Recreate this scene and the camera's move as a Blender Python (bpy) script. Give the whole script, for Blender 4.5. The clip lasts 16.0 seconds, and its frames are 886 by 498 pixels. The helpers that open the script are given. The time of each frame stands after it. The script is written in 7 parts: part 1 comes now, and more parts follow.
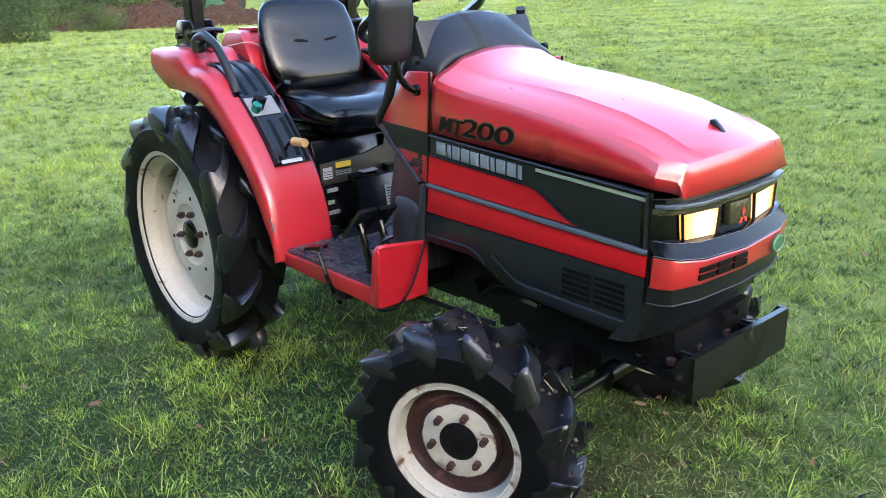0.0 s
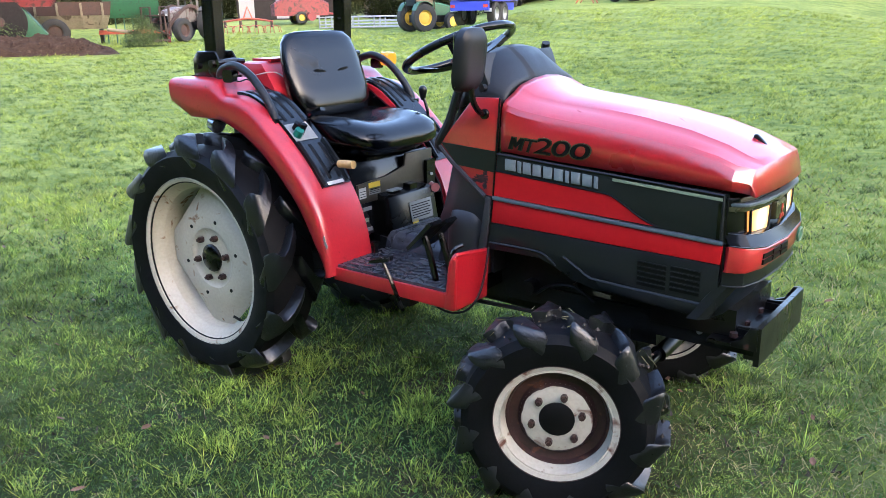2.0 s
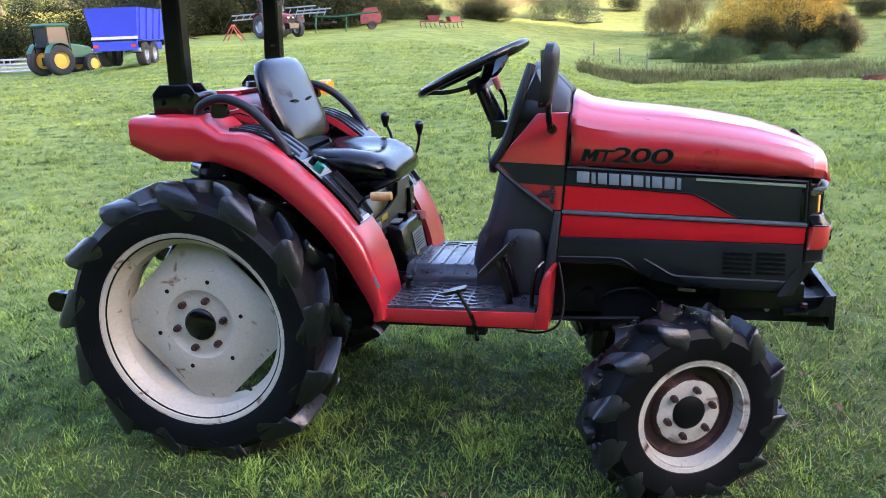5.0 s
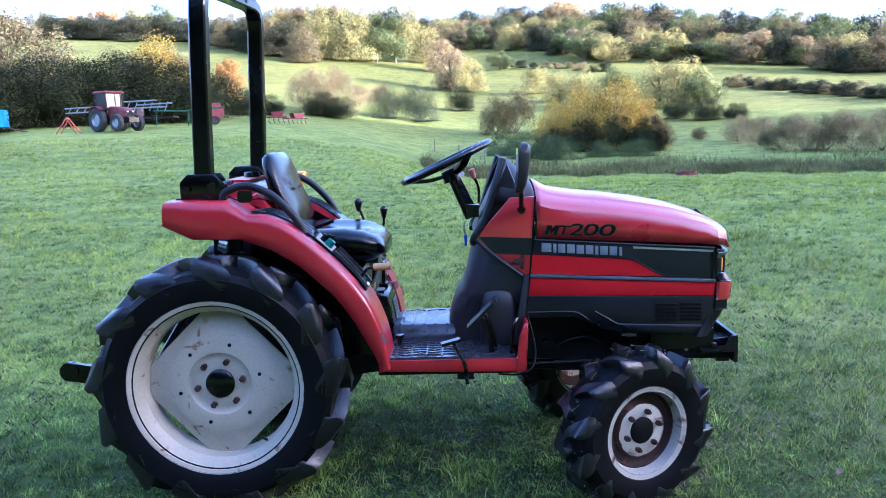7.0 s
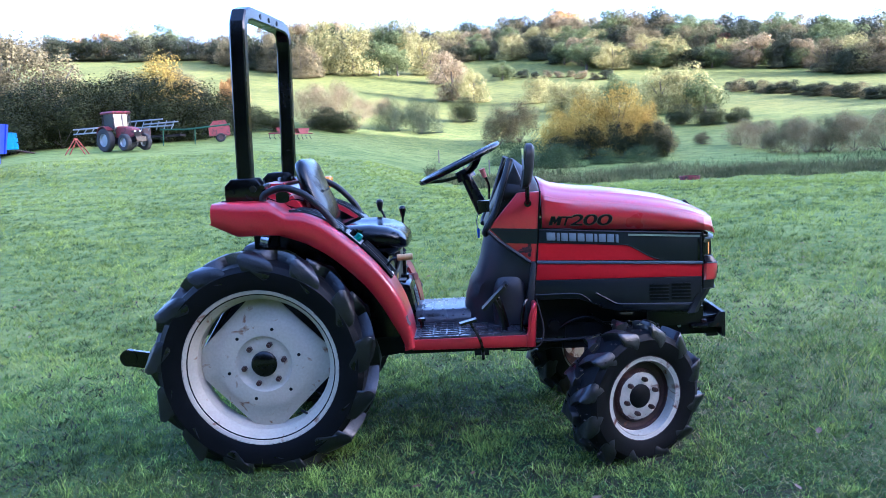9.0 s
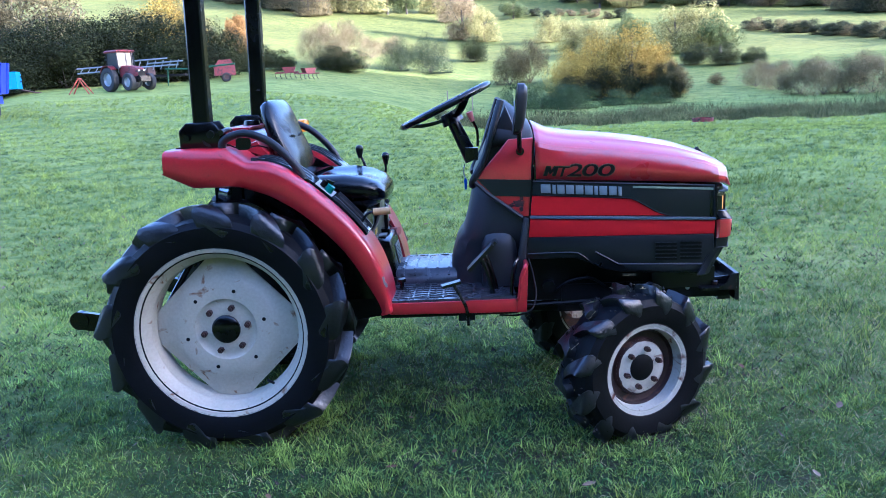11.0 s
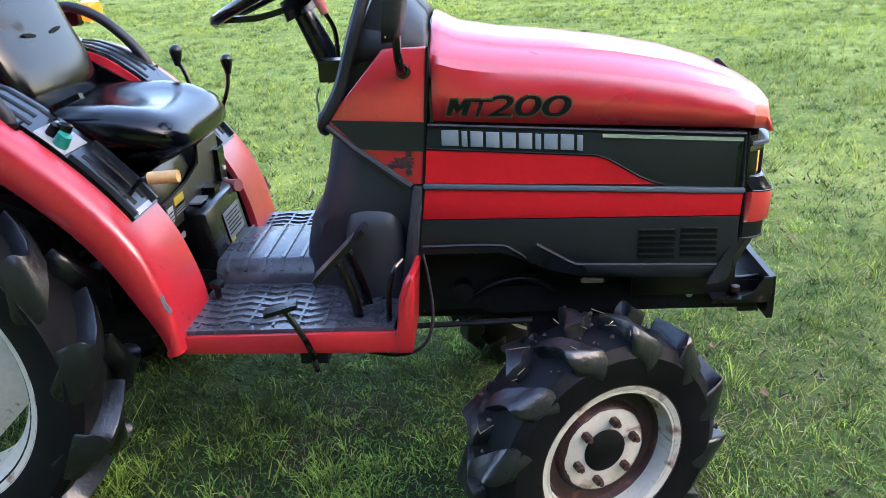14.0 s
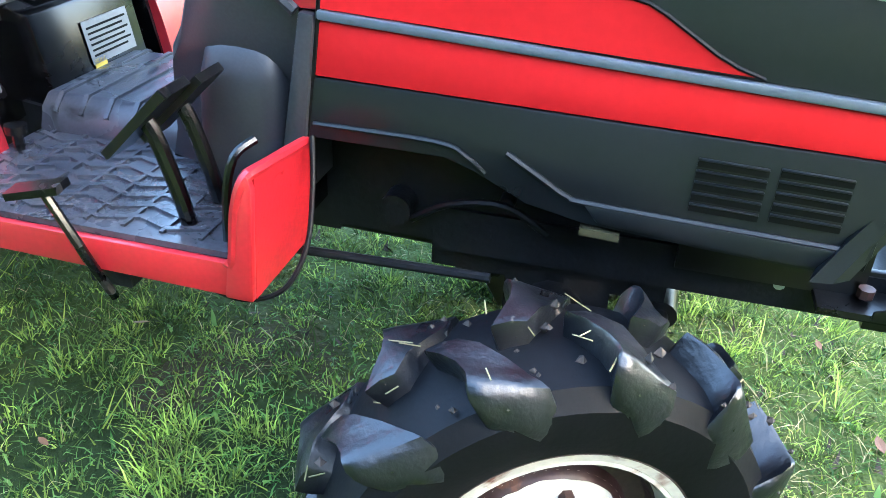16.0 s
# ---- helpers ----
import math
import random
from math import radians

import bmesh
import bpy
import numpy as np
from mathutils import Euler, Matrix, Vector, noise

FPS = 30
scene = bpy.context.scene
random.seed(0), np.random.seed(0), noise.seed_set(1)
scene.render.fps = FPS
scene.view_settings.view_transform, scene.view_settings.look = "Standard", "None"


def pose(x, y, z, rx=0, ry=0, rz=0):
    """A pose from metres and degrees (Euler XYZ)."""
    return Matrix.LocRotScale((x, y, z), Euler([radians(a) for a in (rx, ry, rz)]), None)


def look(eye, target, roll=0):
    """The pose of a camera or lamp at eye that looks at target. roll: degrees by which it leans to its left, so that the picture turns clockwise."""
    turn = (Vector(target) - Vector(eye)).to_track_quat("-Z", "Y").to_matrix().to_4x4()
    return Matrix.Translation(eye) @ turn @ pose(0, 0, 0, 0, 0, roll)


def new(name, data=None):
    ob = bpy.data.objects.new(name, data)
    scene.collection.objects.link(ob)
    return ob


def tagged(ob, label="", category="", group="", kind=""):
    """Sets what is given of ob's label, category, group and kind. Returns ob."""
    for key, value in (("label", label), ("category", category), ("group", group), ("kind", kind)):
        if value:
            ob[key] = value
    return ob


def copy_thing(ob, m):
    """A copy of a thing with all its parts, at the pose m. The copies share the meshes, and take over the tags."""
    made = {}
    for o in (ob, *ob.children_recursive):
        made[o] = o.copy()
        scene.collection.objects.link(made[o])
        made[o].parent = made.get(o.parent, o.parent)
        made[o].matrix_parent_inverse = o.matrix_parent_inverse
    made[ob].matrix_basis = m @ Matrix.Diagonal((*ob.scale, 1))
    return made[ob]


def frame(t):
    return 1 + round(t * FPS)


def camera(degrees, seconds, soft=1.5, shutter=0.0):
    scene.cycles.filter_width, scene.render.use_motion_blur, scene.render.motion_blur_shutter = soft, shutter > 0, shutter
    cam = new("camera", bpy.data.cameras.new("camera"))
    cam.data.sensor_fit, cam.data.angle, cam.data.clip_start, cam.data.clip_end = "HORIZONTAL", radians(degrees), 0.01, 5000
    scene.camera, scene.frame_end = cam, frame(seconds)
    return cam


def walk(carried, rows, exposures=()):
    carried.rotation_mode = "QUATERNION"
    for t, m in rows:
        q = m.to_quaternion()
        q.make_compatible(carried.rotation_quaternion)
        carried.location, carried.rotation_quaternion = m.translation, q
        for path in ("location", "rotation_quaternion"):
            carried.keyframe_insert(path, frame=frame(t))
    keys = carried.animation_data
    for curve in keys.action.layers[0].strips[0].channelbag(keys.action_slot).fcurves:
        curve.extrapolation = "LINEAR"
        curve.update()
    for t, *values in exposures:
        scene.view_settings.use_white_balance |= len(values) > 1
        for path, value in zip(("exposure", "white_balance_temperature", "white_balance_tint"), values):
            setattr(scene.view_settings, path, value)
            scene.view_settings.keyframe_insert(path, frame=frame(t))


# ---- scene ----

# ------------------------------------------------------------ camera
cam = camera(57.0, 16.0, 0.3)
METRES, EYE = 5.849, 1.275
ROWS = [
    (0.0, 0.0, 0.0, 0.0, -0.61, -18.1, 1.86),
    (0.5, -0.0299, -0.0129, -0.0027, -3.73, -17.3, 1.43),
    (1.0, -0.0571, -0.0344, 0.0001, -6.26, -16.07, 1.13),
    (1.5, -0.0859, -0.0322, -0.0022, -9.36, -15.86, 0.96),
    (2.0, -0.1159, -0.0312, 0.0049, -12.27, -16.28, 0.99),
    (2.5, -0.1519, -0.0296, 0.0035, -16.17, -16.52, 1.22),
    (3.0, -0.1877, -0.0248, 0.0077, -20.79, -16.11, 1.58),
    (3.5, -0.2189, 0.0005, 0.0024, -24.69, -16.02, 2.14),
    (6.0, -0.3617, 0.0868, 0.0018, -45.08, -12.73, 2.03),
    (6.5, -0.3967, 0.0803, 0.0062, -47.8, -10.71, 1.81),
    (7.0, -0.4214, 0.0592, 0.0073, -48.03, -8.44, 1.63),
    (7.5, -0.444, 0.0369, 0.007, -47.71, -7.44, 1.94),
    (8.0, -0.4668, 0.0275, 0.0051, -47.95, -7.36, 2.51),
    (8.5, -0.4757, 0.0222, 0.0035, -48.02, -7.44, 2.95),
    (11.0, -0.4175, 0.049, 0.001, -47.1, -11.66, 2.97),
    (11.5, -0.3864, 0.0746, -0.0006, -47.28, -13.96, 3.06),
    (12.0, -0.3507, 0.0915, -0.0007, -47.34, -15.83, 3.33),
    (12.5, -0.3082, 0.0995, 0.0023, -46.46, -16.82, 3.78),
    (13.0, -0.2778, 0.1151, 0.0021, -46.47, -18.22, 3.81),
    (13.5, -0.2456, 0.1407, 0.0015, -47.36, -19.68, 3.43),
    (14.0, -0.2106, 0.1564, 0.0005, -47.13, -21.32, 2.78),
    (14.5, -0.1708, 0.1664, -0.0021, -44.87, -23.12, 2.32),
    (15.0, -0.1394, 0.1822, -0.012, -43.46, -26.64, 1.31),
    (15.5, -0.1099, 0.1999, -0.0221, -41.91, -30.33, 0.25),
    (16.0, -0.0808, 0.2097, -0.0429, -34.26, -30.53, -2.33),
]

BASE = pose(2.7605, -1.6023, EYE, 0, 0, 49.5)
EXPOSURES = [(0.0, 3.43, 5550, 17), (4.0, 3.27, 5500, 25), (6.0, 3.15, 5050, 30), (6.7, 3.05, 4600, 30), (8.0, 3.05, 4400, 31),
             (10.8, 3.1, 4300, 27), (11.5, 3.2, 4450, 27), (12.0, 3.42, 5400, 26), (14.5, 3.7, 5600, 17), (15.5, 4.35, 5600, 10), (16.0, 4.84, 5350, 8)]
walk(cam, [(t, BASE @ pose(METRES * x, METRES * y, METRES * z, 90 + pitch, roll, yaw)) for t, x, y, z, yaw, pitch, roll in ROWS],
     EXPOSURES)

# ------------------------------------------------------------ sky and sun
SUN_YAW, SUN_EL = -106.0, 13.0
world = bpy.data.worlds.new("world")
scene.world = world
world.use_nodes = True
wn = world.node_tree.nodes
sky = wn.new("ShaderNodeTexSky")
sky.sky_type = "NISHITA"
sky.sun_disc = False
sky.sun_elevation = radians(SUN_EL)
sky.sun_rotation = radians(-SUN_YAW)
sky.dust_density = 4.0
sky.ozone_density = 0.6
wn["Background"].inputs["Strength"].default_value = 0.15
world.node_tree.links.new(sky.outputs[0], wn["Background"].inputs["Color"])
sun = new("sun", bpy.data.lights.new("sun", "SUN"))
sun.data.energy, sun.data.angle, sun.data.color = 3.7, radians(0.6), (1.0, 0.86, 0.66)
sy, se = radians(SUN_YAW), radians(SUN_EL)
SUN_DIR = Vector((-math.sin(sy) * math.cos(se), math.cos(sy) * math.cos(se), math.sin(se)))
sun.matrix_world = look(SUN_DIR * 100, (0, 0, 0))

# ------------------------------------------------------------ materials
def rgba(c, k=1.0):
    return (c[0] * k, c[1] * k, c[2] * k, 1.0)


def material(name, colour, rough=0.5, metal=0.0, vary=0.18, scale=6.0, fine=90.0, bump=0.15, depth=0.002, second=None, second_amount=0.45,
             second_scale=9.0, coat=0.0, coat_ior=1.55, island=0.0, spec=0.5):
    """A worn surface: two scales of tone, fine relief, and patches of a second colour (rust, dirt, moss) where given."""
    m = bpy.data.materials.new(name)
    m.use_nodes = True
    n, l = m.node_tree.nodes, m.node_tree.links
    p = n["Principled BSDF"]
    tc = n.new("ShaderNodeTexCoord")

    def noise_tex(s, detail=5.0, distort=0.0):
        t = n.new("ShaderNodeTexNoise")
        t.inputs["Scale"].default_value, t.inputs["Detail"].default_value, t.inputs["Distortion"].default_value = s, detail, distort
        l.new(tc.outputs["Object"], t.inputs["Vector"])
        return t

    def mix(fac, a, b, blend="MIX"):
        x = n.new("ShaderNodeMix")
        x.data_type, x.blend_type = "RGBA", blend
        for sock, v in ((x.inputs[0], fac), (x.inputs[6], a), (x.inputs[7], b)):
            if isinstance(v, (tuple, float, int)):
                sock.default_value = v
            else:
                l.new(v, sock)
        return x.outputs[2]

    def ramp(src, a, b, ca=(0, 0, 0, 1), cb=(1, 1, 1, 1)):
        r = n.new("ShaderNodeValToRGB")
        r.color_ramp.elements[0].position, r.color_ramp.elements[1].position = a, b
        r.color_ramp.elements[0].color, r.color_ramp.elements[1].color = ca, cb
        l.new(src, r.inputs[0])
        return r.outputs[0]

    big, small = noise_tex(scale, 6.0, 0.4), noise_tex(fine, 4.0)
    col = mix(ramp(big.outputs[0], 0.3, 0.7), rgba(colour, 1 - vary), rgba(colour, 1 + vary))
    col = mix(0.5, col, mix(ramp(small.outputs[0], 0.35, 0.65), rgba(colour, 1 - vary * 0.8), rgba(colour, 1 + vary * 0.8)))
    if island:
        g = n.new("ShaderNodeNewGeometry")
        col = mix(1.0, col, ramp(g.outputs["Random Per Island"], 0.0, 1.0, (1 - island,) * 3 + (1,), (1 + island,) * 3 + (1,)), "MULTIPLY")
    rough_out = ramp(big.outputs[0], 0.25, 0.75, (max(0.02, rough - 0.1),) * 3 + (1,), (min(1, rough + 0.12),) * 3 + (1,))
    if second:
        patch = noise_tex(second_scale, 9.0, 0.8)
        mask = ramp(patch.outputs[0], 0.72 - 0.4 * second_amount, 0.78 - 0.3 * second_amount)
        col = mix(mask, col, mix(small.outputs[0], rgba(second, 0.7), rgba(second, 1.2)))
        rough_out = mix(mask, rough_out, (0.85, 0.85, 0.85, 1))
    l.new(col, p.inputs["Base Color"])
    l.new(rough_out, p.inputs["Roughness"])
    p.inputs["Metallic"].default_value = metal
    p.inputs["Coat Weight"].default_value = coat
    p.inputs["Coat Roughness"].default_value = 0.22
    p.inputs["Coat IOR"].default_value = coat_ior
    p.inputs["Specular IOR Level"].default_value = spec
    if bump:
        b = n.new("ShaderNodeBump")
        b.inputs["Strength"].default_value, b.inputs["Distance"].default_value = bump, depth
        l.new(small.outputs[0], b.inputs["Height"])
        l.new(b.outputs[0], p.inputs["Normal"])
    return m


def leafage(name, a, b, through_light=0.25, tone=0.3, shine=0.1, tuft=0.55, dark=0.42, light=1.45):
    """Foliage or grass: each leaf has its own tone between two colours, with patches of tone over the whole."""
    m = bpy.data.materials.new(name)
    m.use_nodes = True
    n, l = m.node_tree.nodes, m.node_tree.links
    p = n["Principled BSDF"]
    geo, tc = n.new("ShaderNodeNewGeometry"), n.new("ShaderNodeTexCoord")
    r = n.new("ShaderNodeValToRGB")
    r.color_ramp.elements[0].color, r.color_ramp.elements[1].color = rgba(a), rgba(b)
    l.new(geo.outputs["Random Per Island"], r.inputs[0])
    patch = n.new("ShaderNodeTexNoise")
    patch.inputs["Scale"].default_value, patch.inputs["Detail"].default_value = tone, 4.0
    l.new(tc.outputs["Object"], patch.inputs["Vector"])
    pr = n.new("ShaderNodeValToRGB")
    pr.color_ramp.elements[0].position, pr.color_ramp.elements[1].position = 0.32, 0.7
    pr.color_ramp.elements[0].color, pr.color_ramp.elements[1].color = (dark, dark * 1.02, dark, 1), (light, light * 0.95, light * 0.86, 1)
    small = n.new("ShaderNodeTexNoise")
    small.inputs["Scale"].default_value, small.inputs["Detail"].default_value = tone * 11, 3.0
    l.new(tc.outputs["Object"], small.inputs["Vector"])
    av = n.new("ShaderNodeMath")
    av.operation = "MULTIPLY_ADD"
    av.inputs[1].default_value, av.inputs[2].default_value = tuft, -0.5 * tuft
    l.new(small.outputs[0], av.inputs[0])
    sm = n.new("ShaderNodeMath")
    sm.operation = "ADD"
    l.new(patch.outputs[0], sm.inputs[0])
    l.new(av.outputs[0], sm.inputs[1])
    l.new(sm.outputs[0], pr.inputs[0])
    x = n.new("ShaderNodeMix")
    x.data_type, x.blend_type = "RGBA", "MULTIPLY"
    x.inputs[0].default_value = 1.0
    l.new(r.outputs[0], x.inputs[6])
    l.new(pr.outputs[0], x.inputs[7])
    l.new(x.outputs[2], p.inputs["Base Color"])
    p.inputs["Roughness"].default_value = 0.55
    p.inputs["Specular IOR Level"].default_value = shine
    t = n.new("ShaderNodeBsdfTranslucent")
    l.new(x.outputs[2], t.inputs["Color"])
    s = n.new("ShaderNodeMixShader")
    s.inputs[0].default_value = through_light
    l.new(p.outputs[0], s.inputs[1])
    l.new(t.outputs[0], s.inputs[2])
    l.new(s.outputs[0], n["Material Output"].inputs[0])
    return m


def glowing(name, colour, strength):
    m = bpy.data.materials.new(name)
    m.use_nodes = True
    p = m.node_tree.nodes["Principled BSDF"]
    p.inputs["Base Color"].default_value = rgba(colour)
    p.inputs["Emission Color"].default_value = rgba(colour)
    p.inputs["Base Color"].default_value = rgba(colour, 0.25)
    p.inputs["Emission Strength"].default_value = strength
    p.inputs["Roughness"].default_value = 0.15
    return m


RED = material("red_paint", (0.43, 0.011, 0.018), 0.34, vary=0.1, scale=3, fine=160, bump=0.04, coat=1.0, coat_ior=1.75, second=(0.3, 0.012, 0.018), second_amount=0.08, second_scale=14)
RED_FENDER = material("red_fender_paint", (0.36, 0.010, 0.017), 0.36, vary=0.14, scale=5, fine=140, bump=0.06, coat=0.5, second=(0.24, 0.02, 0.02), second_amount=0.13, second_scale=22)
RED_DECAL = material("red_decal", (0.43, 0.009, 0.012), 0.42, vary=0.08, bump=0.03, spec=0.16)
CHARCOAL = material("charcoal_paint", (0.0070, 0.0086, 0.0100), 0.34, vary=0.2, scale=4, bump=0.06, second=(0.011, 0.011, 0.011), second_amount=0.12, spec=0.35)
DECAL_GREY = material("dark_green_grey_decal", (0.0095, 0.0125, 0.0115), 0.4, vary=0.12, bump=0.03, spec=0.3)
PLASTIC = material("grey_black_plastic", (0.008, 0.0085, 0.0105), 0.46, vary=0.25, scale=7, fine=260, bump=0.22, depth=0.001, second=(0.022, 0.021, 0.021), second_amount=0.17, second_scale=5, spec=0.4)
BLACK = material("black_paint", (0.0014, 0.0014, 0.0018), 0.22, vary=0.3, bump=0.06, second=(0.012, 0.009, 0.007), second_amount=0.08, second_scale=16, spec=0.45)
GRIME = material("oily_black_iron", (0.0058, 0.0062, 0.0075), 0.45, vary=0.5, scale=11, fine=70, bump=0.4, depth=0.004, second=(0.012, 0.009, 0.007), second_amount=0.3, spec=0.22)
IRON = material("chipped_black_iron", (0.003, 0.0028, 0.003), 0.3, vary=0.3, bump=0.15, second=(0.06, 0.024, 0.014), second_amount=0.24, second_scale=18, spec=0.5)
VINYL = material("black_vinyl", (0.0011, 0.0012, 0.0017), 0.2, vary=0.3, scale=5, fine=420, bump=0.06, depth=0.001, second=(0.02, 0.016, 0.012), second_amount=0.09, second_scale=5, spec=0.4)
RUBBER = material("tyre_rubber", (0.0026, 0.0028, 0.0036), 0.55, vary=0.35, scale=9, fine=120, bump=0.2, second=(0.007, 0.0068, 0.007), second_amount=0.3, second_scale=7, spec=0.16)
LUG = material("worn_lug_rubber", (0.0034, 0.0040, 0.0056), 0.34, vary=0.5, scale=22, fine=90, bump=0.45, depth=0.003, second=(0.03, 0.024, 0.019), second_amount=0.1, second_scale=55, spec=0.7)
MAT_RUBBER = material("grey_rubber_mat", (0.040, 0.040, 0.048), 0.24, vary=0.3, scale=6, fine=150, bump=0.12, second=(0.014, 0.013, 0.013), second_amount=0.3, second_scale=12)
CREAM = material("cream_wheel_paint", (0.46, 0.42, 0.325), 0.42, vary=0.12, scale=6, bump=0.1, second=(0.22, 0.12, 0.065), second_amount=0.24, second_scale=19)
CREAM_RUST = material("rusty_cream_wheel_paint", (0.43, 0.405, 0.335), 0.45, vary=0.14, scale=8, bump=0.18, second=(0.12, 0.045, 0.024), second_amount=0.38, second_scale=17)
RUST = material("brown_rust", (0.030, 0.011, 0.009), 0.5, vary=0.45, scale=20, bump=0.4, second=(0.12, 0.05, 0.028), second_amount=0.25, second_scale=30)
BOLT = material("rusted_bolt_steel", (0.055, 0.026, 0.02), 0.5, metal=0.3, vary=0.4, scale=30, bump=0.3)
CHROME = material("brushed_trim_metal", (0.42, 0.45, 0.5), 0.25, metal=0.9, vary=0.1, bump=0.05)
GLOSS_GREY = material("glossy_grey_plastic", (0.007, 0.008, 0.0105), 0.14, vary=0.15, bump=0.02, spec=0.2)
SHIELD = material("scuffed_grey_plastic", (0.019, 0.0195, 0.0235), 0.42, vary=0.3, scale=6, fine=220, bump=0.2, depth=0.001, second=(0.035, 0.034, 0.034), second_amount=0.2, second_scale=5, spec=0.45)
SILVER = material("silver_grey_trim", (0.10, 0.12, 0.145), 0.35, metal=0.3, vary=0.1, bump=0.04)
LETTER = material("pale_grey_letter", (0.17, 0.20, 0.215), 0.4, vary=0.1, bump=0.05)
BRONZE = material("bronze_grey_panel", (0.05, 0.042, 0.03), 0.4, metal=0.35, vary=0.25, scale=5, bump=0.1, second=(0.015, 0.013, 0.010), second_amount=0.3)
PALE = material("pale_green_line", (0.26, 0.30, 0.2), 0.45, vary=0.1, bump=0.0)
TAN = material("tan_wooden_knob", (0.45, 0.27, 0.1), 0.45, vary=0.25, scale=30, bump=0.1)
BROWN_RED = material("faded_red_knob", (0.4, 0.12, 0.1), 0.5, vary=0.2, scale=20)
SOOT = material("soot_stain", (0.05, 0.006, 0.006), 0.6, vary=0.6, scale=60, fine=200, bump=0.0, second=(0.006, 0.004, 0.004), second_amount=0.75, second_scale=45)
GREEN_KNOB = material("teal_knob", (0.01, 0.16, 0.12), 0.35, vary=0.2)
WHITE = material("white_label", (0.42, 0.42, 0.41), 0.5, vary=0.06, bump=0.02)
YELLOW = material("yellow_label", (0.62, 0.42, 0.03), 0.5, vary=0.08, bump=0.02)
LABEL_GREY = material("grey_label", (0.2, 0.195, 0.185), 0.5, vary=0.1, bump=0.02)
INK = material("black_ink", (0.003, 0.003, 0.0033), 0.5, vary=0.1, bump=0.0, spec=0.15)
BADGE_RED = material("red_badge", (0.55, 0.04, 0.02), 0.35, vary=0.1, bump=0.0)
BADGE_GREEN = material("green_badge", (0.03, 0.12, 0.05), 0.4, vary=0.1, bump=0.0)
KHAKI = material("olive_reflector", (0.085, 0.08, 0.045), 0.25, vary=0.15, bump=0.05, metal=0.5)
AMBER = glowing("amber_lens", (1.0, 0.40, 0.02), 0.09)


def lamp_material():
    """A lit lens: brightest round the bulb, deeper orange towards the edge of the reflector."""
    m = glowing("lit_headlamp", (1.0, 0.6, 0.2), 0.2)
    n, l = m.node_tree.nodes, m.node_tree.links
    tc, sx = n.new("ShaderNodeTexCoord"), n.new("ShaderNodeSeparateXYZ")
    l.new(tc.outputs["Object"], sx.inputs[0])
    ay = n.new("ShaderNodeMath")
    ay.operation = "ABSOLUTE"
    l.new(sx.outputs["Y"], ay.inputs[0])
    cx = n.new("ShaderNodeCombineXYZ")
    l.new(ay.outputs[0], cx.inputs["X"])
    l.new(sx.outputs["Z"], cx.inputs["Y"])
    dist = n.new("ShaderNodeVectorMath")
    dist.operation = "DISTANCE"
    dist.inputs[1].default_value = (0.120, 0.776, 0.0)
    l.new(cx.outputs[0], dist.inputs[0])
    r = n.new("ShaderNodeValToRGB")
    r.color_ramp.elements[0].position, r.color_ramp.elements[1].position = 0.012, 0.062
    r.color_ramp.elements[0].color, r.color_ramp.elements[1].color = (1.0, 0.72, 0.36, 1), (0.42, 0.16, 0.03, 1)
    e = r.color_ramp.elements.new(0.036)
    e.color = (0.85, 0.46, 0.13, 1)
    l.new(dist.outputs["Value"], r.inputs[0])
    l.new(r.outputs[0], n["Principled BSDF"].inputs["Emission Color"])
    n["Principled BSDF"].inputs["Emission Strength"].default_value = 0.34
    return m


LAMP = lamp_material()
BLUE_TAG = material("blue_tag", (0.02, 0.06, 0.4), 0.4)
MIRROR = material("mirror_glass", (0.8, 0.82, 0.82), 0.03, metal=1.0, vary=0.02, bump=0.0)

SOIL = material("brown_soil", (0.048, 0.028, 0.018), 0.95, vary=0.5, scale=5, fine=22, bump=1.0, depth=0.05, second=(0.10, 0.065, 0.042), second_amount=0.3, second_scale=7, spec=0.1)
MUD = material("dark_mud", (0.035, 0.024, 0.017), 0.8, vary=0.4, scale=20, fine=90, island=0.5)
BARK = material("bark", (0.09, 0.07, 0.05), 0.9, vary=0.3, scale=4, fine=30, bump=0.5, depth=0.02)
FAR_RED = material("weathered_red_machine", (0.15, 0.017, 0.018), 0.55, vary=0.3, scale=2, fine=20, second=(0.055, 0.028, 0.022), second_amount=0.5, second_scale=4)
FAR_ORANGE = material("faded_orange_frame", (0.34, 0.06, 0.028), 0.55, vary=0.25, scale=2, fine=20, second=(0.1, 0.045, 0.03), second_amount=0.28, second_scale=4)
FAR_BLUE = material("blue_trailer_paint", (0.03, 0.045, 0.4), 0.45, vary=0.15, scale=1.5, fine=20)
FAR_LIGHT_BLUE = material("light_blue_trailer_paint", (0.03, 0.2, 0.5), 0.5, vary=0.15, scale=1.5, fine=20)
FAR_GREEN = material("green_machine_paint", (0.014, 0.075, 0.032), 0.55, vary=0.25, scale=2, fine=20, second=(0.04, 0.034, 0.025), second_amount=0.25)
FAR_CREAM = material("weathered_cream_boards", (0.19, 0.16, 0.115), 0.7, vary=0.3, scale=2, fine=15, second=(0.07, 0.045, 0.032), second_amount=0.42, second_scale=3)
FAR_GREY = material("weathered_grey_machine", (0.13, 0.115, 0.105), 0.6, vary=0.3, scale=2, fine=20, second=(0.07, 0.036, 0.027), second_amount=0.5, second_scale=4)
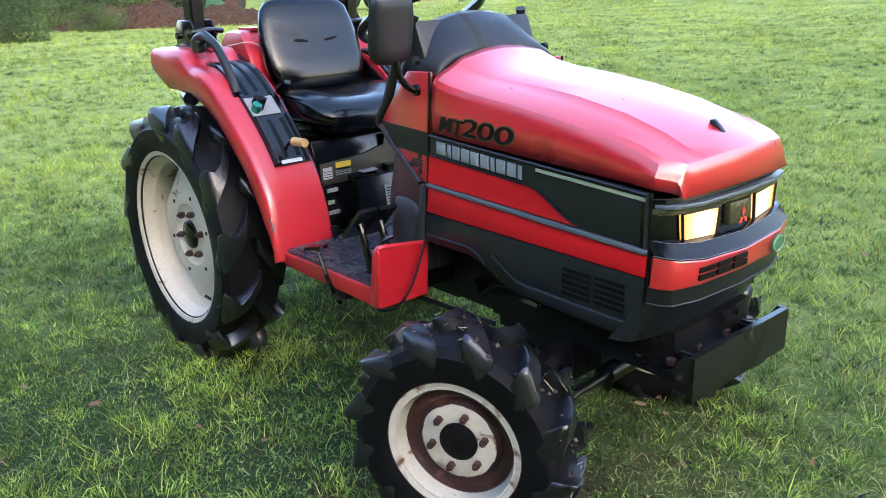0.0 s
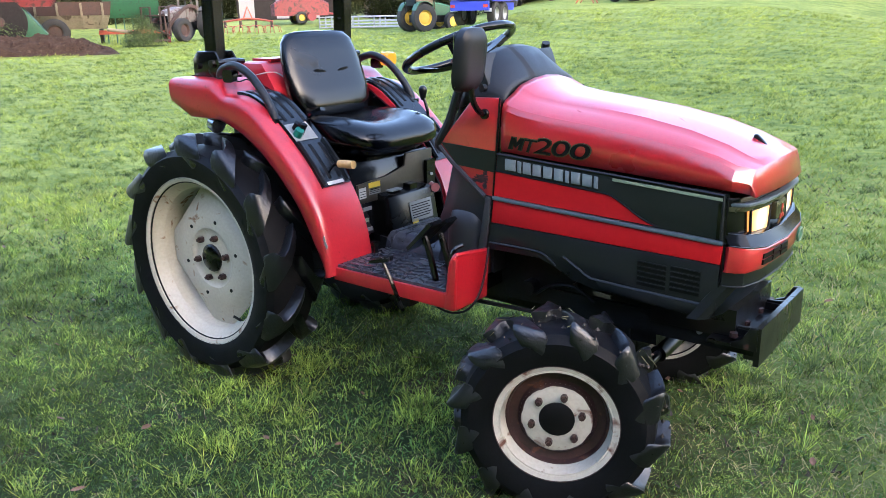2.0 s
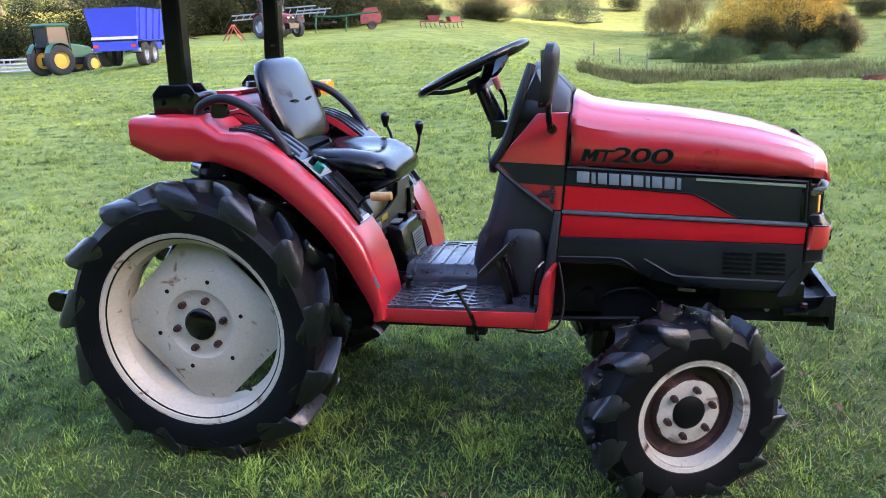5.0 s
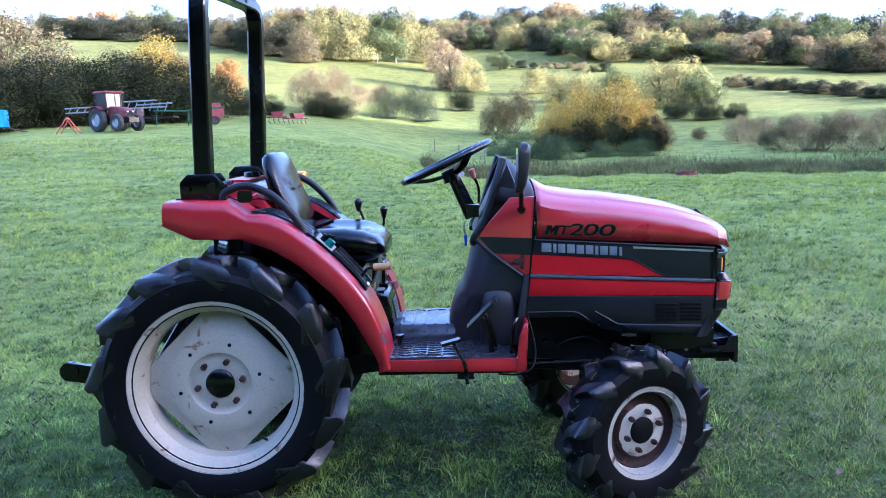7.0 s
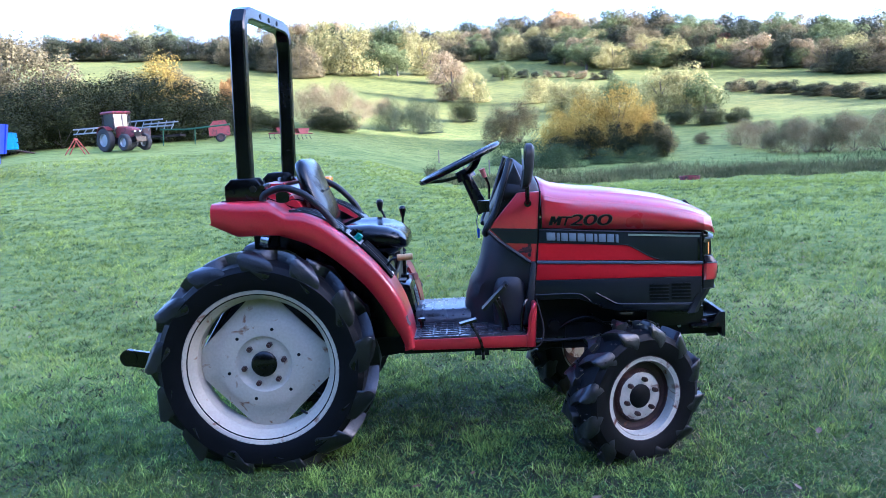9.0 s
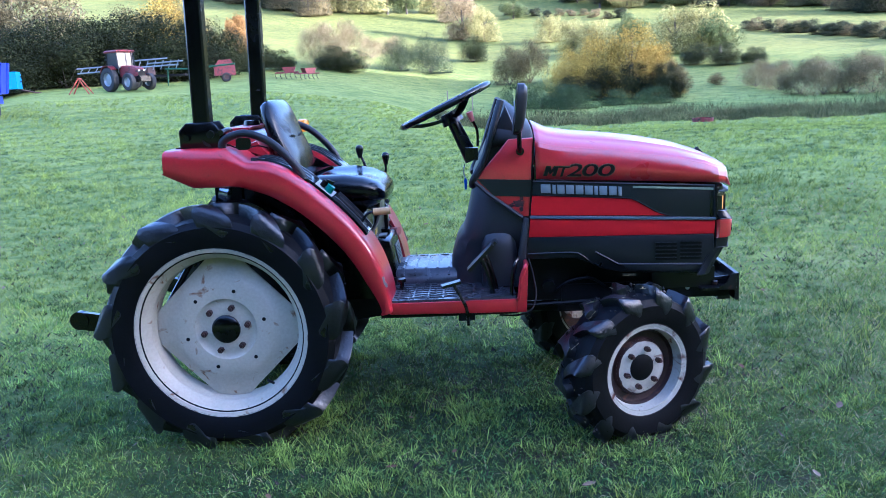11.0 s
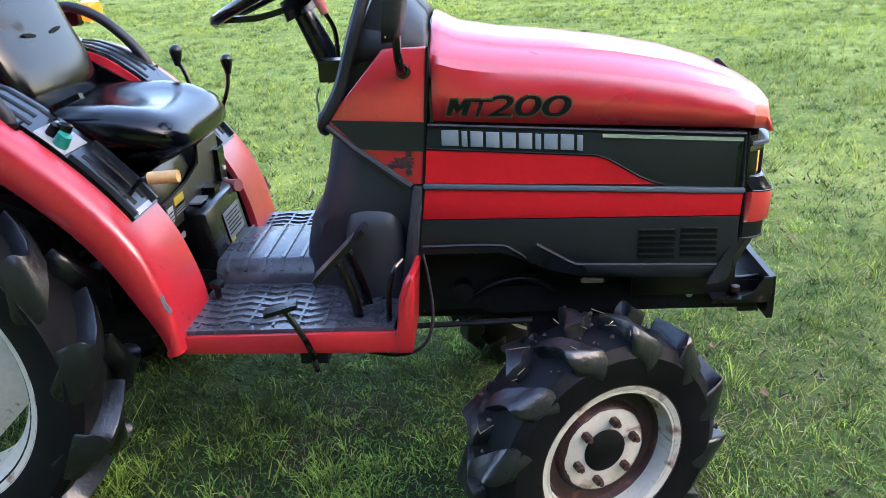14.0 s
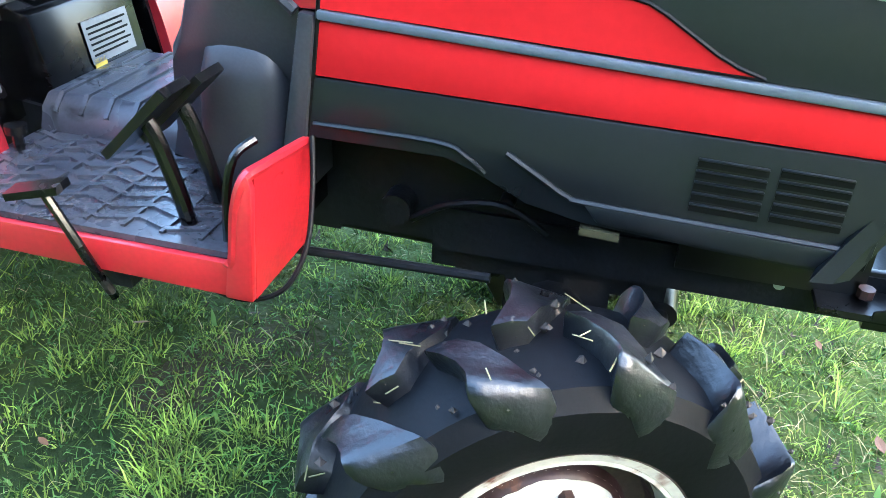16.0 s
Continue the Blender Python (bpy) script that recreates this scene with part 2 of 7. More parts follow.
FAR_RUST = material("rusty_iron", (0.055, 0.029, 0.022), 0.8, vary=0.4, scale=4, fine=30)
GALV = material("galvanised_steel", (0.25, 0.26, 0.27), 0.45, metal=0.5, vary=0.12, scale=4)
FAR_WHITE = material("white_sheet_panel", (0.19, 0.19, 0.2), 0.6, vary=0.12, scale=1.2, fine=12, second=(0.3, 0.28, 0.25), second_amount=0.15, second_scale=1.5)
FAR_DARK = material("dark_shed_boarding", (0.018, 0.015, 0.014), 0.8, vary=0.3, scale=1.5, fine=12, spec=0.15)
FAR_TYRE = material("dusty_tyre", (0.024, 0.023, 0.022), 0.85, vary=0.3, scale=4)
FAR_YELLOW = material("yellow_wheel_rim", (0.5, 0.33, 0.03), 0.5, vary=0.2, scale=3, second=(0.2, 0.13, 0.06), second_amount=0.25)
DARK_GLASS = material("dark_cab_glass", (0.03, 0.035, 0.04), 0.08, vary=0.1, bump=0.0)
POST_WOOD = material("grey_fence_wood", (0.16, 0.13, 0.1), 0.85, vary=0.3, scale=8)
LEAF_BROWN = material("fallen_leaf_brown", (0.16, 0.075, 0.04), 0.7, vary=0.35, scale=30)
LEAF_PALE = material("fallen_leaf_pale", (0.17, 0.11, 0.065), 0.7, vary=0.3, scale=30)
BLADE = leafage("field_grass_blades", (0.14, 0.205, 0.032), (0.42, 0.47, 0.09), 0.45, 0.6, 0.15, 1.0, 0.5, 1.45)
# near blades toned darker than the field's, putting the tractor's shade into colour
NEAR_BLADE = leafage("grass_blades", (0.034, 0.084, 0.014), (0.38, 0.50, 0.095), 0.42, 0.9, 0.3, 1.15, 0.3, 1.75)
CLOVER = leafage("broad_grass_blades", (0.035, 0.10, 0.020), (0.16, 0.28, 0.07), 0.3, 1.4, 0.25)
STRAW = leafage("dry_grass_stalks", (0.3, 0.25, 0.12), (0.5, 0.43, 0.25), 0.2, 1.0)


def ground_material():
    """Turf with soil showing near by, darkened for the soft shade beside the tractor; further off the lighter sward
    closes up.
    """
    m = material("meadow_ground", (0.022, 0.034, 0.011), 0.95, vary=0.35, scale=0.5, fine=34, bump=0.8, depth=0.03, second=(0.034, 0.026, 0.017),
                 second_amount=0.42, second_scale=1.9, spec=0.1)
    n, l = m.node_tree.nodes, m.node_tree.links
    p = n["Principled BSDF"]
    near = p.inputs["Base Color"].links[0].from_socket
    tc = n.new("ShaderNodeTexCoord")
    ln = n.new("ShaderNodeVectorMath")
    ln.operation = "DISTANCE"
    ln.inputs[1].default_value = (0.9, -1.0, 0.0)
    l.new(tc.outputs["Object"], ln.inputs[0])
    # dark-to-light blend away from the tractor stands in for its soft shade
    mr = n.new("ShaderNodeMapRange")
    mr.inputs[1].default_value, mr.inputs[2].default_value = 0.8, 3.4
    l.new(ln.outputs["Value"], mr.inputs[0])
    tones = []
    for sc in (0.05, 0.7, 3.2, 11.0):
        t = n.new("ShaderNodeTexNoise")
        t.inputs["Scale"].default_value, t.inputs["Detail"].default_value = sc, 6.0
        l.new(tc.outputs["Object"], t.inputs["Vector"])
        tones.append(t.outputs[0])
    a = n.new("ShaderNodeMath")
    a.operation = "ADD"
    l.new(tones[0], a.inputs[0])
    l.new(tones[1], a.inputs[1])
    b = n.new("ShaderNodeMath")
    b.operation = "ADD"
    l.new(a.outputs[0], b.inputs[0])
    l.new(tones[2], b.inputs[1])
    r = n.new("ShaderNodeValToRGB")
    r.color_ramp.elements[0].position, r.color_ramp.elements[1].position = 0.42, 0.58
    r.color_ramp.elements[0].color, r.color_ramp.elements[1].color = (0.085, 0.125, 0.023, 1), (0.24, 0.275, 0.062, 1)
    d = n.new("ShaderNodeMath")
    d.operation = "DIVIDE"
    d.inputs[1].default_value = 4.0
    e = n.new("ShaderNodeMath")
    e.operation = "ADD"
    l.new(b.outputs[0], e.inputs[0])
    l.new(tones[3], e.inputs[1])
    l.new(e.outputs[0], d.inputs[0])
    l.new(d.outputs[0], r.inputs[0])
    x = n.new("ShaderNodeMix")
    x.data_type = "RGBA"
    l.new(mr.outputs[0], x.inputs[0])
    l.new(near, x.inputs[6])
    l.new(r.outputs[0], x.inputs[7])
    # hillside ground darkened and warmed in colour, in place of weaker sun there
    hr = n.new("ShaderNodeMapRange")
    hr.inputs[1].default_value, hr.inputs[2].default_value = 65.0, 120.0
    l.new(ln.outputs["Value"], hr.inputs[0])
    dulled = n.new("ShaderNodeMix")
    dulled.data_type, dulled.blend_type = "RGBA", "MULTIPLY"
    l.new(hr.outputs[0], dulled.inputs[0])
    l.new(x.outputs[2], dulled.inputs[6])
    dulled.inputs[7].default_value = (0.80, 0.66, 0.60, 1)
    l.new(dulled.outputs[2], p.inputs["Base Color"])
    return m


GROUND = ground_material()

# ------------------------------------------------------------ mesh helpers


def part(name, bm, mat, parent=None, label="", smooth=32, fix=True):
    """Links a bmesh as one mesh object under a thing or a part."""
    if fix:
        bmesh.ops.recalc_face_normals(bm, faces=bm.faces)
    me = bpy.data.meshes.new(name)
    bm.to_mesh(me)
    bm.free()
    if smooth:
        me.polygons.foreach_set("use_smooth", [True] * len(me.polygons))
        me.set_sharp_from_angle(angle=radians(smooth))
    for x in mat if isinstance(mat, (list, tuple)) else (mat,):
        me.materials.append(x)
    ob = new(name, me)
    ob.parent = parent
    return tagged(ob, label)


def thing(name, at=(0, 0, 0), turn=0.0, label="", category="", group="", kind=""):
    ob = new(name)
    ob.empty_display_size = 0.1
    ob.matrix_basis = pose(*at, 0, 0, turn)
    return tagged(ob, label, category, group, kind)


def rounded(bm, width, angle=30, segments=2):
    edges = [e for e in bm.edges if len(e.link_faces) == 2 and e.calc_face_angle(0) > radians(angle)]
    if width and edges:
        bmesh.ops.bevel(bm, geom=edges, offset=width, segments=segments, affect="EDGES", profile=0.5, clamp_overlap=True)
    return bm


def hexa(bm, pts):
    """Eight corners: four below, four above, each way round."""
    v = [bm.verts.new(p) for p in pts]
    for f in ((3, 2, 1, 0), (4, 5, 6, 7), (0, 1, 5, 4), (1, 2, 6, 5), (2, 3, 7, 6), (3, 0, 4, 7)):
        bm.faces.new([v[i] for i in f])
    return bm


def box(lo, hi, bevel=0.0, bm=None):
    b = bmesh.new()
    (x0, y0, z0), (x1, y1, z1) = lo, hi
    hexa(b, [(x0, y0, z0), (x1, y0, z0), (x1, y1, z0), (x0, y1, z0), (x0, y0, z1), (x1, y0, z1), (x1, y1, z1), (x0, y1, z1)])
    rounded(b, bevel)
    return join(bm, b)


def join(bm, b):
    if bm is None:
        return b
    off = len(bm.verts)
    vs = [bm.verts.new(v.co) for v in b.verts]
    b.verts.index_update()
    for f in b.faces:
        try:
            g = bm.faces.new([vs[v.index] for v in f.verts])
            g.material_index = f.material_index
        except ValueError:
            pass
    b.free()
    return bm


def prism(pts, a, b, axis="y", bevel=0.0, bm=None):
    """A polygon in the plane across the axis, thick from a to b."""
    m = bmesh.new()

    def at(p, v):
        return {"y": (p[0], v, p[1]), "x": (v, p[0], p[1]), "z": (p[0], p[1], v)}[axis]

    lo, hi = [m.verts.new(at(p, a)) for p in pts], [m.verts.new(at(p, b)) for p in pts]
    n = len(pts)
    m.faces.new(lo[::-1])
    m.faces.new(hi)
    for i in range(n):
        m.faces.new((lo[i], lo[(i + 1) % n], hi[(i + 1) % n], hi[i]))
    bmesh.ops.recalc_face_normals(m, faces=m.faces)
    rounded(m, bevel)
    return join(bm, m)


def loft(rings, closed=True, caps=True, bm=None):
    m = bmesh.new()
    rows = [[m.verts.new(p) for p in r] for r in rings]
    n = len(rows[0])
    for a, b in zip(rows, rows[1:]):
        for i in range(n if closed else n - 1):
            m.faces.new((a[i], a[(i + 1) % n], b[(i + 1) % n], b[i]))
    if caps and closed:
        m.faces.new(rows[0][::-1])
        m.faces.new(rows[-1])
    bmesh.ops.recalc_face_normals(m, faces=m.faces)
    return join(bm, m)


def smooth_path(pts, sub=5):
    pts = [Vector(p) for p in pts]
    if len(pts) < 3 or sub < 2:
        return pts
    out = []
    for i in range(len(pts) - 1):
        p0, p1, p2, p3 = pts[max(i - 1, 0)], pts[i], pts[i + 1], pts[min(i + 2, len(pts) - 1)]
        for k in range(sub):
            t = k / sub
            out.append(0.5 * (2 * p1 + (p2 - p0) * t + (2 * p0 - 5 * p1 + 4 * p2 - p3) * t * t + (3 * p1 - p0 - 3 * p2 + p3) * t ** 3))
    return out + [pts[-1]]


def sweep(pts, r, n=10, sub=5, bm=None, flat=None):
    """A tube along a smoothed path; r may be a list. flat: (half width, half height) gives a rectangular bar."""
    path = smooth_path(pts, sub)
    rings, side = [], None
    for i, p in enumerate(path):
        d = (path[min(i + 1, len(path) - 1)] - path[max(i - 1, 0)]).normalized()
        if side is None:
            side = d.cross(Vector((0, 0, 1)) if abs(d.z) < 0.95 else Vector((0, 1, 0))).normalized()
        side = (side - d * side.dot(d)).normalized()
        up = side.cross(d)
        rr = r if not isinstance(r, (list, tuple)) else r[0] + (r[-1] - r[0]) * i / max(1, len(path) - 1)
        if flat:
            rings.append([p + side * a * flat[0] + up * b * flat[1] for a, b in ((-1, -1), (1, -1), (1, 1), (-1, 1))])
        else:
            rings.append([p + (side * math.cos(2 * math.pi * k / n) + up * math.sin(2 * math.pi * k / n)) * rr for k in range(n)])
    return loft(rings, bm=bm)


def rod(p, q, r, r2=None, n=14, bm=None):
    return sweep([p, q], [r, r if r2 is None else r2], n, 1, bm)


def lathe(prof, at=(0, 0, 0), axis="y", n=56, bm=None, closed=False):
    """Turns (radius, along) about an axis."""
    rings = []
    for k in range(n):
        c, s = math.cos(2 * math.pi * k / n), math.sin(2 * math.pi * k / n)
        if axis == "y":
            rings.append([(at[0] + r * c, at[1] + a, at[2] + r * s) for r, a in prof])
        elif axis == "z":
            rings.append([(at[0] + r * c, at[1] + r * s, at[2] + a) for r, a in prof])
        else:
            rings.append([(at[0] + a, at[1] + r * c, at[2] + r * s) for r, a in prof])
    m = bmesh.new()
    rows = [[m.verts.new(p) for p in r] for r in rings]
    w = len(prof)
    for i in range(n):
        a, b = rows[i], rows[(i + 1) % n]
        for j in range(w if closed else w - 1):
            m.faces.new((a[j], a[(j + 1) % w], b[(j + 1) % w], b[j]))
    bmesh.ops.remove_doubles(m, verts=m.verts, dist=1e-5)
    bmesh.ops.recalc_face_normals(m, faces=m.faces)
    return join(bm, m)


def pad(rings, n=28, e=2.8, bm=None):
    """A cushion: rounded-rectangle rings (centre, half u, half v), closed softly at both ends."""
    out = []
    for c, u, v in rings:
        c, u, v = Vector(c), Vector(u), Vector(v)
        ring = []
        for k in range(n):
            a = 2 * math.pi * k / n
            ca, sa = math.cos(a), math.sin(a)
            ring.append(c + u * math.copysign(abs(ca) ** (2 / e), ca) + v * math.copysign(abs(sa) ** (2 / e), sa))
        out.append(ring)
    return loft(out, bm=bm)


def moved(bm, m):
    bmesh.ops.transform(bm, matrix=m, verts=bm.verts)
    return bm


def mirrored(bm):
    """The same across the middle of the machine."""
    c = bm.copy()
    for v in c.verts:
        v.co.y = -v.co.y
    bmesh.ops.reverse_faces(c, faces=c.faces)
    return c


def pick(v, a, b):
    v = (v - a) / (b - a)
    v = min(1.0, max(0.0, v))
    return v * v * (3 - 2 * v)

# ------------------------------------------------------------ the compact tractor
def hw(x):
    """Half the width of the bonnet and its side panels, which taper to the front."""
    return 0.253 - 0.028 * max(0.0, x - 1.3)


def sided(bm):
    for v in bm.verts:
        v.co.y -= hw(v.co.x)
    return bm


def panel(pts, w0, w1, bevel=0.0):
    """A plate on the right flank: points (x, z), from w0 to w1 outside the flank."""
    return sided(prism(pts, -w1, -w0, "y", bevel))


def both(name, make, mat, parents, label="", smooth=32):
    """A part on the right flank and its mirror on the left."""
    out = []
    for k, p in enumerate(parents):
        bm = make()
        if k:
            bm = mirrored(bm)
        out.append(part(name, bm, mat, p, label, smooth))
    return out


tractor = thing("compact_tractor", (0, 0, 0), 0, "red and charcoal compact tractor with lit headlamps standing on grass", "tractor")
PAIR = (tractor, tractor)

# bonnet
SECTIONS = [(1.156, 0.907, 1.052, 1.090, 1.110), (1.175, 0.906, 1.046, 1.083, 1.101), (1.21, 0.903, 1.036, 1.066, 1.083), (1.30, 0.897, 1.022, 1.050, 1.066),
            (1.42, 0.889, 1.008, 1.038, 1.053), (1.55, 0.881, 0.989, 1.020, 1.034), (1.68, 0.872, 0.966, 0.994, 1.007), (1.78, 0.866, 0.941, 0.963, 0.974),
            (1.826, 0.862, 0.922, 0.940, 0.949), (1.850, 0.856, 0.915, 0.926, 0.932), (1.861, 0.852, 0.911, 0.918, 0.922), (1.864, 0.850, 0.905, 0.911, 0.915), (1.878, 0.846, 0.849, 0.851, 0.853)]
rings = []
for x, zb, zs, zt, zc in SECTIONS:
    h = hw(x) - (0.0 if x < 1.827 else 0.030 * min(1.0, (x - 1.826) / 0.035))
    f = min(1.0, (zs - zb) / 0.05)
    g = 1.0 if x < 1.86 else 0.15
    half = [(-h, zb), (-h - 0.002 * f, zb + 0.45 * (zs - zb)), (-0.985 * h, zs - 0.024 * f), (-0.95 * h, zs - 0.008 * f), (-0.9 * h, zs + 0.002 * f),
            (-0.72 * h, zs + 0.55 * (zt - zs)), (-0.63 * h, zt - 0.0055 * f * g), (-0.60 * h, zt - 0.001 * f), (-0.3 * h, zt + 0.72 * (zc - zt)), (0, zc)]
    ring = half + [(-y, z) for y, z in half[-2::-1]]
    rings.append([(x + 0.022 * min(1.0, max(0.0, (x - 1.80) / 0.078)) * (1 - (y / h) ** 2), y, z) for y, z in ring])
m = loft(rings, closed=False)
bonnet = part("bonnet", m, RED, tractor, "glossy red tapering bonnet", 22)
sol = bonnet.modifiers.new("thick", "SOLIDIFY")
sol.thickness, sol.offset = 0.008, -1
part("bonnet_fin", prism([(1.797, 0.958), (1.842, 0.941), (1.808, 0.974), (1.80, 0.973)], -0.007, 0.007, "y", 0.002), PLASTIC, bonnet, "small black fin on the bonnet")
part("bonnet_gasket", loft([[(1.150, y * 0.985, z - 0.012) for _, y, z in rings[0]], [(1.157, y * 0.985, z - 0.012) for _, y, z in rings[0]]], closed=False), BLACK, bonnet)

# the front: headlamp housing, bumper band, valance
front = [(1.819, -0.236), (1.846, -0.232), (1.867, -0.217), (1.887, -0.150), (1.895, 0.0), (1.887, 0.150), (1.867, 0.217), (1.846, 0.232), (1.819, 0.236)]


def out(pts, dx, dy=0.0):
    return [(x + dx, y + math.copysign(dy, y) if y else 0.0) for x, y in pts]


housing = part("headlamp_housing", prism(out(front, -0.022, -0.004) + [(1.775, 0.225), (1.775, -0.225)], 0.725, 0.845, "z", 0.004), BLACK, tractor, "charcoal plastic headlamp housing")
part("top_trim", prism(out(front[1:-1], 0.0, 0.0) + out(front[1:-1], -0.02, -0.004)[::-1], 0.8235, 0.8325, "z", 0.002), SILVER, housing, "bright metal strip over the headlamps")
part("visor_strip", prism(out(front[1:-1], -0.01, 0.0) + out(front[1:-1], -0.024, -0.006)[::-1], 0.810, 0.8235, "z", 0.002), KHAKI, housing)
for s in (-1, 1):
    pts = [(s * 0.078, 0.741), (s * 0.070, 0.806), (s * 0.190, 0.810), (s * 0.183, 0.748)]
    lens = prism(pts, 1.845, 1.876, "x", 0.006)
    for v in lens.verts:
        v.co.x -= 0.12 * max(0.0, abs(v.co.y) - 0.08)
    part("headlamp_lens", lens, LAMP, housing, "lit warm headlamp", 40)
    rim = sweep([(1.876 - 0.12 * max(0, abs(y) - 0.08), y, z) for y, z in pts + pts[:1]], 0.004, 8, 1)
    part("headlamp_rim", rim, PLASTIC, housing)
part("badge_plate", prism([(-0.038, 0.756), (0.046, 0.756), (0.046, 0.806), (-0.042, 0.806)], 1.862, 1.885, "x", 0.004), KHAKI, housing)
for pts in ([(0, 0.802), (0.011, 0.790), (0, 0.778), (-0.011, 0.790)], [(-0.004, 0.776), (-0.011, 0.764), (-0.026, 0.764), (-0.018, 0.776)], [(0.004, 0.776), (0.011, 0.764), (0.026, 0.764), (0.018, 0.776)]):
    part("emblem", prism([(a * 0.6 + 0.012, b - 0.010) for a, b in pts], 1.884, 1.887, "x"), BADGE_RED, housing, "small red emblem")


def across(z, d, e, tilt=0.0):
    """A ring round the nose at height z, rising by tilt towards the flanks."""
    return [(x, y, z + tilt * (y / 0.236) ** 2) for x, y in out(front, d, e)] + [(1.79, 0.20, z), (1.79, -0.20, z)]


def nose_x(y):
    """How far forward the nose stands at y."""
    for (xa, ya), (xb, yb) in zip(front, front[1:]):
        if ya <= y <= yb:
            return xa + (xb - xa) * (y - ya) / (yb - ya)
    return front[0][0]


part("lamp_sill", loft([across(z, d, e, 0.016) for z, d, e in ((0.742, -0.018, -0.003), (0.738, -0.004, 0.0), (0.718, 0.008, 0.004), (0.7085, 0.015, 0.006), (0.7055, 0.015, 0.006))]),
     GLOSS_GREY, housing, "glossy grey lip under the headlamps", 30)
part("sill_edge", sweep([(x, y, 0.7085 + 0.016 * (y / 0.236) ** 2) for x, y in out(front, 0.0155, 0.006)], 0.0009, 6, 1), SILVER, housing, "thin bright edge line")
part("sill_edge", sweep([(x, y, 0.7385 + 0.016 * (y / 0.236) ** 2) for x, y in out(front, -0.003, 0.0)], 0.0007, 6, 1), SILVER, housing)
band = part("bumper_band", loft([across(0.7055, 0.012, 0.006, 0.016), across(0.7015, 0.015, 0.006, 0.016), across(0.658, 0.010, 0.006), across(0.654, 0.006, 0.006)]), RED, tractor, "red band below the headlamps", 40)
for i in range(3):
    for j in range(2):
        y0, z0 = -0.168 + 0.058 * i, 0.667 + 0.0165 * j
        y1, z1 = y0 + 0.049, z0 + 0.0125
        a, b = nose_x(y0) + 0.0145, nose_x(y1) + 0.0145
        part("band_slot", hexa(bmesh.new(), [(a - 0.01, y0, z0), (a + 0.003, y0, z0), (b + 0.003, y1, z0), (b - 0.01, y1, z0), (a - 0.01, y0, z1), (a + 0.004, y0, z1), (b + 0.004, y1, z1), (b - 0.01, y1, z1)]), INK, band)
oval = lathe([(0.0, 0.0), (0.021, 0.0), (0.021, 0.004), (0.0, 0.004)], (0, 0, 0), "x", 24)
part("oval_badge", moved(oval, Matrix.Translation((1.9035, 0.143, 0.680)) @ Matrix.Rotation(radians(3), 4, "Z") @ Matrix.Diagonal((1, 1.5, 1, 1))), BADGE_GREEN, band, "green oval badge")
ring = lathe([(0.0165, 0.0), (0.0185, 0.0), (0.0185, 0.006), (0.0165, 0.006)], (0, 0, 0), "x", 24, closed=True)
part("badge_ring", moved(ring, Matrix.Translation((1.9035, 0.143, 0.680)) @ Matrix.Rotation(radians(3), 4, "Z") @ Matrix.Diagonal((1, 1.5, 1, 1))), PALE, band)
valance = part("valance", loft([[(x, y, z) for x, y in out(front, d, e)] + [(1.78, 0.18, z), (1.78, -0.18, z)]
                                for z, d, e in ((0.654, 0.002, 0.004), (0.618, 0.0, 0.003), (0.615, -0.012, -0.002), (0.565, -0.045, -0.012), (0.520, -0.075, -0.03))]), CHARCOAL, tractor, "charcoal lower nose with a fine mesh", 30)
mesh_bm = None
for i in range(10):
    z = 0.574 + 0.004 * i
    f = (z - 0.565) / 0.057
    mesh_bm = sweep([(1.889 - 0.050 + 0.033 * f, -0.12, z), (1.896 - 0.050 + 0.033 * f, 0, z), (1.889 - 0.050 + 0.033 * f, 0.12, z)], 0.0012, 4, 2, mesh_bm)
part("mesh_grille", mesh_bm, SILVER, valance, "fine metal mesh strip")
part("valance_trim", sweep([(x + 0.002, y * 1.012, 0.6165) for x, y in front], 0.0022, 6, 1), PLASTIC, valance)

# flank panels
DARK_TOP = [(1.143, 0.902), (1.814, 0.854), (1.816, 0.733), (1.131, 0.772)]
sp = both("side_panel", lambda: panel(DARK_TOP, -0.012, 0.0, 0.002), DECAL_GREY, PAIR, "dark green-grey flank panel")
SWOOSH = [(1.139, 0.848), (1.492, 0.820), (1.510, 0.816), (1.530, 0.806), (1.59, 0.769), (1.615, 0.757), (1.645, 0.7475), (1.132, 0.772)]
both("red_flash", lambda: panel(SWOOSH, 0.0, 0.002), RED_DECAL, sp)
both("flash_border", lambda: sided(sweep([(x, -0.0025, z) for x, z in SWOOSH[:7]], 0.0025, 5, 1)), INK, sp)
both("pale_line", lambda: panel([(1.511, 0.8645), (1.807, 0.843), (1.807, 0.835), (1.511, 0.8565)], 0.0, 0.002), PALE, sp)
both("flank_edge_trim", lambda: sided(sweep([(1.144, -0.003, 0.899), (1.811, -0.003, 0.851), (1.812, -0.003, 0.736)], 0.0035, 6, 1)), PLASTIC, sp)
both("silver_strip", lambda: panel([(1.128, 0.771), (1.817, 0.733), (1.817, 0.721), (1.128, 0.759)], -0.006, 0.007, 0.003), SILVER, PAIR, "silver-grey moulding along the flank")
both("red_flank_band", lambda: panel([(1.126, 0.758), (1.816, 0.720), (1.813, 0.670), (1.115, 0.688)], -0.010, 0.001, 0.002), RED_DECAL, PAIR)
LOWER = [(1.115, 0.687), (1.813, 0.669), (1.810, 0.55), (1.792, 0.518), (1.62, 0.528), (1.47, 0.540), (1.40, 0.555), (1.33, 0.59), (1.29, 0.603), (1.105, 0.604)]
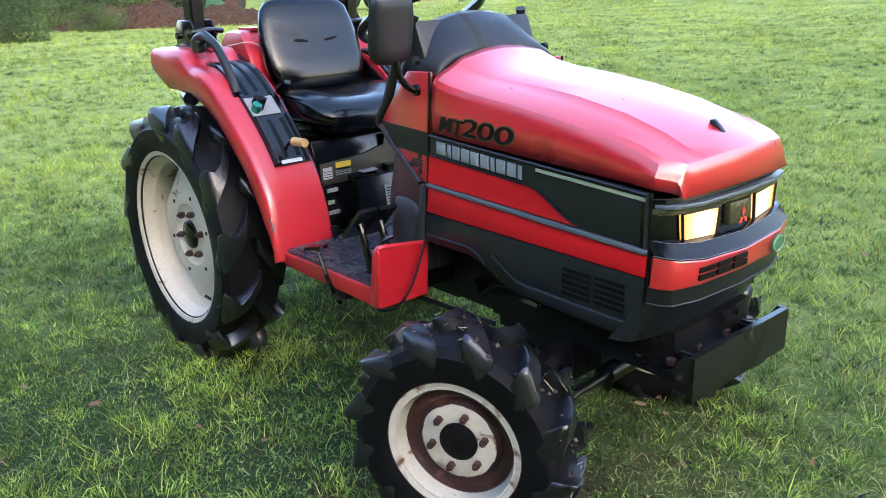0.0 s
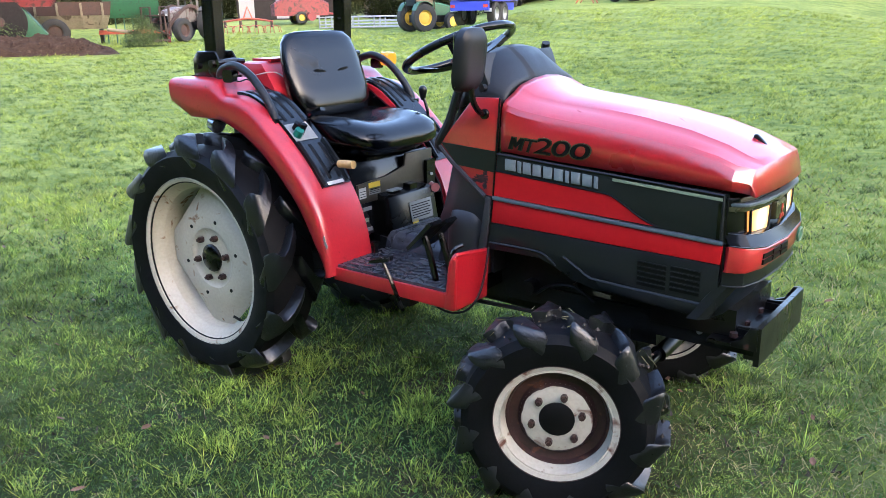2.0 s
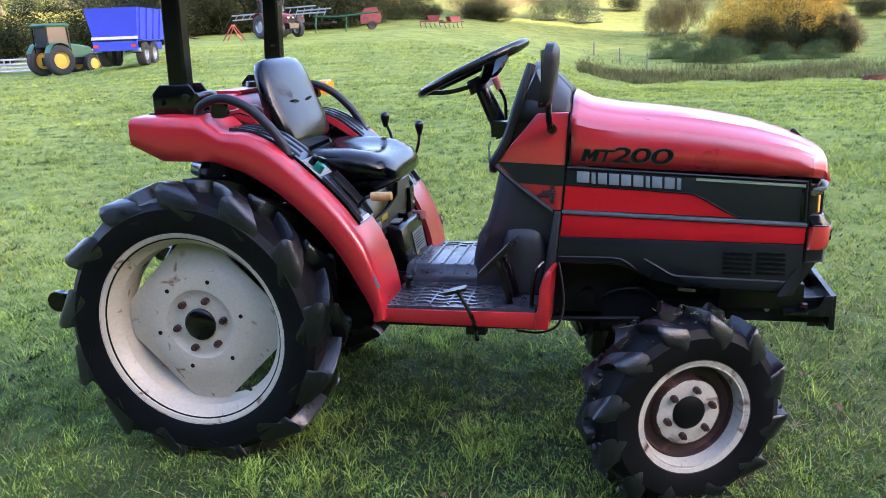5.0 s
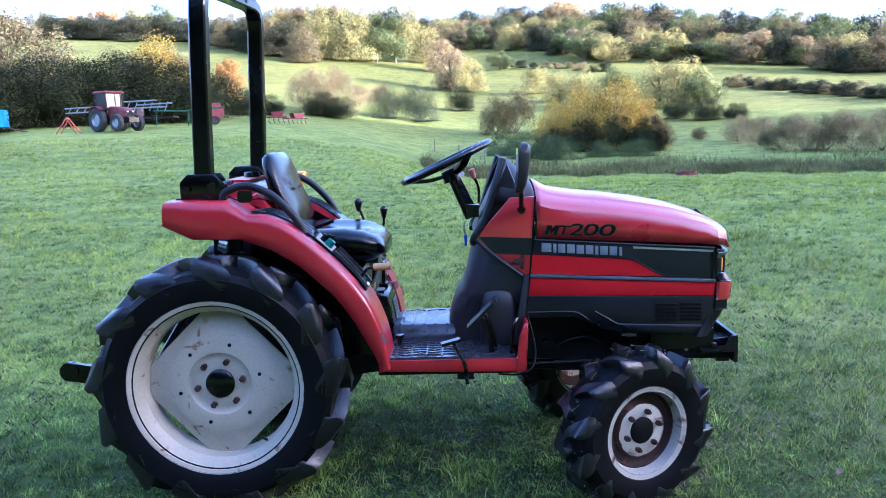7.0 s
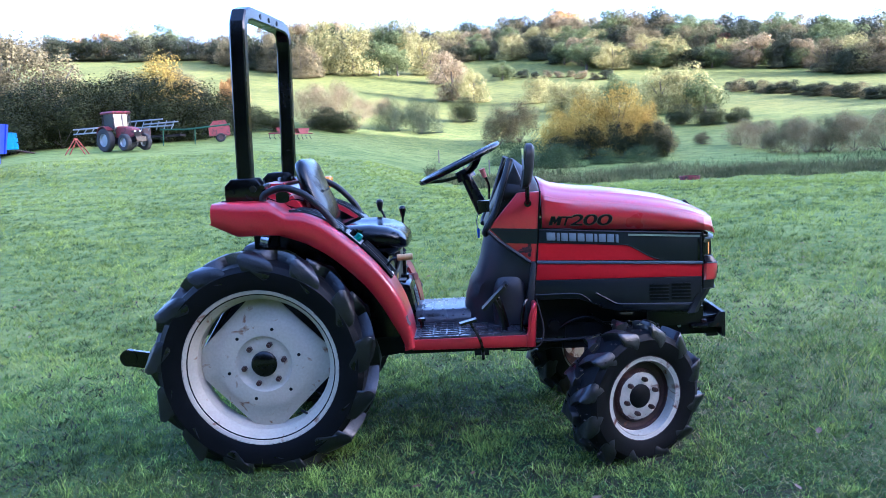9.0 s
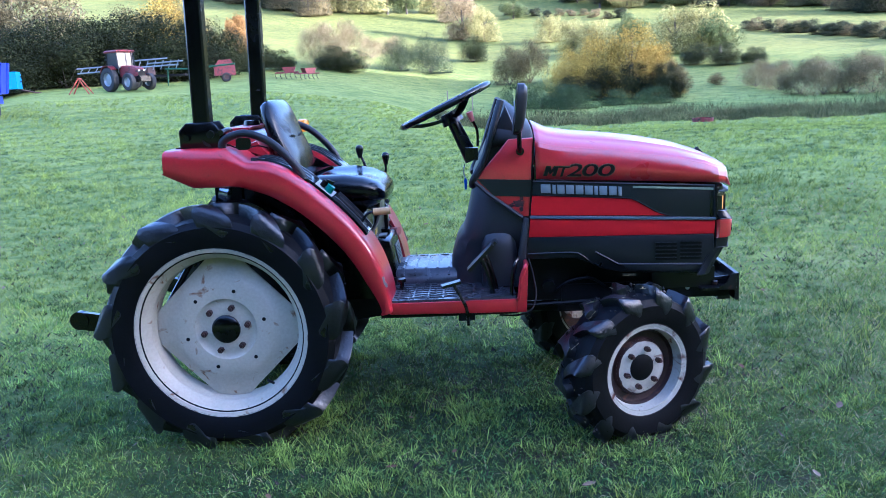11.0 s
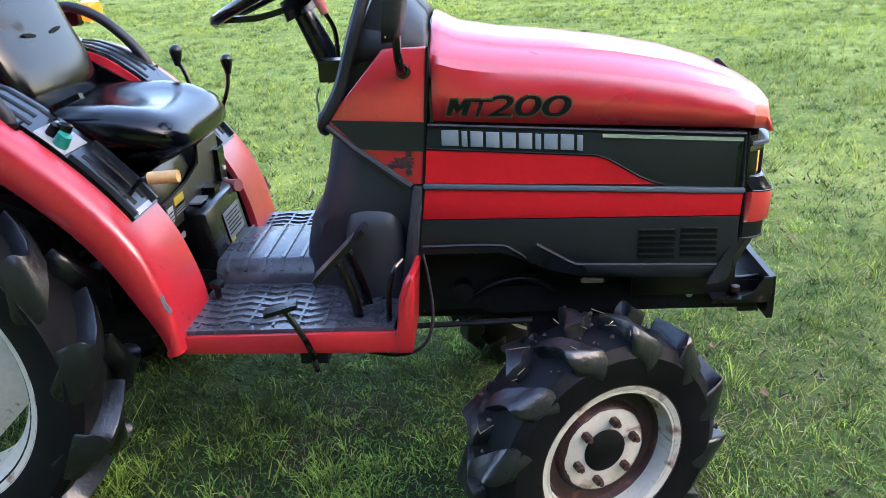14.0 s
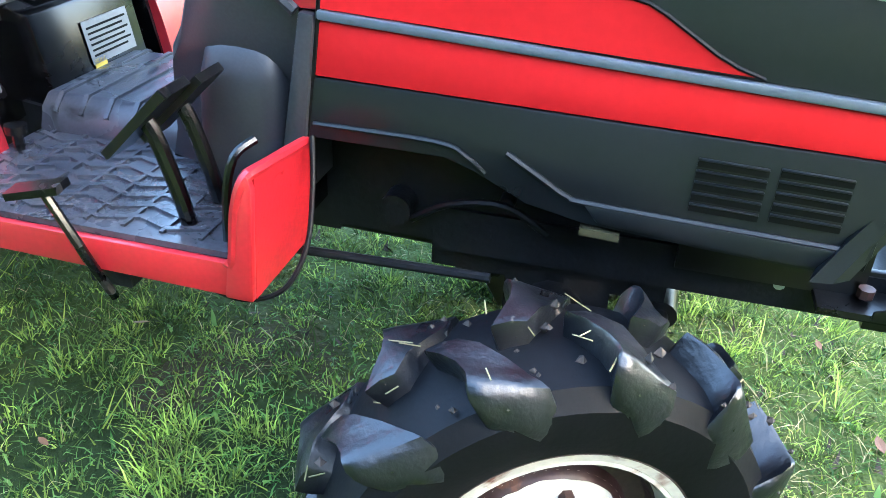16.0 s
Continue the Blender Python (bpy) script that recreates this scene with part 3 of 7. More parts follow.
lp = both("lower_side_panel", lambda: panel(LOWER, -0.014, 0.002, 0.004), CHARCOAL, PAIR, "charcoal lower engine cover with vent slots")
both("panel_ridge", lambda: sided(sweep([(1.118, -0.003, 0.625), (1.28, -0.003, 0.624), (1.32, -0.003, 0.610), (1.345, -0.001, 0.59)], 0.0035, 6, 4)), CHARCOAL, lp)
both("panel_ridge", lambda: sided(sweep([(1.37, -0.003, 0.622), (1.42, -0.003, 0.592), (1.45, -0.003, 0.575), (1.49, -0.003, 0.569), (1.79, -0.002, 0.556)], 0.0042, 6, 4)), CHARCOAL, lp)
both("lower_bulge", lambda: panel([(1.47, 0.570), (1.79, 0.555), (1.78, 0.525), (1.63, 0.533), (1.49, 0.545)], 0.0, 0.008, 0.006), CHARCOAL, lp)
for g in range(2):
    for i in range(5):
        x0, z0 = 1.594 + 0.092 * g, 0.645 - 0.0145 * i
        both("vent_slot", lambda: panel([(x0, z0), (x0 + 0.080, z0 - 0.003), (x0 + 0.080, z0 - 0.0105), (x0, z0 - 0.0075)], 0.0005, 0.0035), INK, lp)
        both("vent_lip", lambda: panel([(x0, z0 + 0.003), (x0 + 0.080, z0), (x0 + 0.080, z0 - 0.002), (x0, z0 + 0.001)], 0.0, 0.006, 0.001), CHARCOAL, lp)
both("side_reflector", lambda: panel([(1.47, 0.535), (1.52, 0.532), (1.52, 0.522), (1.47, 0.525)], -0.012, 0.004), KHAKI, lp)
both("corner_seam", lambda: sided(sweep([(1.8185, 0.004, 0.856), (1.8185, 0.004, 0.66), (1.804, 0.004, 0.53)], 0.0035, 6, 1)), INK, PAIR)
both("cowl_seam", lambda: sided(sweep([(1.152, 0.0, 1.06), (1.139, 0.0, 0.90), (1.128, 0.0, 0.76), (1.108, 0.0, 0.60)], 0.0035, 6, 1)), INK, PAIR)

# maker's name as plain bars, and the model number
x = 1.172
for wdt in (0.036, 0.012, 0.026, 0.028, 0.028, 0.028, 0.012, 0.028, 0.028, 0.012):
    z0 = 0.854 - 0.078 * (x - 1.172)
    both("name_bar", lambda: panel([(x, z0), (x, z0 + 0.033), (x + wdt, z0 + 0.031), (x + wdt, z0 - 0.002)], 0.0, 0.004, 0.001), LETTER, sp, "pale grey bar of the maker's name")
    x += wdt + 0.0066


def letter(ch, x0, wide, z0, high, lift, grow, mat, left):
    """One raised character of the model number, fitted to its place on the bonnet's flank."""
    cu = bpy.data.curves.new("letter", "FONT")
    cu.body, cu.size, cu.extrude, cu.offset, cu.resolution_u = ch, 1.0, 0.02, 0.006, 4
    tmp = new("letter", cu)
    me = bpy.data.meshes.new_from_object(tmp)
    bpy.data.objects.remove(tmp)
    bm = bmesh.new()
    bm.from_mesh(me)
    xs, ys = [v.co.x for v in bm.verts], [v.co.y for v in bm.verts]
    for v in bm.verts:
        u = x0 - grow + (v.co.x - min(xs)) / (max(xs) - min(xs)) * (wide + 2 * grow)
        w = z0 - grow + (v.co.y - min(ys)) / (max(ys) - min(ys)) * (high + 2 * grow)
        u += 0.34 * (w - z0)
        d = lift + v.co.z * 0.04
        if left:
            v.co = (2.626 - u, hw(2.626 - u) + d, w - 0.05 * (2.626 - u - 1.184))
        else:
            v.co = (u, -hw(u) - d, w - 0.05 * (u - 1.184))
    part("model_character", bm, mat, bonnet, "black raised character with an olive outline", 0)


for left in (False, True):
    for grow_by, lift, mt in ((0.0022, 0.0030, KHAKI), (0.0, 0.0044, INK)):
        g = grow_by
        pts = [(1.184 - g, -g), (1.184 - g, 0.033 + g), (1.197 + g, 0.033 + g), (1.2055, 0.020 + g), (1.214 - g, 0.033 + g), (1.227 + g, 0.033 + g), (1.227 + g, -g), (1.216 - g, -g), (1.216 - g, 0.016), (1.2055, 0.004 - g), (1.195 + g, 0.016), (1.195 + g, -g)]
        pts = [(a + 0.34 * b, 0.9185 + b - 0.05 * (a - 1.184)) for a, b in pts]
        if left:
            pts = [(2.626 - a, b - 0.05 * (2 * (1.313 - a))) for a, b in pts]
        bm_m = panel(pts, 0.0, lift)
        part("model_character", mirrored(bm_m) if left else bm_m, mt, bonnet, "black raised character with an olive outline", 0)
    for ch, x0, wide, high in (("T", 1.229, 0.040, 0.033), ("2", 1.270, 0.049, 0.042), ("0", 1.322, 0.052, 0.042), ("0", 1.378, 0.058, 0.042)):
        letter(ch, x0, wide, 0.9185, high, 0.0028, 0.0035, KHAKI, left)
        letter(ch, x0, wide, 0.9185, high, 0.0042, 0.0006, INK, left)

# cowl between bonnet and steering wheel
COWL_RED = [(1.058, 1.058), (1.150, 1.060), (1.128, 0.768), (1.103, 0.768), (0.980, 0.862), (0.930, 0.908), (0.950, 0.935)]
cp = both("cowl_side", lambda: panel(COWL_RED, -0.014, 0.0, 0.005), RED, PAIR, "red side plate of the dashboard cowl")
both("cowl_band", lambda: panel([(0.937, 0.917), (1.139, 0.905), (1.134, 0.842), (0.998, 0.852)], 0.0, 0.0022), DECAL_GREY, cp)
def scorch(cx, cz, rx, rz, seed):
    pts = []
    for k in range(44):
        a = 2 * math.pi * k / 44
        f = 0.75 + 0.45 * noise.noise((2.2 * math.cos(a), 2.2 * math.sin(a), seed)) + 0.35 * noise.noise((7 * math.cos(a), 7 * math.sin(a), seed + 3))
        pts.append((cx + rx * f * math.cos(a), cz + rz * f * math.sin(a)))
    return panel(pts, 0.0, 0.001)


for cx, cz, rx, rz, seed in ((1.088, 0.818, 0.030, 0.016, 1.0), (1.100, 0.838, 0.010, 0.012, 5.0), (1.062, 0.812, 0.014, 0.008, 9.0), (1.098, 0.798, 0.010, 0.012, 13.0)):
    both("scorch_mark", lambda: scorch(cx, cz, rx, rz, seed), SOOT, cp, "sooty dark stain")
dash_rings = []
for x, base, top, h in ((1.152, 1.040, 1.088, 0.220), (1.14, 1.038, 1.118, 0.226), (1.10, 1.036, 1.160, 0.227), (1.06, 1.030, 1.193, 0.226), (1.032, 1.015, 1.199, 0.22)):
    dash_rings.append([(x - (0.0 if x > 1.1 else 0.05 * abs(math.cos(a)) ** 3), -h * math.copysign(abs(math.cos(a)) ** (0.62 if x > 1.15 else 0.74), math.cos(a)), base + (top - base) * abs(math.sin(a)) ** 0.85)
                       for a in [math.pi * k / 20 for k in range(21)]])
dash = part("dash_hood", loft(dash_rings, closed=False), PLASTIC, tractor, "grey-black moulded dashboard hood", 50)
dm = dash.modifiers.new("thick", "SOLIDIFY")
dm.thickness, dm.offset = 0.005, -1
dash_face = prism([(1.052, 1.185), (1.10, 1.06), (1.10, 0.9), (0.925, 0.885), (0.918, 0.905)], -0.215, 0.215, "y", 0.012)
part("dash_panel", dash_face, PLASTIC, tractor, "grey-black instrument panel")
both("dash_edge", lambda: sweep([(1.036, -0.20, 1.196), (1.0, -0.235, 1.09), (0.965, -0.245, 0.985), (0.925, -0.248, 0.915), (0.92, -0.22, 0.89)], 0.014, 10, 4), PLASTIC, PAIR)
both("dash_screw", lambda: rod((1.09, -0.236, 1.085), (1.085, -0.25, 1.085), 0.011, 0.013), INK, PAIR)
part("ignition_box", box((0.895, -0.108, 0.972), (0.945, -0.06, 1.02), 0.006), BLACK, tractor)
part("key_tag", prism([(0.888, 0.862), (0.896, 0.862), (0.898, 0.90), (0.892, 0.908), (0.886, 0.90)], -0.118, -0.113, "y", 0.001), BLUE_TAG, tractor, "blue key tag hanging from the ignition")
part("key_ring", sweep([(0.89, -0.115, 0.908), (0.886, -0.112, 0.935), (0.892, -0.11, 0.96)], 0.0025, 6, 3), CHROME, tractor)
# lower cowl: black moulded leg shield
leg = []
for z, x0, x1, w in ((0.905, 0.925, 1.09, 0.238), (0.86, 0.915, 1.09, 0.243), (0.77, 0.895, 1.10, 0.246), (0.70, 0.872, 1.10, 0.242), (0.665, 0.845, 1.098, 0.225), (0.60, 0.825, 1.095, 0.2), (0.54, 0.815, 1.09, 0.19), (0.505, 0.805, 1.09, 0.19)):
    leg.append([(x1, -w, z), (x0 + 0.10, -w + 0.004, z), (x0 + 0.045, -w + 0.022, z), (x0 + 0.008, -w + 0.085, z), (x0, 0.0, z),
                (x0 + 0.008, w - 0.085, z), (x0 + 0.045, w - 0.022, z), (x0 + 0.10, w - 0.004, z), (x1, w, z)])
shield = part("leg_shield", loft(leg), SHIELD, tractor, "scuffed grey-black moulded leg shield", 45)
both("shield_bulge", lambda: pad([((1.01, -0.200, z), (0.07 * k, 0, 0), (0, 0.058 * k, 0)) for z, k in ((0.505, 1.0), (0.60, 1.0), (0.66, 0.95), (0.70, 0.8), (0.722, 0.45), (0.728, 0.1))], 20, 3.4), SHIELD, (shield, shield), "", 60)
both("shield_flange", lambda: prism([(1.085, 0.50), (1.108, 0.60), (1.126, 0.765), (1.105, 0.768), (1.08, 0.62), (1.06, 0.50)], -0.262, -0.242, "y", 0.005), SHIELD, (shield, shield))
both("diagonal_rim", lambda: sweep([(0.93, -0.25, 0.905), (0.98, -0.252, 0.857), (1.10, -0.256, 0.766)], 0.008, 8, 1), SHIELD, (shield, shield))

# steering
C, ALONG = Vector((0.823, 0.0, 1.183)), Vector((0.913, 0.0, 0.407))
AXIS = Vector((-0.407, 0.0, 0.913))
side_y = Vector((0, 1, 0))
wheel_rim = sweep([C + (ALONG * math.cos(a) + side_y * math.sin(a)) * 0.186 for a in [2 * math.pi * k / 40 for k in range(41)]], 0.0135, 12, 1)
steering = part("steering_wheel", wheel_rim, BLACK, tractor, "black three-spoke steering wheel", 60)
for a in (radians(180), radians(60), radians(-60)):
    d = ALONG * math.cos(a) + side_y * math.sin(a)
    part("spoke", sweep([C + d * 0.18, C + d * 0.10 - AXIS * 0.035, C + d * 0.02 - AXIS * 0.05], 0.012, 8, 4, flat=(0.016, 0.007)), BLACK, steering)
part("hub", sweep([C - AXIS * 0.075, C - AXIS * 0.03], [0.045, 0.038], 20, 1), BLACK, steering)
part("steering_column", sweep([C - AXIS * 0.06, C - AXIS * 0.24], [0.024, 0.03], 16, 1), BLACK, tractor)
part("throttle_lever", sweep([(0.945, -0.12, 1.03), (0.945, -0.135, 1.09), (0.925, -0.15, 1.135)], 0.005, 8, 4), BLACK, tractor)
part("throttle_knob", sweep([(0.93, -0.147, 1.125), (0.918, -0.153, 1.16)], [0.009, 0.013], 12, 1), BROWN_RED, tractor, "faded red throttle knob")
# mirror
mir = pad([((1.098 + dx, -0.325, 1.17), (0.0, 0.062 * k, 0.0), (0.012 * k, 0, 0.088 * k)) for dx, k in ((0.024, 0.55), (0.02, 0.85), (0.008, 1.0), (-0.014, 1.02))], 26, 3.6)
mirror = part("wing_mirror", mir, PLASTIC, tractor, "black ribbed wing mirror", 40)
part("mirror_glass", prism([(-0.378, 1.095), (-0.272, 1.095), (-0.27, 1.24), (-0.38, 1.24)], 1.0815, 1.083, "x", 0.0), MIRROR, mirror)
part("mirror_arm", sweep([(1.10, -0.245, 1.012), (1.098, -0.275, 1.018), (1.096, -0.305, 1.05), (1.097, -0.318, 1.10)], 0.009, 10, 5), BLACK, mirror)
part("mirror_boss", rod((1.10, -0.24, 1.012), (1.10, -0.262, 1.012), 0.018, 0.014), BLACK, mirror)

# floor, steps, mats
floor_pan = part("footplate", box((0.58, -0.405, 0.455), (1.08, 0.405, 0.492), 0.004), BLACK, tractor)
both("step_edge", lambda: prism([(0.60, 0.494), (1.066, 0.494), (1.066, 0.445), (0.60, 0.452)], -0.412, -0.400, "y", 0.003), RED_FENDER, PAIR, "scratched red step edge")
both("toe_board", lambda: join(prism([(1.060, 0.445), (1.098, 0.445), (1.108, 0.60), (1.104, 0.618), (1.096, 0.618), (1.083, 0.58), (1.076, 0.50), (1.066, 0.494)], -0.416, -0.404, "y", 0.003),
                               hexa(bmesh.new(), [(1.085, -0.405, 0.445), (1.098, -0.405, 0.445), (1.098, -0.245, 0.445), (1.085, -0.245, 0.445), (1.096, -0.405, 0.616), (1.108, -0.405, 0.616), (1.110, -0.245, 0.60), (1.098, -0.245, 0.60)])),
     RED_FENDER, PAIR, "red upright toe board with rounded corner")
both("toe_rim", lambda: sweep([(1.064, -0.410, 0.497), (1.074, -0.410, 0.50), (1.083, -0.410, 0.57), (1.098, -0.410, 0.612), (1.104, -0.38, 0.615), (1.106, -0.25, 0.598)], 0.008, 8, 3), RED_FENDER, PAIR)
mat_bm = box((0.60, -0.400, 0.493), (1.06, 0.400, 0.502), 0.003)
floor_mat = part("rubber_mat", mat_bm, MAT_RUBBER, tractor, "ribbed grey rubber floor mat")
for s in (-1, 1):
    for i in range(7):
        y = s * (0.165 + 0.032 * i)
        pts = [(0.615, y, 0.503)]
        for k in range(1, 9):
            pts.append((0.615 + 0.05 * k, y + s * (0.018 if k % 2 else 0.0), 0.503))
        part("mat_rib", sweep(pts, 0.004, 5, 1, flat=(0.0045, 0.003)), MAT_RUBBER, floor_mat)
    for k in range(8):
        part("mat_rib", sweep([(0.63 + 0.055 * k, s * 0.15, 0.503), (0.63 + 0.055 * k, s * 0.385, 0.503)], 0.004, 5, 1, flat=(0.003, 0.0025)), MAT_RUBBER, floor_mat)
hump = part("tunnel_mat", prism([(-0.155, 0.50), (-0.14, 0.538), (-0.12, 0.555), (0.12, 0.555), (0.14, 0.538), (0.155, 0.50)], 0.60, 0.86, "x", 0.006), MAT_RUBBER, tractor, "rubber covered transmission tunnel")
for k in range(5):
    part("mat_rib", sweep([(0.63 + 0.045 * k, -0.145, 0.532), (0.63 + 0.045 * k, -0.12, 0.556), (0.63 + 0.045 * k, 0.12, 0.556), (0.63 + 0.045 * k, 0.145, 0.532)], 0.004, 5, 1, flat=(0.004, 0.003)), MAT_RUBBER, hump)
# pedals
for dy, dx in ((0.0, 0.0), (0.062, 0.012)):
    ped = part("brake_pedal", sweep([(0.985 + dx, -0.345 + dy, 0.46), (0.972 + dx, -0.35 + dy, 0.54), (0.952 + dx, -0.352 + dy, 0.612), (0.94 + dx, -0.352 + dy, 0.638)], 0.0105, 10, 4), BLACK, tractor, "worn black brake pedal")
    pp = box((-0.07, -0.029, -0.007), (0.06, 0.029, 0.005), 0.003)
    part("pedal_pad", moved(pp, pose(0.942 + dx, -0.352 + dy, 0.646, 0, -45, 0)), IRON, ped)
part("pedal_lock", sweep([(1.045, -0.372, 0.47), (1.05, -0.372, 0.56), (1.062, -0.366, 0.615), (1.078, -0.34, 0.63)], 0.006, 8, 4), BLACK, tractor)
lever = part("foot_lever", sweep([(0.885, -0.40, 0.40), (0.882, -0.425, 0.46), (0.870, -0.432, 0.50), (0.838, -0.432, 0.562)], 0.0065, 8, 4), BLACK, tractor, "thin black foot lever beside the step")
part("lever_pad", moved(box((-0.04, -0.016, -0.005), (0.03, 0.016, 0.005), 0.003), pose(0.835, -0.432, 0.566, 0, -12, 10)), BLACK, lever)
part("lever_bracket", box((0.85, -0.395, 0.415), (0.91, -0.35, 0.455), 0.006), GRIME, tractor)
part("diff_pedal", sweep([(0.632, -0.235, 0.50), (0.632, -0.235, 0.535)], [0.008, 0.008], 8, 1), BLACK, tractor)
part("diff_pedal_cap", rod((0.632, -0.235, 0.533), (0.632, -0.235, 0.545), 0.016), BLACK, tractor)
part("clutch_pedal", sweep([(1.01, 0.33, 0.46), (0.99, 0.33, 0.55), (0.955, 0.33, 0.632)], 0.01, 8, 4, flat=(0.006, 0.013)), BLACK, tractor)

# fenders: arch with a flat-topped tail
ARCH = [(-0.165, 1.086, -0.170, 1.010), (-0.06, 1.087, -0.06, 0.956), (0.055, 1.082, 0.06, 0.954), (0.085, 1.062, 0.105, 0.952), (0.118, 1.036, 0.15, 0.938), (0.19, 1.030, 0.211, 0.915), (0.256, 1.004, 0.29, 0.868),
        (0.315, 0.962, 0.345, 0.824), (0.37, 0.914, 0.40, 0.772), (0.43, 0.858, 0.452, 0.715), (0.484, 0.798, 0.50, 0.645), (0.53, 0.735, 0.535, 0.580), (0.565, 0.67, 0.565, 0.525), (0.592, 0.59, 0.582, 0.48), (0.606, 0.52, 0.580, 0.467), (0.612, 0.468, 0.580, 0.458)]


def fender_mesh():
    """The arch, its stations eased into a smooth curve, with a rolled outer edge."""
    fine = []
    for k in range(len(ARCH) - 1):
        a, b, c, d = (Vector(ARCH[min(max(i, 0), len(ARCH) - 1)]) for i in (k - 1, k, k + 1, k + 2))
        for f in (0.0, 0.33, 0.67) if k > 3 else (0.0,):
            fine.append(0.5 * (2 * b + (c - a) * f + (2 * a - 5 * b + 4 * c - d) * f * f + (3 * b - a - 3 * c + d) * f ** 3))
    fine.append(Vector(ARCH[-1]))
    rr = []
    for xo, zo, xi, zi in fine:
        rr.append([(xi + f * (xo - xi), y, zi + f * (zo - zi)) for f, y in ((0, -0.432), (0.3, -0.438), (0.70, -0.438), (0.86, -0.434), (0.955, -0.425), (1.0, -0.408), (1.015, -0.35), (1.02, -0.30), (1.0, -0.232), (0, -0.222))]
                  + [(xi - 0.01, -0.23, zi - 0.004), (xi - 0.01, -0.425, zi - 0.004)])
    return loft(rr)


fenders = both("fender", fender_mesh, RED_FENDER, PAIR, "red arched rear fender with chipped paint", 40)
# inner walls beside the seat
both("inner_wall", lambda: prism([(-0.05, 1.07), (0.08, 1.06), (0.19, 1.02), (0.35, 0.92), (0.48, 0.79), (0.56, 0.66), (0.60, 0.47), (0.0, 0.47), (-0.05, 0.9)], -0.236, -0.220, "y"), BLACK, fenders)
both("fender_scar", lambda: prism([(0.583, 0.60), (0.590, 0.607), (0.594, 0.585), (0.603, 0.572), (0.598, 0.56), (0.588, 0.575)], -0.4365, -0.4345, "y"), LABEL_GREY, fenders)


def arch_at(s):
    """A point on the top of the fender arch and its slope, s from 0 (rear) to 1 (front)."""
    pts = [Vector((a[0], 0, a[1])) for a in ARCH[4:13]]
    f = s * (len(pts) - 1)
    i = min(int(f), len(pts) - 2)
    return pts[i].lerp(pts[i + 1], f - i)


def strip_on_arch(s0, s1, y0, y1, lift, thick, n=14, ends=True):
    rr = []
    for k in range(n + 1):
        s = s0 + (s1 - s0) * k / n
        p, q = arch_at(s), arch_at(min(1, s + 0.02))
        d = (q - arch_at(max(0, s - 0.02))).normalized()
        up = Vector((-d.z, 0, d.x)) if d.x > 0 else Vector((d.z, 0, -d.x))
        a, b = p + up * lift, p + up * (lift + thick)
        rr.append([(a.x, y0, a.z), (b.x, y0 + 0.004, b.z), (b.x, y1 - 0.004, b.z), (a.x, y1, a.z)])
    return loft(rr)


consoles = both("control_console", lambda: strip_on_arch(0.02, 0.86, -0.372, -0.238, -0.004, 0.014), BLACK, PAIR, "glossy black control console on the fender", 30)
for y0, s0, s1 in ((-0.352, 0.06, 0.42), (-0.312, 0.06, 0.40), (-0.272, 0.06, 0.44), (-0.33, 0.60, 0.82), (-0.285, 0.60, 0.82)):
    both("console_slot", lambda: strip_on_arch(s0, s1, y0, y0 + 0.018, 0.0095, 0.003, 8), INK, consoles)
both("console_rim", lambda: strip_on_arch(0.58, 0.85, -0.368, -0.352, 0.008, 0.012, 8), CHARCOAL, consoles)
both("console_rim", lambda: strip_on_arch(0.58, 0.85, -0.258, -0.242, 0.008, 0.012, 8), CHARCOAL, consoles)
part("switch_plate", strip_on_arch(0.45, 0.57, -0.366, -0.262, 0.009, 0.004, 4), LABEL_GREY, consoles[0], "pale switch plate")
for s, y, mt, r in ((0.535, -0.345, GREEN_KNOB, 0.017), (0.49, -0.335, INK, 0.011)):
    p = arch_at(s)
    part("switch_knob", rod((p.x + 0.006, y, p.z + 0.008), (p.x + 0.024, y, p.z + 0.03), r, r * 0.85, 18), mt, consoles[0], "teal knob" if r > 0.015 else "")
part("console_marking", strip_on_arch(0.835, 0.855, -0.345, -0.27, 0.0105, 0.001, 2), WHITE, consoles[0])
part("hand_lever", sweep([(0.50, -0.318, 0.78), (0.53, -0.312, 0.815), (0.556, -0.31, 0.820)], 0.005, 8, 3), BLACK, tractor)
part("lever_grip", sweep([(0.552, -0.31, 0.820), (0.565, -0.31, 0.821), (0.60, -0.309, 0.822), (0.615, -0.309, 0.823)], 0.0135, 14, 3), TAN, tractor, "tan wooden lever grip")
part("console_lever", sweep([(0.39, -0.33, 0.905), (0.405, -0.325, 0.945)], [0.011, 0.016], 10, 1), BLACK, tractor)
for (bx, by, bz), (kx, ky, kz) in (((0.45, 0.30, 0.88), (0.425, 0.301, 0.985)), ((0.50, 0.40, 0.83), (0.523, 0.424, 0.938))):
    lv = part("gear_lever", sweep([(bx, by, bz), ((bx + kx) / 2 + 0.008, (by + ky) / 2, (bz + kz) / 2), (kx, ky, kz)], 0.006, 8, 4), BLACK, tractor, "black gear lever")
    part("lever_knob", lathe([(0.0, -0.02), (0.008, -0.018), (0.011, -0.006), (0.0155, 0.010), (0.0175, 0.022), (0.015, 0.032), (0.008, 0.038), (0.0, 0.039)], (kx, ky, kz), "z", 18), BLACK, lv, "", 60)
part("pto_lever", sweep([(0.50, 0.215, 0.655), (0.56, 0.175, 0.66)], 0.006, 8, 1), BLACK, tractor)
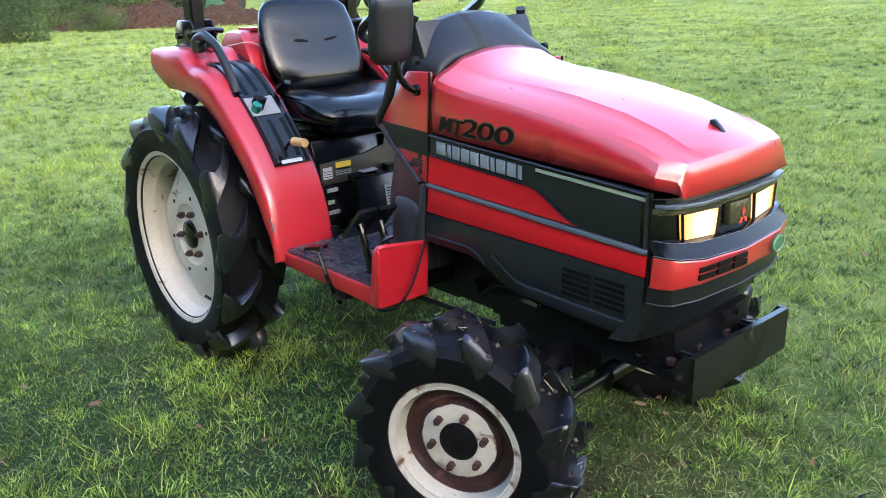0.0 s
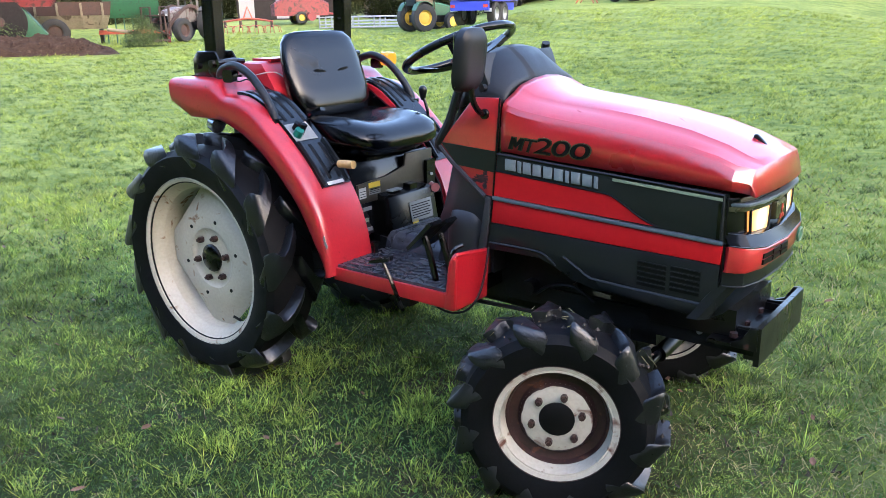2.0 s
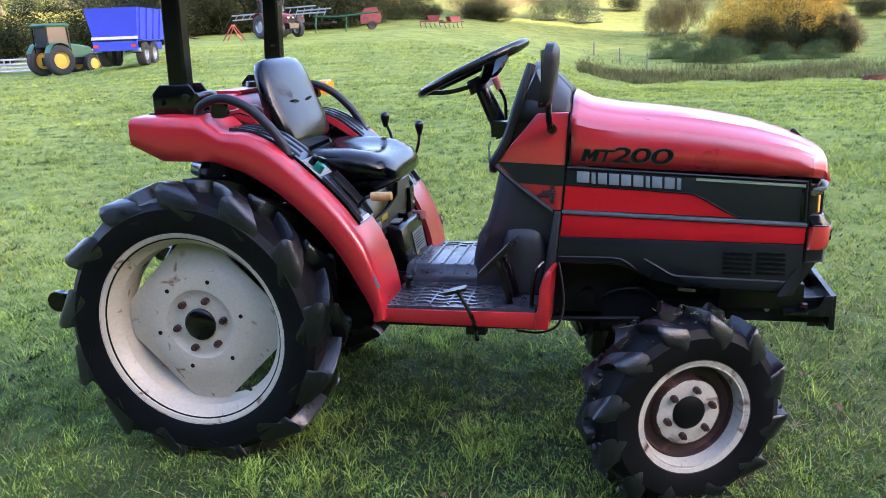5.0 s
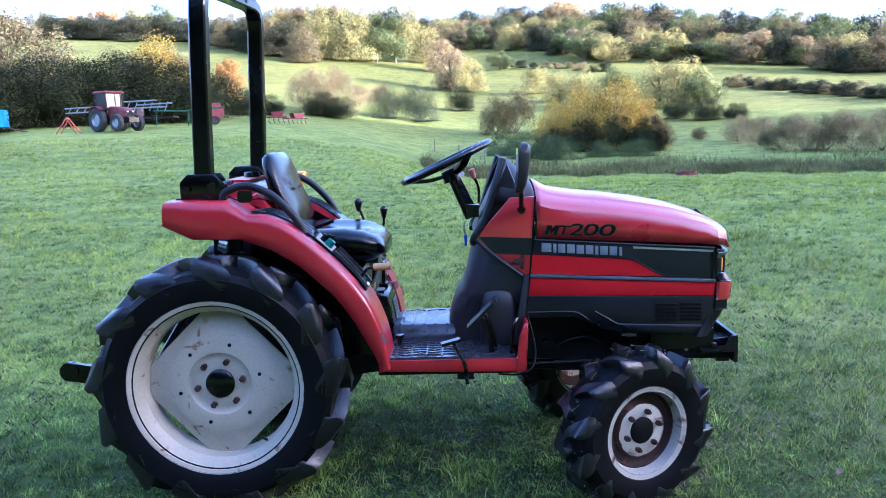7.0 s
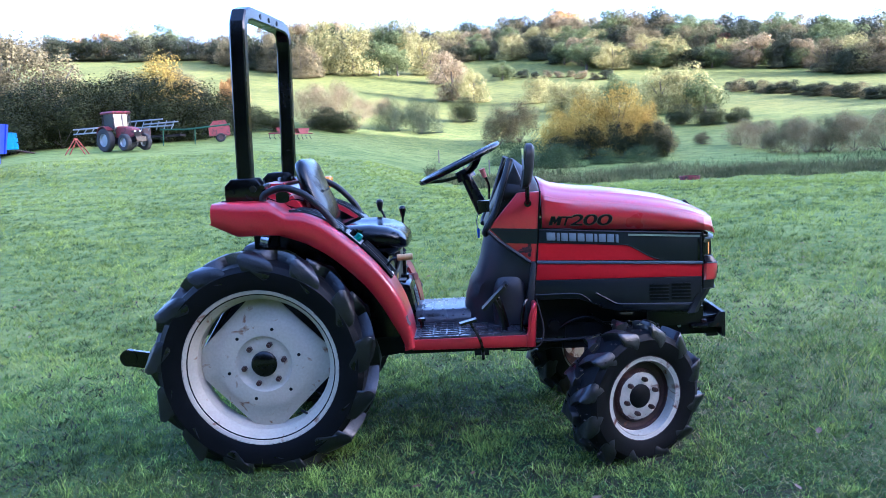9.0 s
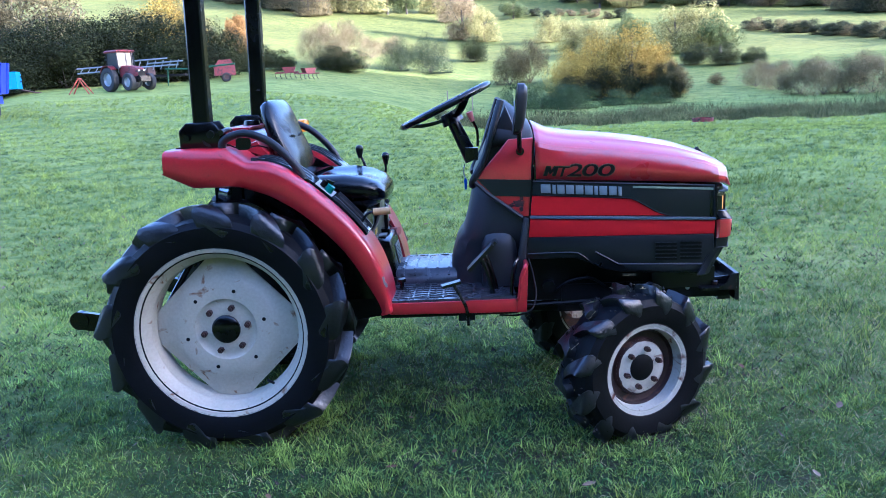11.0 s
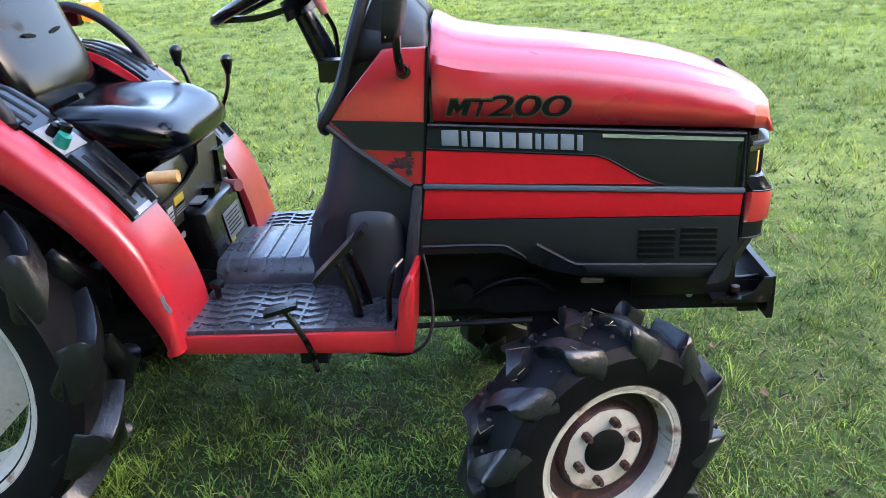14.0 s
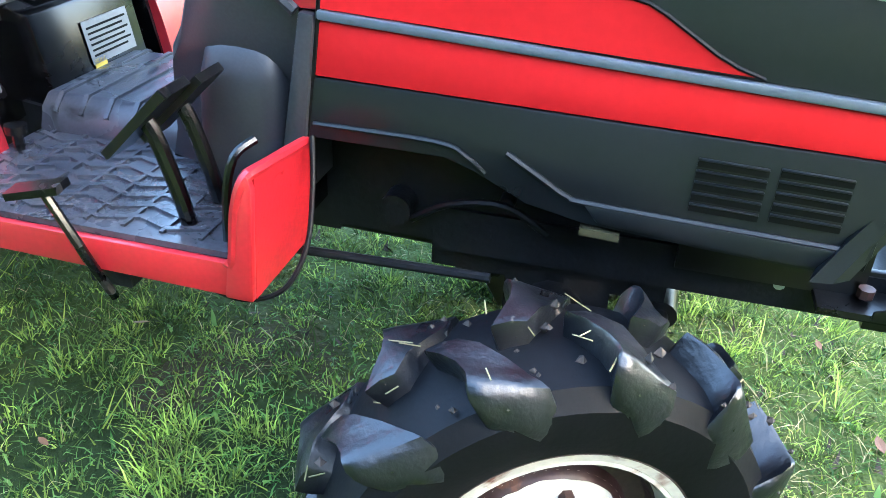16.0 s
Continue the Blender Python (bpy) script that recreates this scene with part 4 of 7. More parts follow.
part("pto_knob", sweep([(0.548, 0.183, 0.659), (0.565, 0.172, 0.66), (0.592, 0.155, 0.662)], [0.013, 0.017], 14, 3), BROWN_RED, tractor, "faded red lever knob")

# grab rails and indicator
rails = both("grab_rail", lambda: sweep([(0.025, -0.352, 1.082), (0.03, -0.355, 1.105), (0.062, -0.358, 1.124), (0.123, -0.36, 1.132), (0.20, -0.362, 1.100), (0.265, -0.365, 1.040), (0.305, -0.367, 0.985), (0.315, -0.367, 0.955)], 0.0145, 12, 5),
             PLASTIC, PAIR, "black padded grab rail", 60)
both("rail_foot", lambda: box((0.30, -0.385, 0.948), (0.335, -0.35, 0.962), 0.004), BLACK, rails)
for s in (-1, 1):
    ind = part("indicator", pad([((0.115, s * (0.40 + d), 1.098), (0.026 * k, 0, 0), (0, 0, 0.022 * k)) for d, k in ((-0.03, 0.9), (-0.005, 1.0))], 16, 4), BLACK, tractor)
    if s > 0:
        part("indicator_lens", pad([((0.150 + d, s * 0.40, 1.116), (0, 0.034 * k, 0), (0, 0, 0.028 * k)) for d, k in ((0, 1.0), (0.026, 1.0), (0.036, 0.8))], 16, 4), AMBER, ind, "amber indicator lens")
part("loose_wire", sweep([(0.03, -0.33, 1.10), (0.09, -0.33, 1.075), (0.15, -0.34, 1.085), (0.19, -0.34, 1.075)], 0.0025, 6, 5), BLACK, tractor)
part("loose_wire", sweep([(0.05, -0.30, 1.12), (0.10, -0.30, 1.09), (0.14, -0.20, 1.10), (0.19, -0.16, 1.05)], 0.002, 6, 5), LABEL_GREY, tractor, "thin pale wire")

# fuel tank behind the seat
tank = part("fuel_tank", loft([[(x0, -w, z), (x1, -w, z), (x1, w, z), (x0, w, z)] for z, x0, x1, w in ((0.93, -0.06, 0.17, 0.22), (1.04, -0.06, 0.155, 0.22), (1.10, -0.05, 0.11, 0.215), (1.128, -0.035, 0.075, 0.205), (1.135, -0.02, 0.06, 0.19))]),
            RED_FENDER, tractor, "red fuel tank behind the seat", 30)
part("tank_lid", box((-0.025, -0.16, 1.134), (0.075, 0.16, 1.144), 0.004), RED_FENDER, tank)
part("tank_cap", rod((0.03, 0.05, 1.143), (0.03, 0.05, 1.163), 0.034, 0.03, 20), BLACK, tank)

# roll bar
both("bar_foot", lambda: box((-0.145, -0.352, 1.084), (0.03, -0.262, 1.092), 0.003), BLACK, PAIR)
foot_plates = both("hinge_plate", lambda: prism([(-0.128, 1.09), (0.02, 1.09), (0.02, 1.15), (0.0, 1.178), (-0.10, 1.178), (-0.128, 1.15)], -0.352, -0.344, "y", 0.003), BLACK, PAIR, "black hinge plate of the folding roll bar")
both("hinge_plate", lambda: prism([(-0.128, 1.09), (0.02, 1.09), (0.02, 1.15), (0.0, 1.178), (-0.10, 1.178), (-0.128, 1.15)], -0.276, -0.268, "y", 0.003), BLACK, PAIR)
both("hinge_bolt", lambda: rod((-0.10, -0.362, 1.125), (-0.10, -0.26, 1.125), 0.012, n=10), IRON, PAIR)
both("hinge_bolt", lambda: rod((-0.01, -0.365, 1.135), (-0.01, -0.255, 1.135), 0.014, n=10), IRON, PAIR)
both("lock_pin", lambda: sweep([(0.03, -0.365, 1.14), (0.035, -0.30, 1.145), (0.03, -0.25, 1.14)], 0.010, 8, 3), BLACK, PAIR)
bar_path = [(-0.050, -0.31, 1.10), (-0.044, -0.31, 1.35), (-0.036, -0.31, 1.60), (-0.030, -0.31, 1.74), (-0.028, -0.302, 1.795), (-0.026, -0.275, 1.832), (-0.023, -0.225, 1.846), (-0.004, 0.0, 1.848),
            (0.015, 0.225, 1.846), (0.018, 0.275, 1.832), (0.018, 0.302, 1.795), (0.016, 0.31, 1.74), (0.010, 0.31, 1.60), (0.002, 0.31, 1.35), (-0.010, 0.31, 1.10)]
rr = []
bp = [Vector(p) for p in bar_path]
for i, p in enumerate(bp):
    d = (bp[min(i + 1, len(bp) - 1)] - bp[max(i - 1, 0)]).normalized()
    fx = Vector((1, 0, 0))
    sd = d.cross(fx).normalized()
    fx = sd.cross(d).normalized()
    rr.append([p + fx * a * 0.031 + sd * b * 0.026 for a, b in ((-1, -0.75), (-0.8, -1), (0.8, -1), (1, -0.75), (1, 0.75), (0.8, 1), (-0.8, 1), (-1, 0.75))])
bar = part("roll_bar", loft(rr), BLACK, tractor, "black square-tube roll bar", 25)
for y in (-0.11, 0.0, 0.11):
    part("bar_hole", rod((0.024 + 0.085 * y, y, 1.846), (0.0285 + 0.085 * y, y, 1.846), 0.011, n=16), INK, bar)

# seat
back = pad([(c, (0, w, 0), u) for c, w, u in [((0.232, 0.012, 0.925), 0.10, (0.02, 0, 0.005)), ((0.228, 0.012, 0.935), 0.165, (0.038, 0, 0.01)), ((0.215, 0.012, 0.975), 0.19, (0.046, 0, 0.012)), ((0.198, 0.012, 1.03), 0.198, (0.046, 0, 0.014)),
                                              ((0.180, 0.012, 1.09), 0.198, (0.040, 0, 0.014)), ((0.160, 0.012, 1.15), 0.190, (0.036, 0, 0.014)), ((0.144, 0.012, 1.20), 0.176, (0.032, 0, 0.014)), ((0.134, 0.012, 1.228), 0.15, (0.024, 0, 0.01)), ((0.131, 0.012, 1.238), 0.10, (0.01, 0, 0.003))]], 32, 3.2)
for v in back.verts:
    if v.co.x > 0.20 - 0.35 * (v.co.z - 1.03) + 0.02:
        v.co.x -= 0.020 * math.exp(-((v.co.z - 1.085) / 0.018) ** 2) * (1 if abs(v.co.y) < 0.13 else 0.5)
seat_back = part("seat_back", back, VINYL, tractor, "worn black vinyl seat back with a waist crease", 70)
for s in (-1, 1):
    part("seat_slit", pad([((0.216 + d, 0.012 + s * 0.06, 1.098), (0, 0.028, 0.004 * s), (0, 0, 0.005)) for d in (0.0, 0.004)], 12, 2.0), INK, seat_back)
cush = pad([((x, 0.012, z), (0, w, 0), (0, 0, t)) for x, z, w, t in ((0.20, 0.90, 0.12, 0.015), (0.215, 0.895, 0.18, 0.035), (0.26, 0.888, 0.212, 0.05), (0.34, 0.884, 0.226, 0.052), (0.43, 0.886, 0.230, 0.05), (0.50, 0.884, 0.226, 0.048), (0.55, 0.874, 0.21, 0.042), (0.578, 0.862, 0.17, 0.028), (0.586, 0.858, 0.10, 0.012))], 36, 3.0)
for v in cush.verts:
    if v.co.z > 0.89:
        v.co.z += 0.022 * pick(abs(v.co.y - 0.012), 0.07, 0.18) * pick(v.co.x, 0.6, 0.4) - 0.012 * math.exp(-((v.co.x - 0.41) / 0.10) ** 2 - ((v.co.y - 0.012) / 0.09) ** 2)
seat = part("seat_cushion", cush, VINYL, tractor, "glossy black vinyl seat cushion", 70)
part("seat_pan", pad([((0.39, 0.012, z), (k * 0.17, 0, 0), (0, k * 0.20, 0)) for z, k in ((0.80, 0.75), (0.825, 0.95), (0.845, 1.0))], 24, 4), BLACK, tractor)
part("seat_spring", box((0.25, -0.12, 0.74), (0.5, 0.14, 0.80), 0.02), GRIME, tractor)
part("arm_stop", sweep([(0.28, -0.20, 0.94), (0.36, -0.225, 0.97), (0.40, -0.225, 0.985)], 0.01, 8, 3, flat=(0.011, 0.006)), BLACK, tractor)

# panel and box under the seat
part("seat_riser", prism([(0.40, 0.50), (0.545, 0.50), (0.52, 0.72), (0.50, 0.80), (0.40, 0.80)], -0.22, 0.225, "y", 0.004), BLACK, tractor)
riser = part("riser_plate", prism([(-0.205, 0.655), (0.215, 0.655), (0.215, 0.80), (0.06, 0.80), (0.05, 0.755), (-0.04, 0.735), (-0.205, 0.725)], 0.520, 0.5305, "x", 0.002), BRONZE, tractor, "bronze-grey metal plate under the seat")
for z, y0, y1, mt in ((0.70, -0.20, -0.165, WHITE), (0.712, -0.15, -0.09, YELLOW), (0.693, -0.15, -0.09, LABEL_GREY)):
    part("label_plate", box((0.5305, y0, z - 0.012 - (0.014 if mt is WHITE else 0.0)), (0.5325, y1, z + 0.012)), mt, riser)
for i in range(3):
    part("label_line", box((0.5325, -0.147, 0.686 + 0.006 * i), (0.5333, -0.095, 0.688 + 0.006 * i)), INK, riser)
    part("label_line", box((0.5325, -0.197, 0.68 + 0.009 * i), (0.5333, -0.168, 0.682 + 0.009 * i)), INK, riser)
cover = part("battery_box", prism([(0.50, 0.50), (0.610, 0.503), (0.580, 0.668), (0.50, 0.684)], -0.105, 0.158, "y", 0.006), BLACK, tractor, "black battery box with printed labels")
for y0, y1, a, b, mt in ((0.0, 0.125, 0.35, 0.78, LABEL_GREY), (0.003, 0.035, 0.30, 0.40, YELLOW)):
    xa, za, xb, zb = 0.610 - 0.030 * a + 0.0025, 0.503 + 0.165 * a, 0.610 - 0.030 * b + 0.0025, 0.503 + 0.165 * b
    part("printed_label", hexa(bmesh.new(), [(xa, y0, za), (xa + 0.0015, y0, za), (xa + 0.0015, y1, za), (xa, y1, za), (xb, y0, zb), (xb + 0.0015, y0, zb), (xb + 0.0015, y1, zb), (xb, y1, zb)]), mt, cover)
for i in range(6):
    a = 0.42 + 0.055 * i
    part("label_line", box((0.6133 - 0.030 * a, 0.008, 0.503 + 0.165 * a), (0.6143 - 0.030 * a, 0.105 + 0.012 * (i % 2), 0.5065 + 0.165 * a)), INK, cover)
part("box_plate", box((0.525, -0.06, 0.679), (0.56, 0.0, 0.684)), LABEL_GREY, cover)
part("cover_latch", box((0.53, 0.04, 0.672), (0.565, 0.08, 0.692), 0.004), BLACK, cover)
for z, w in ((0.64, 0.03), (0.60, 0.018), (0.565, 0.03)):
    part("small_label", box((0.545, -0.20, z - 0.007), (0.549, -0.20 + w * 1.4, z + 0.006)), LABEL_GREY if w > 0.02 else PALE, tractor)
for k in range(4):
    part("range_mark", rod((0.545, 0.188, 0.60 + 0.035 * k), (0.552, 0.186, 0.60 + 0.035 * k), 0.006, n=10), WHITE, tractor)
part("side_strip", box((0.53, 0.165, 0.51), (0.545, 0.215, 0.76), 0.003), BLACK, tractor)

# underside: gearbox, engine, axles, rods
part("gearbox", loft([[(x, -w, z0), (x, w, z0), (x, w, z1), (x, -w, z1)] for x, w, z0, z1 in ((-0.18, 0.12, 0.34, 0.66), (0.12, 0.14, 0.30, 0.68), (0.30, 0.12, 0.34, 0.56), (0.75, 0.11, 0.39, 0.50), (1.10, 0.13, 0.40, 0.60))]), GRIME, tractor, "oily black gearbox housing")
part("engine", box((1.10, -0.13, 0.41), (1.70, 0.13, 0.86), 0.02), GRIME, tractor, "grimy black engine block")
part("sump", box((1.24, -0.10, 0.35), (1.60, 0.10, 0.42), 0.02), GRIME, tractor)
part("radiator", box((1.70, -0.16, 0.50), (1.80, 0.16, 0.84), 0.01), BLACK, tractor)
part("battery_tray", box((1.60, -0.155, 0.445), (1.84, 0.155, 0.525), 0.006), IRON, tractor)
for s in (-1, 1):
    part("rear_axle", rod((0.0, s * 0.12, 0.4335), (0.0, s * 0.40, 0.4335), 0.085, 0.06, 20), GRIME, tractor)
    part("frame_rail", box((1.25, s * 0.125 - 0.012, 0.40), (1.90, s * 0.125 + 0.012, 0.47), 0.004), GRIME, tractor, "oily black frame rail")
    part("lift_arm", sweep([(-0.10, s * 0.22, 0.36), (-0.35, s * 0.29, 0.40), (-0.60, s * 0.33, 0.455)], 0.02, 8, 4, flat=(0.012, 0.034)), BLACK, tractor, "black linkage arm")
    part("arm_end", rod((-0.60, s * 0.318, 0.455), (-0.60, s * 0.344, 0.455), 0.036, n=18), BLACK, tractor)
    part("lift_rod", rod((-0.14, s * 0.20, 0.72), (-0.32, s * 0.27, 0.42), 0.012), BLACK, tractor)
    part("fender_bracket", box((-0.05, s * 0.235 - 0.02, 0.55), (0.05, s * 0.235 + 0.02, 0.95), 0.004), GRIME, tractor)
    part("work_lamp", rod((0.02, s * 0.40, 0.935), (0.05, s * 0.40, 0.925), 0.028, 0.032, 16), CHROME, tractor, "small round lamp under the fender")
part("hitch", box((-0.34, -0.05, 0.33), (-0.16, 0.05, 0.45), 0.01), IRON, tractor)
part("front_axle", sweep([(1.437, -0.36, 0.275), (1.437, -0.18, 0.295), (1.437, 0.0, 0.33), (1.437, 0.18, 0.295), (1.437, 0.36, 0.275)], 0.05, 14, 3), GRIME, tractor, "oily cast front axle", 60)
part("axle_pivot", box((1.36, -0.11, 0.28), (1.52, 0.11, 0.44), 0.02), GRIME, tractor)
for s in (-1, 1):
    part("king_pin", join(rod((1.437, s * 0.365, 0.17), (1.437, s * 0.365, 0.37), 0.045, 0.035, 16), rod((1.437, s * 0.365, 0.36), (1.437, s * 0.365, 0.39), 0.05, 0.02, 12)), GRIME, tractor)
part("track_rod", sweep([(1.56, -0.33, 0.27), (1.565, 0.0, 0.28), (1.53, 0.33, 0.27)], 0.013, 10, 3), IRON, tractor)
part("steering_ram", join(rod((1.60, -0.25, 0.30), (1.60, -0.06, 0.315), 0.013), rod((1.60, -0.08, 0.314), (1.60, 0.12, 0.325), 0.026)), IRON, tractor, "black steering ram")
part("drive_shaft", rod((0.75, 0.0, 0.36), (1.40, 0.0, 0.345), 0.022), GRIME, tractor)
part("control_rod", rod((0.55, -0.24, 0.405), (1.36, -0.24, 0.43), 0.007, n=8), GRIME, tractor)
part("under_step_rail", box((0.56, -0.36, 0.425), (1.07, -0.30, 0.453), 0.005), GRIME, tractor)
part("under_step_rail", box((0.56, 0.30, 0.425), (1.07, 0.36, 0.453), 0.005), GRIME, tractor)
part("cable", sweep([(1.118, -0.262, 0.61), (1.132, -0.30, 0.55), (1.138, -0.34, 0.49), (1.12, -0.375, 0.445), (1.07, -0.39, 0.428), (1.0, -0.37, 0.425)], 0.0036, 8, 6), INK, tractor, "hanging black cable")
part("engine_pipe", sweep([(1.22, -0.15, 0.45), (1.28, -0.16, 0.49), (1.36, -0.16, 0.50), (1.42, -0.15, 0.46)], 0.006, 8, 4), GRIME, tractor)
part("oil_filter", rod((1.20, -0.12, 0.47), (1.20, -0.17, 0.47), 0.024, n=18), GRIME, tractor)
part("filler_cap", rod((1.36, -0.13, 0.50), (1.36, -0.16, 0.50), 0.012, n=12), GRIME, tractor)

# front bumper bracket
bumper = part("front_bumper", join(box((1.905, -0.200, 0.400), (1.920, 0.200, 0.505), 0.004), box((1.78, -0.200, 0.440), (1.912, 0.200, 0.449), 0.003)), IRON, tractor, "rusty black channel bumper bracket")
for s in (-1, 1):
    part("bumper_end", prism([(1.845, 0.442), (1.912, 0.442), (1.912, 0.505), (1.893, 0.505), (1.87, 0.466), (1.845, 0.456)], s * 0.198 - 0.005, s * 0.203 + 0.005, "y", 0.002), IRON, bumper)
    part("bumper_gusset", prism([(1.79, 0.449), (1.905, 0.449), (1.905, 0.482), (1.86, 0.476), (1.79, 0.476)], s * 0.128 - 0.006, s * 0.128 + 0.006, "y", 0.002), IRON, bumper)
    for y in (0.06, 0.165):
        part("bumper_bolt", rod((1.84, s * y, 0.455), (1.84, s * y, 0.468), 0.011, n=8), BOLT, bumper)
    part("bumper_hook", box((1.86, s * 0.10 - 0.03, 0.385), (1.91, s * 0.10 + 0.03, 0.446), 0.004), IRON, bumper)
    part("rail_bolt", rod((1.74, s * 0.137, 0.44), (1.74, s * 0.145, 0.44), 0.008, n=10), CHROME, bumper)


# wheels
def tyre_mesh(R, width, bead, lugs, sweep_angle, lug_h, lug_w):
    w = width / 2
    prof = [(bead - 0.006, -0.80 * w), (bead + 0.012, -0.90 * w), (bead + 0.30 * (R - bead), -w), (bead + 0.55 * (R - bead), -1.02 * w), (R - lug_h - 0.024, -0.985 * w), (R - lug_h - 0.006, -0.86 * w), (R - lug_h, -0.5 * w), (R - lug_h + 0.002, 0)]
    prof += [(r, -a) for r, a in prof[-2::-1]]
    bm = lathe(prof, n=72)
    return bm


def lug_mesh(R, width, side, sweep_angle, lug_h, lug_w, stout=False):
    """One tread bar, from the middle of the tread over the shoulder, steep-sided and widest at the shoulder."""
    w = width / 2
    st = []
    foot = R - lug_h - 0.012
    bar = ((-0.06, 0.018, 0.8), (-0.02, 0.003, 0.9), (0.2, 0.0, 1.0), (0.45, 0.0, 1.2), (0.68, 0.0, 1.5), (0.80, 0.0, 1.75), (0.89, 0.004, 1.95), (0.95, 0.017, 2.05), (0.995, 0.034, 1.95), (1.025, 0.050, 1.7), (1.04, 0.064, 1.35), (1.03, 0.076, 0.9)) if stout else (
        (-0.06, 0.018, 0.6), (0.0, 0.003, 0.78), (0.2, 0.0, 0.82), (0.45, 0.0, 0.9), (0.7, 0.0, 1.15), (0.84, 0.0, 1.65), (0.91, 0.002, 2.05), (0.95, 0.010, 2.3), (0.98, 0.024, 2.35), (1.005, 0.039, 2.25), (1.02, 0.052, 2.0), (1.025, 0.062, 1.6), (1.0, 0.070, 1.1))
    for u, drop, k in bar:
        a = -sweep_angle * (1 - (1 - min(1, max(0, u))) ** 1.7)
        rt = R - (drop if drop < 0.02 else drop * lug_h / 0.047)
        low = min(foot - 0.03 * pick(u, 0.6, 1.0), rt - 0.014)
        half = 0.5 * k * lug_w / R
        q = 0.027 * pick(u, 0.1, 0.8) if stout else 0.036 * pick(u, 0.5, 1.0)
        st.append([(rad * math.cos(a - da), side * yy * w, rad * math.sin(a - da)) for rad, da, yy in
                   ((low, -half * 0.82, min(u, 0.95)), (rt - 0.004, -half, u), (rt, -half * 0.92, u), (rt - 0.25 * q, -0.55 * half, u), (rt - 0.72 * q, half * 0.1, u), (rt - 0.004 - q, half, u), (min(low, rt - 0.016 - q), half * 1.3, min(u, 0.95)))])
    return loft(st)


def wheel(name, at, steer, flip, R, width, bead, lugs, disc_y, label, front_wheel, spin=0.0):
    """One wheel on the y axis with its outer face to -y; flip turns it for the other flank."""
    k = -1 if flip else 1
    w = width / 2

    def fl(bm):
        return mirrored(bm) if flip else bm

    lip = bead + 0.016
    rim_prof = [(lip, -0.86 * w), (lip - 0.004, -0.90 * w), (bead, -0.86 * w), (bead - 0.006, -0.70 * w), (bead - 0.03, -0.42 * w), (bead - 0.036, 0.0), (bead - 0.03, 0.42 * w), (bead - 0.006, 0.7 * w), (bead, 0.86 * w), (lip, 0.9 * w),
                (lip, 0.84 * w), (bead + 0.006, 0.66 * w), (bead - 0.022, 0.36 * w), (bead - 0.028, 0.0), (bead - 0.022, -0.36 * w), (bead + 0.006, -0.66 * w)]
    if front_wheel:
        rim_prof = [(r if abs(a) > 0.6 * w else bead - 0.011 + (0.006 if i > 9 else 0.0), a) for i, (r, a) in enumerate(rim_prof)]
    rim = part(name, fl(lathe(rim_prof, n=64, closed=True)), CREAM_RUST if front_wheel else CREAM, tractor, label, 30)
    rim.matrix_basis = pose(*at, 0, spin, steer)
    lh, lw, sa = (0.036, 0.044, radians(11)) if front_wheel else (0.047, 0.064, radians(16))
    part("tyre", fl(tyre_mesh(R, width, bead, lugs, sa, lh, lw)), RUBBER, rim, "black tractor tyre", 35)
    for side in (-1, 1):
        first = None
        for i in range(lugs):
            turn = 360 * (i + (0.5 if side > 0 else 0.0)) / lugs
            if first is None:
                first = part("tread_lug", fl(lug_mesh(R, width, side, sa, lh, lw, front_wheel)), LUG, rim, "", 48)
                lug = first
            else:
                lug = new("tread_lug", first.data)
                lug.parent = rim
            lug.matrix_basis = pose(0, 0, 0, random.uniform(-0.8, 0.8), -turn + random.uniform(-0.8, 0.8), 0)
    if front_wheel:
        crumbs, straw = bmesh.new(), None
        for i in range(150):
            a, u = random.uniform(0, 2 * math.pi), random.uniform(-0.95, 0.85)
            r0 = R - lh * random.uniform(0.1, 1.05)
            size = random.uniform(0.003, 0.009)
            c = Vector((r0 * math.cos(a), u * w, r0 * math.sin(a)))
            tips = [crumbs.verts.new(c + size * random.uniform(0.5, 1.1) * Vector(e)) for e in ((1, 0, 0), (0, 1, 0), (-1, 0, 0), (0, -1, 0), (0, 0, 1), (0, 0, -1))]
            for j in range(4):
                for top in (4, 5):
                    crumbs.faces.new((tips[j], tips[(j + 1) % 4], tips[top]))
        for i in range(46):
            a, u = random.uniform(0, 2 * math.pi), random.uniform(-0.8, 1.0)
            b, r0 = a + random.uniform(-0.12, 0.12), R - lh * random.uniform(0.0, 0.5)
            straw = join(straw, rod((r0 * math.cos(a), -u * w, r0 * math.sin(a)), ((r0 + 0.004) * math.cos(b), -u * w + random.uniform(-0.03, 0.03), (r0 + 0.004) * math.sin(b)), 0.0009, n=4))
        tagged(part("mud", fl(crumbs), MUD, rim, "dried mud between the lugs"), kind="stuff")
        tagged(part("straw", fl(straw), STRAW, rim, "bits of straw stuck to the tread"), kind="stuff")
        d = disc_y
        part("disc", fl(lathe([(0.040, d), (0.092, d), (0.098, d + 0.003), (0.102, d + 0.010), (0.102, d + 0.016), (0.040, d + 0.012)], n=48, closed=True)), CREAM_RUST, rim, "chipped cream wheel disc", 40)
        part("rust_ring", fl(lathe([(0.1015, d + 0.008), (0.107, d + 0.019), (0.115, d + 0.021), (bead - 0.024, d + 0.016), (bead - 0.019, d + 0.004), (bead - 0.014, d + 0.004), (bead - 0.012, d + 0.03), (0.1015, d + 0.03)], n=48, closed=True)), RUST, rim, "brown rusty ring round the disc", 40)
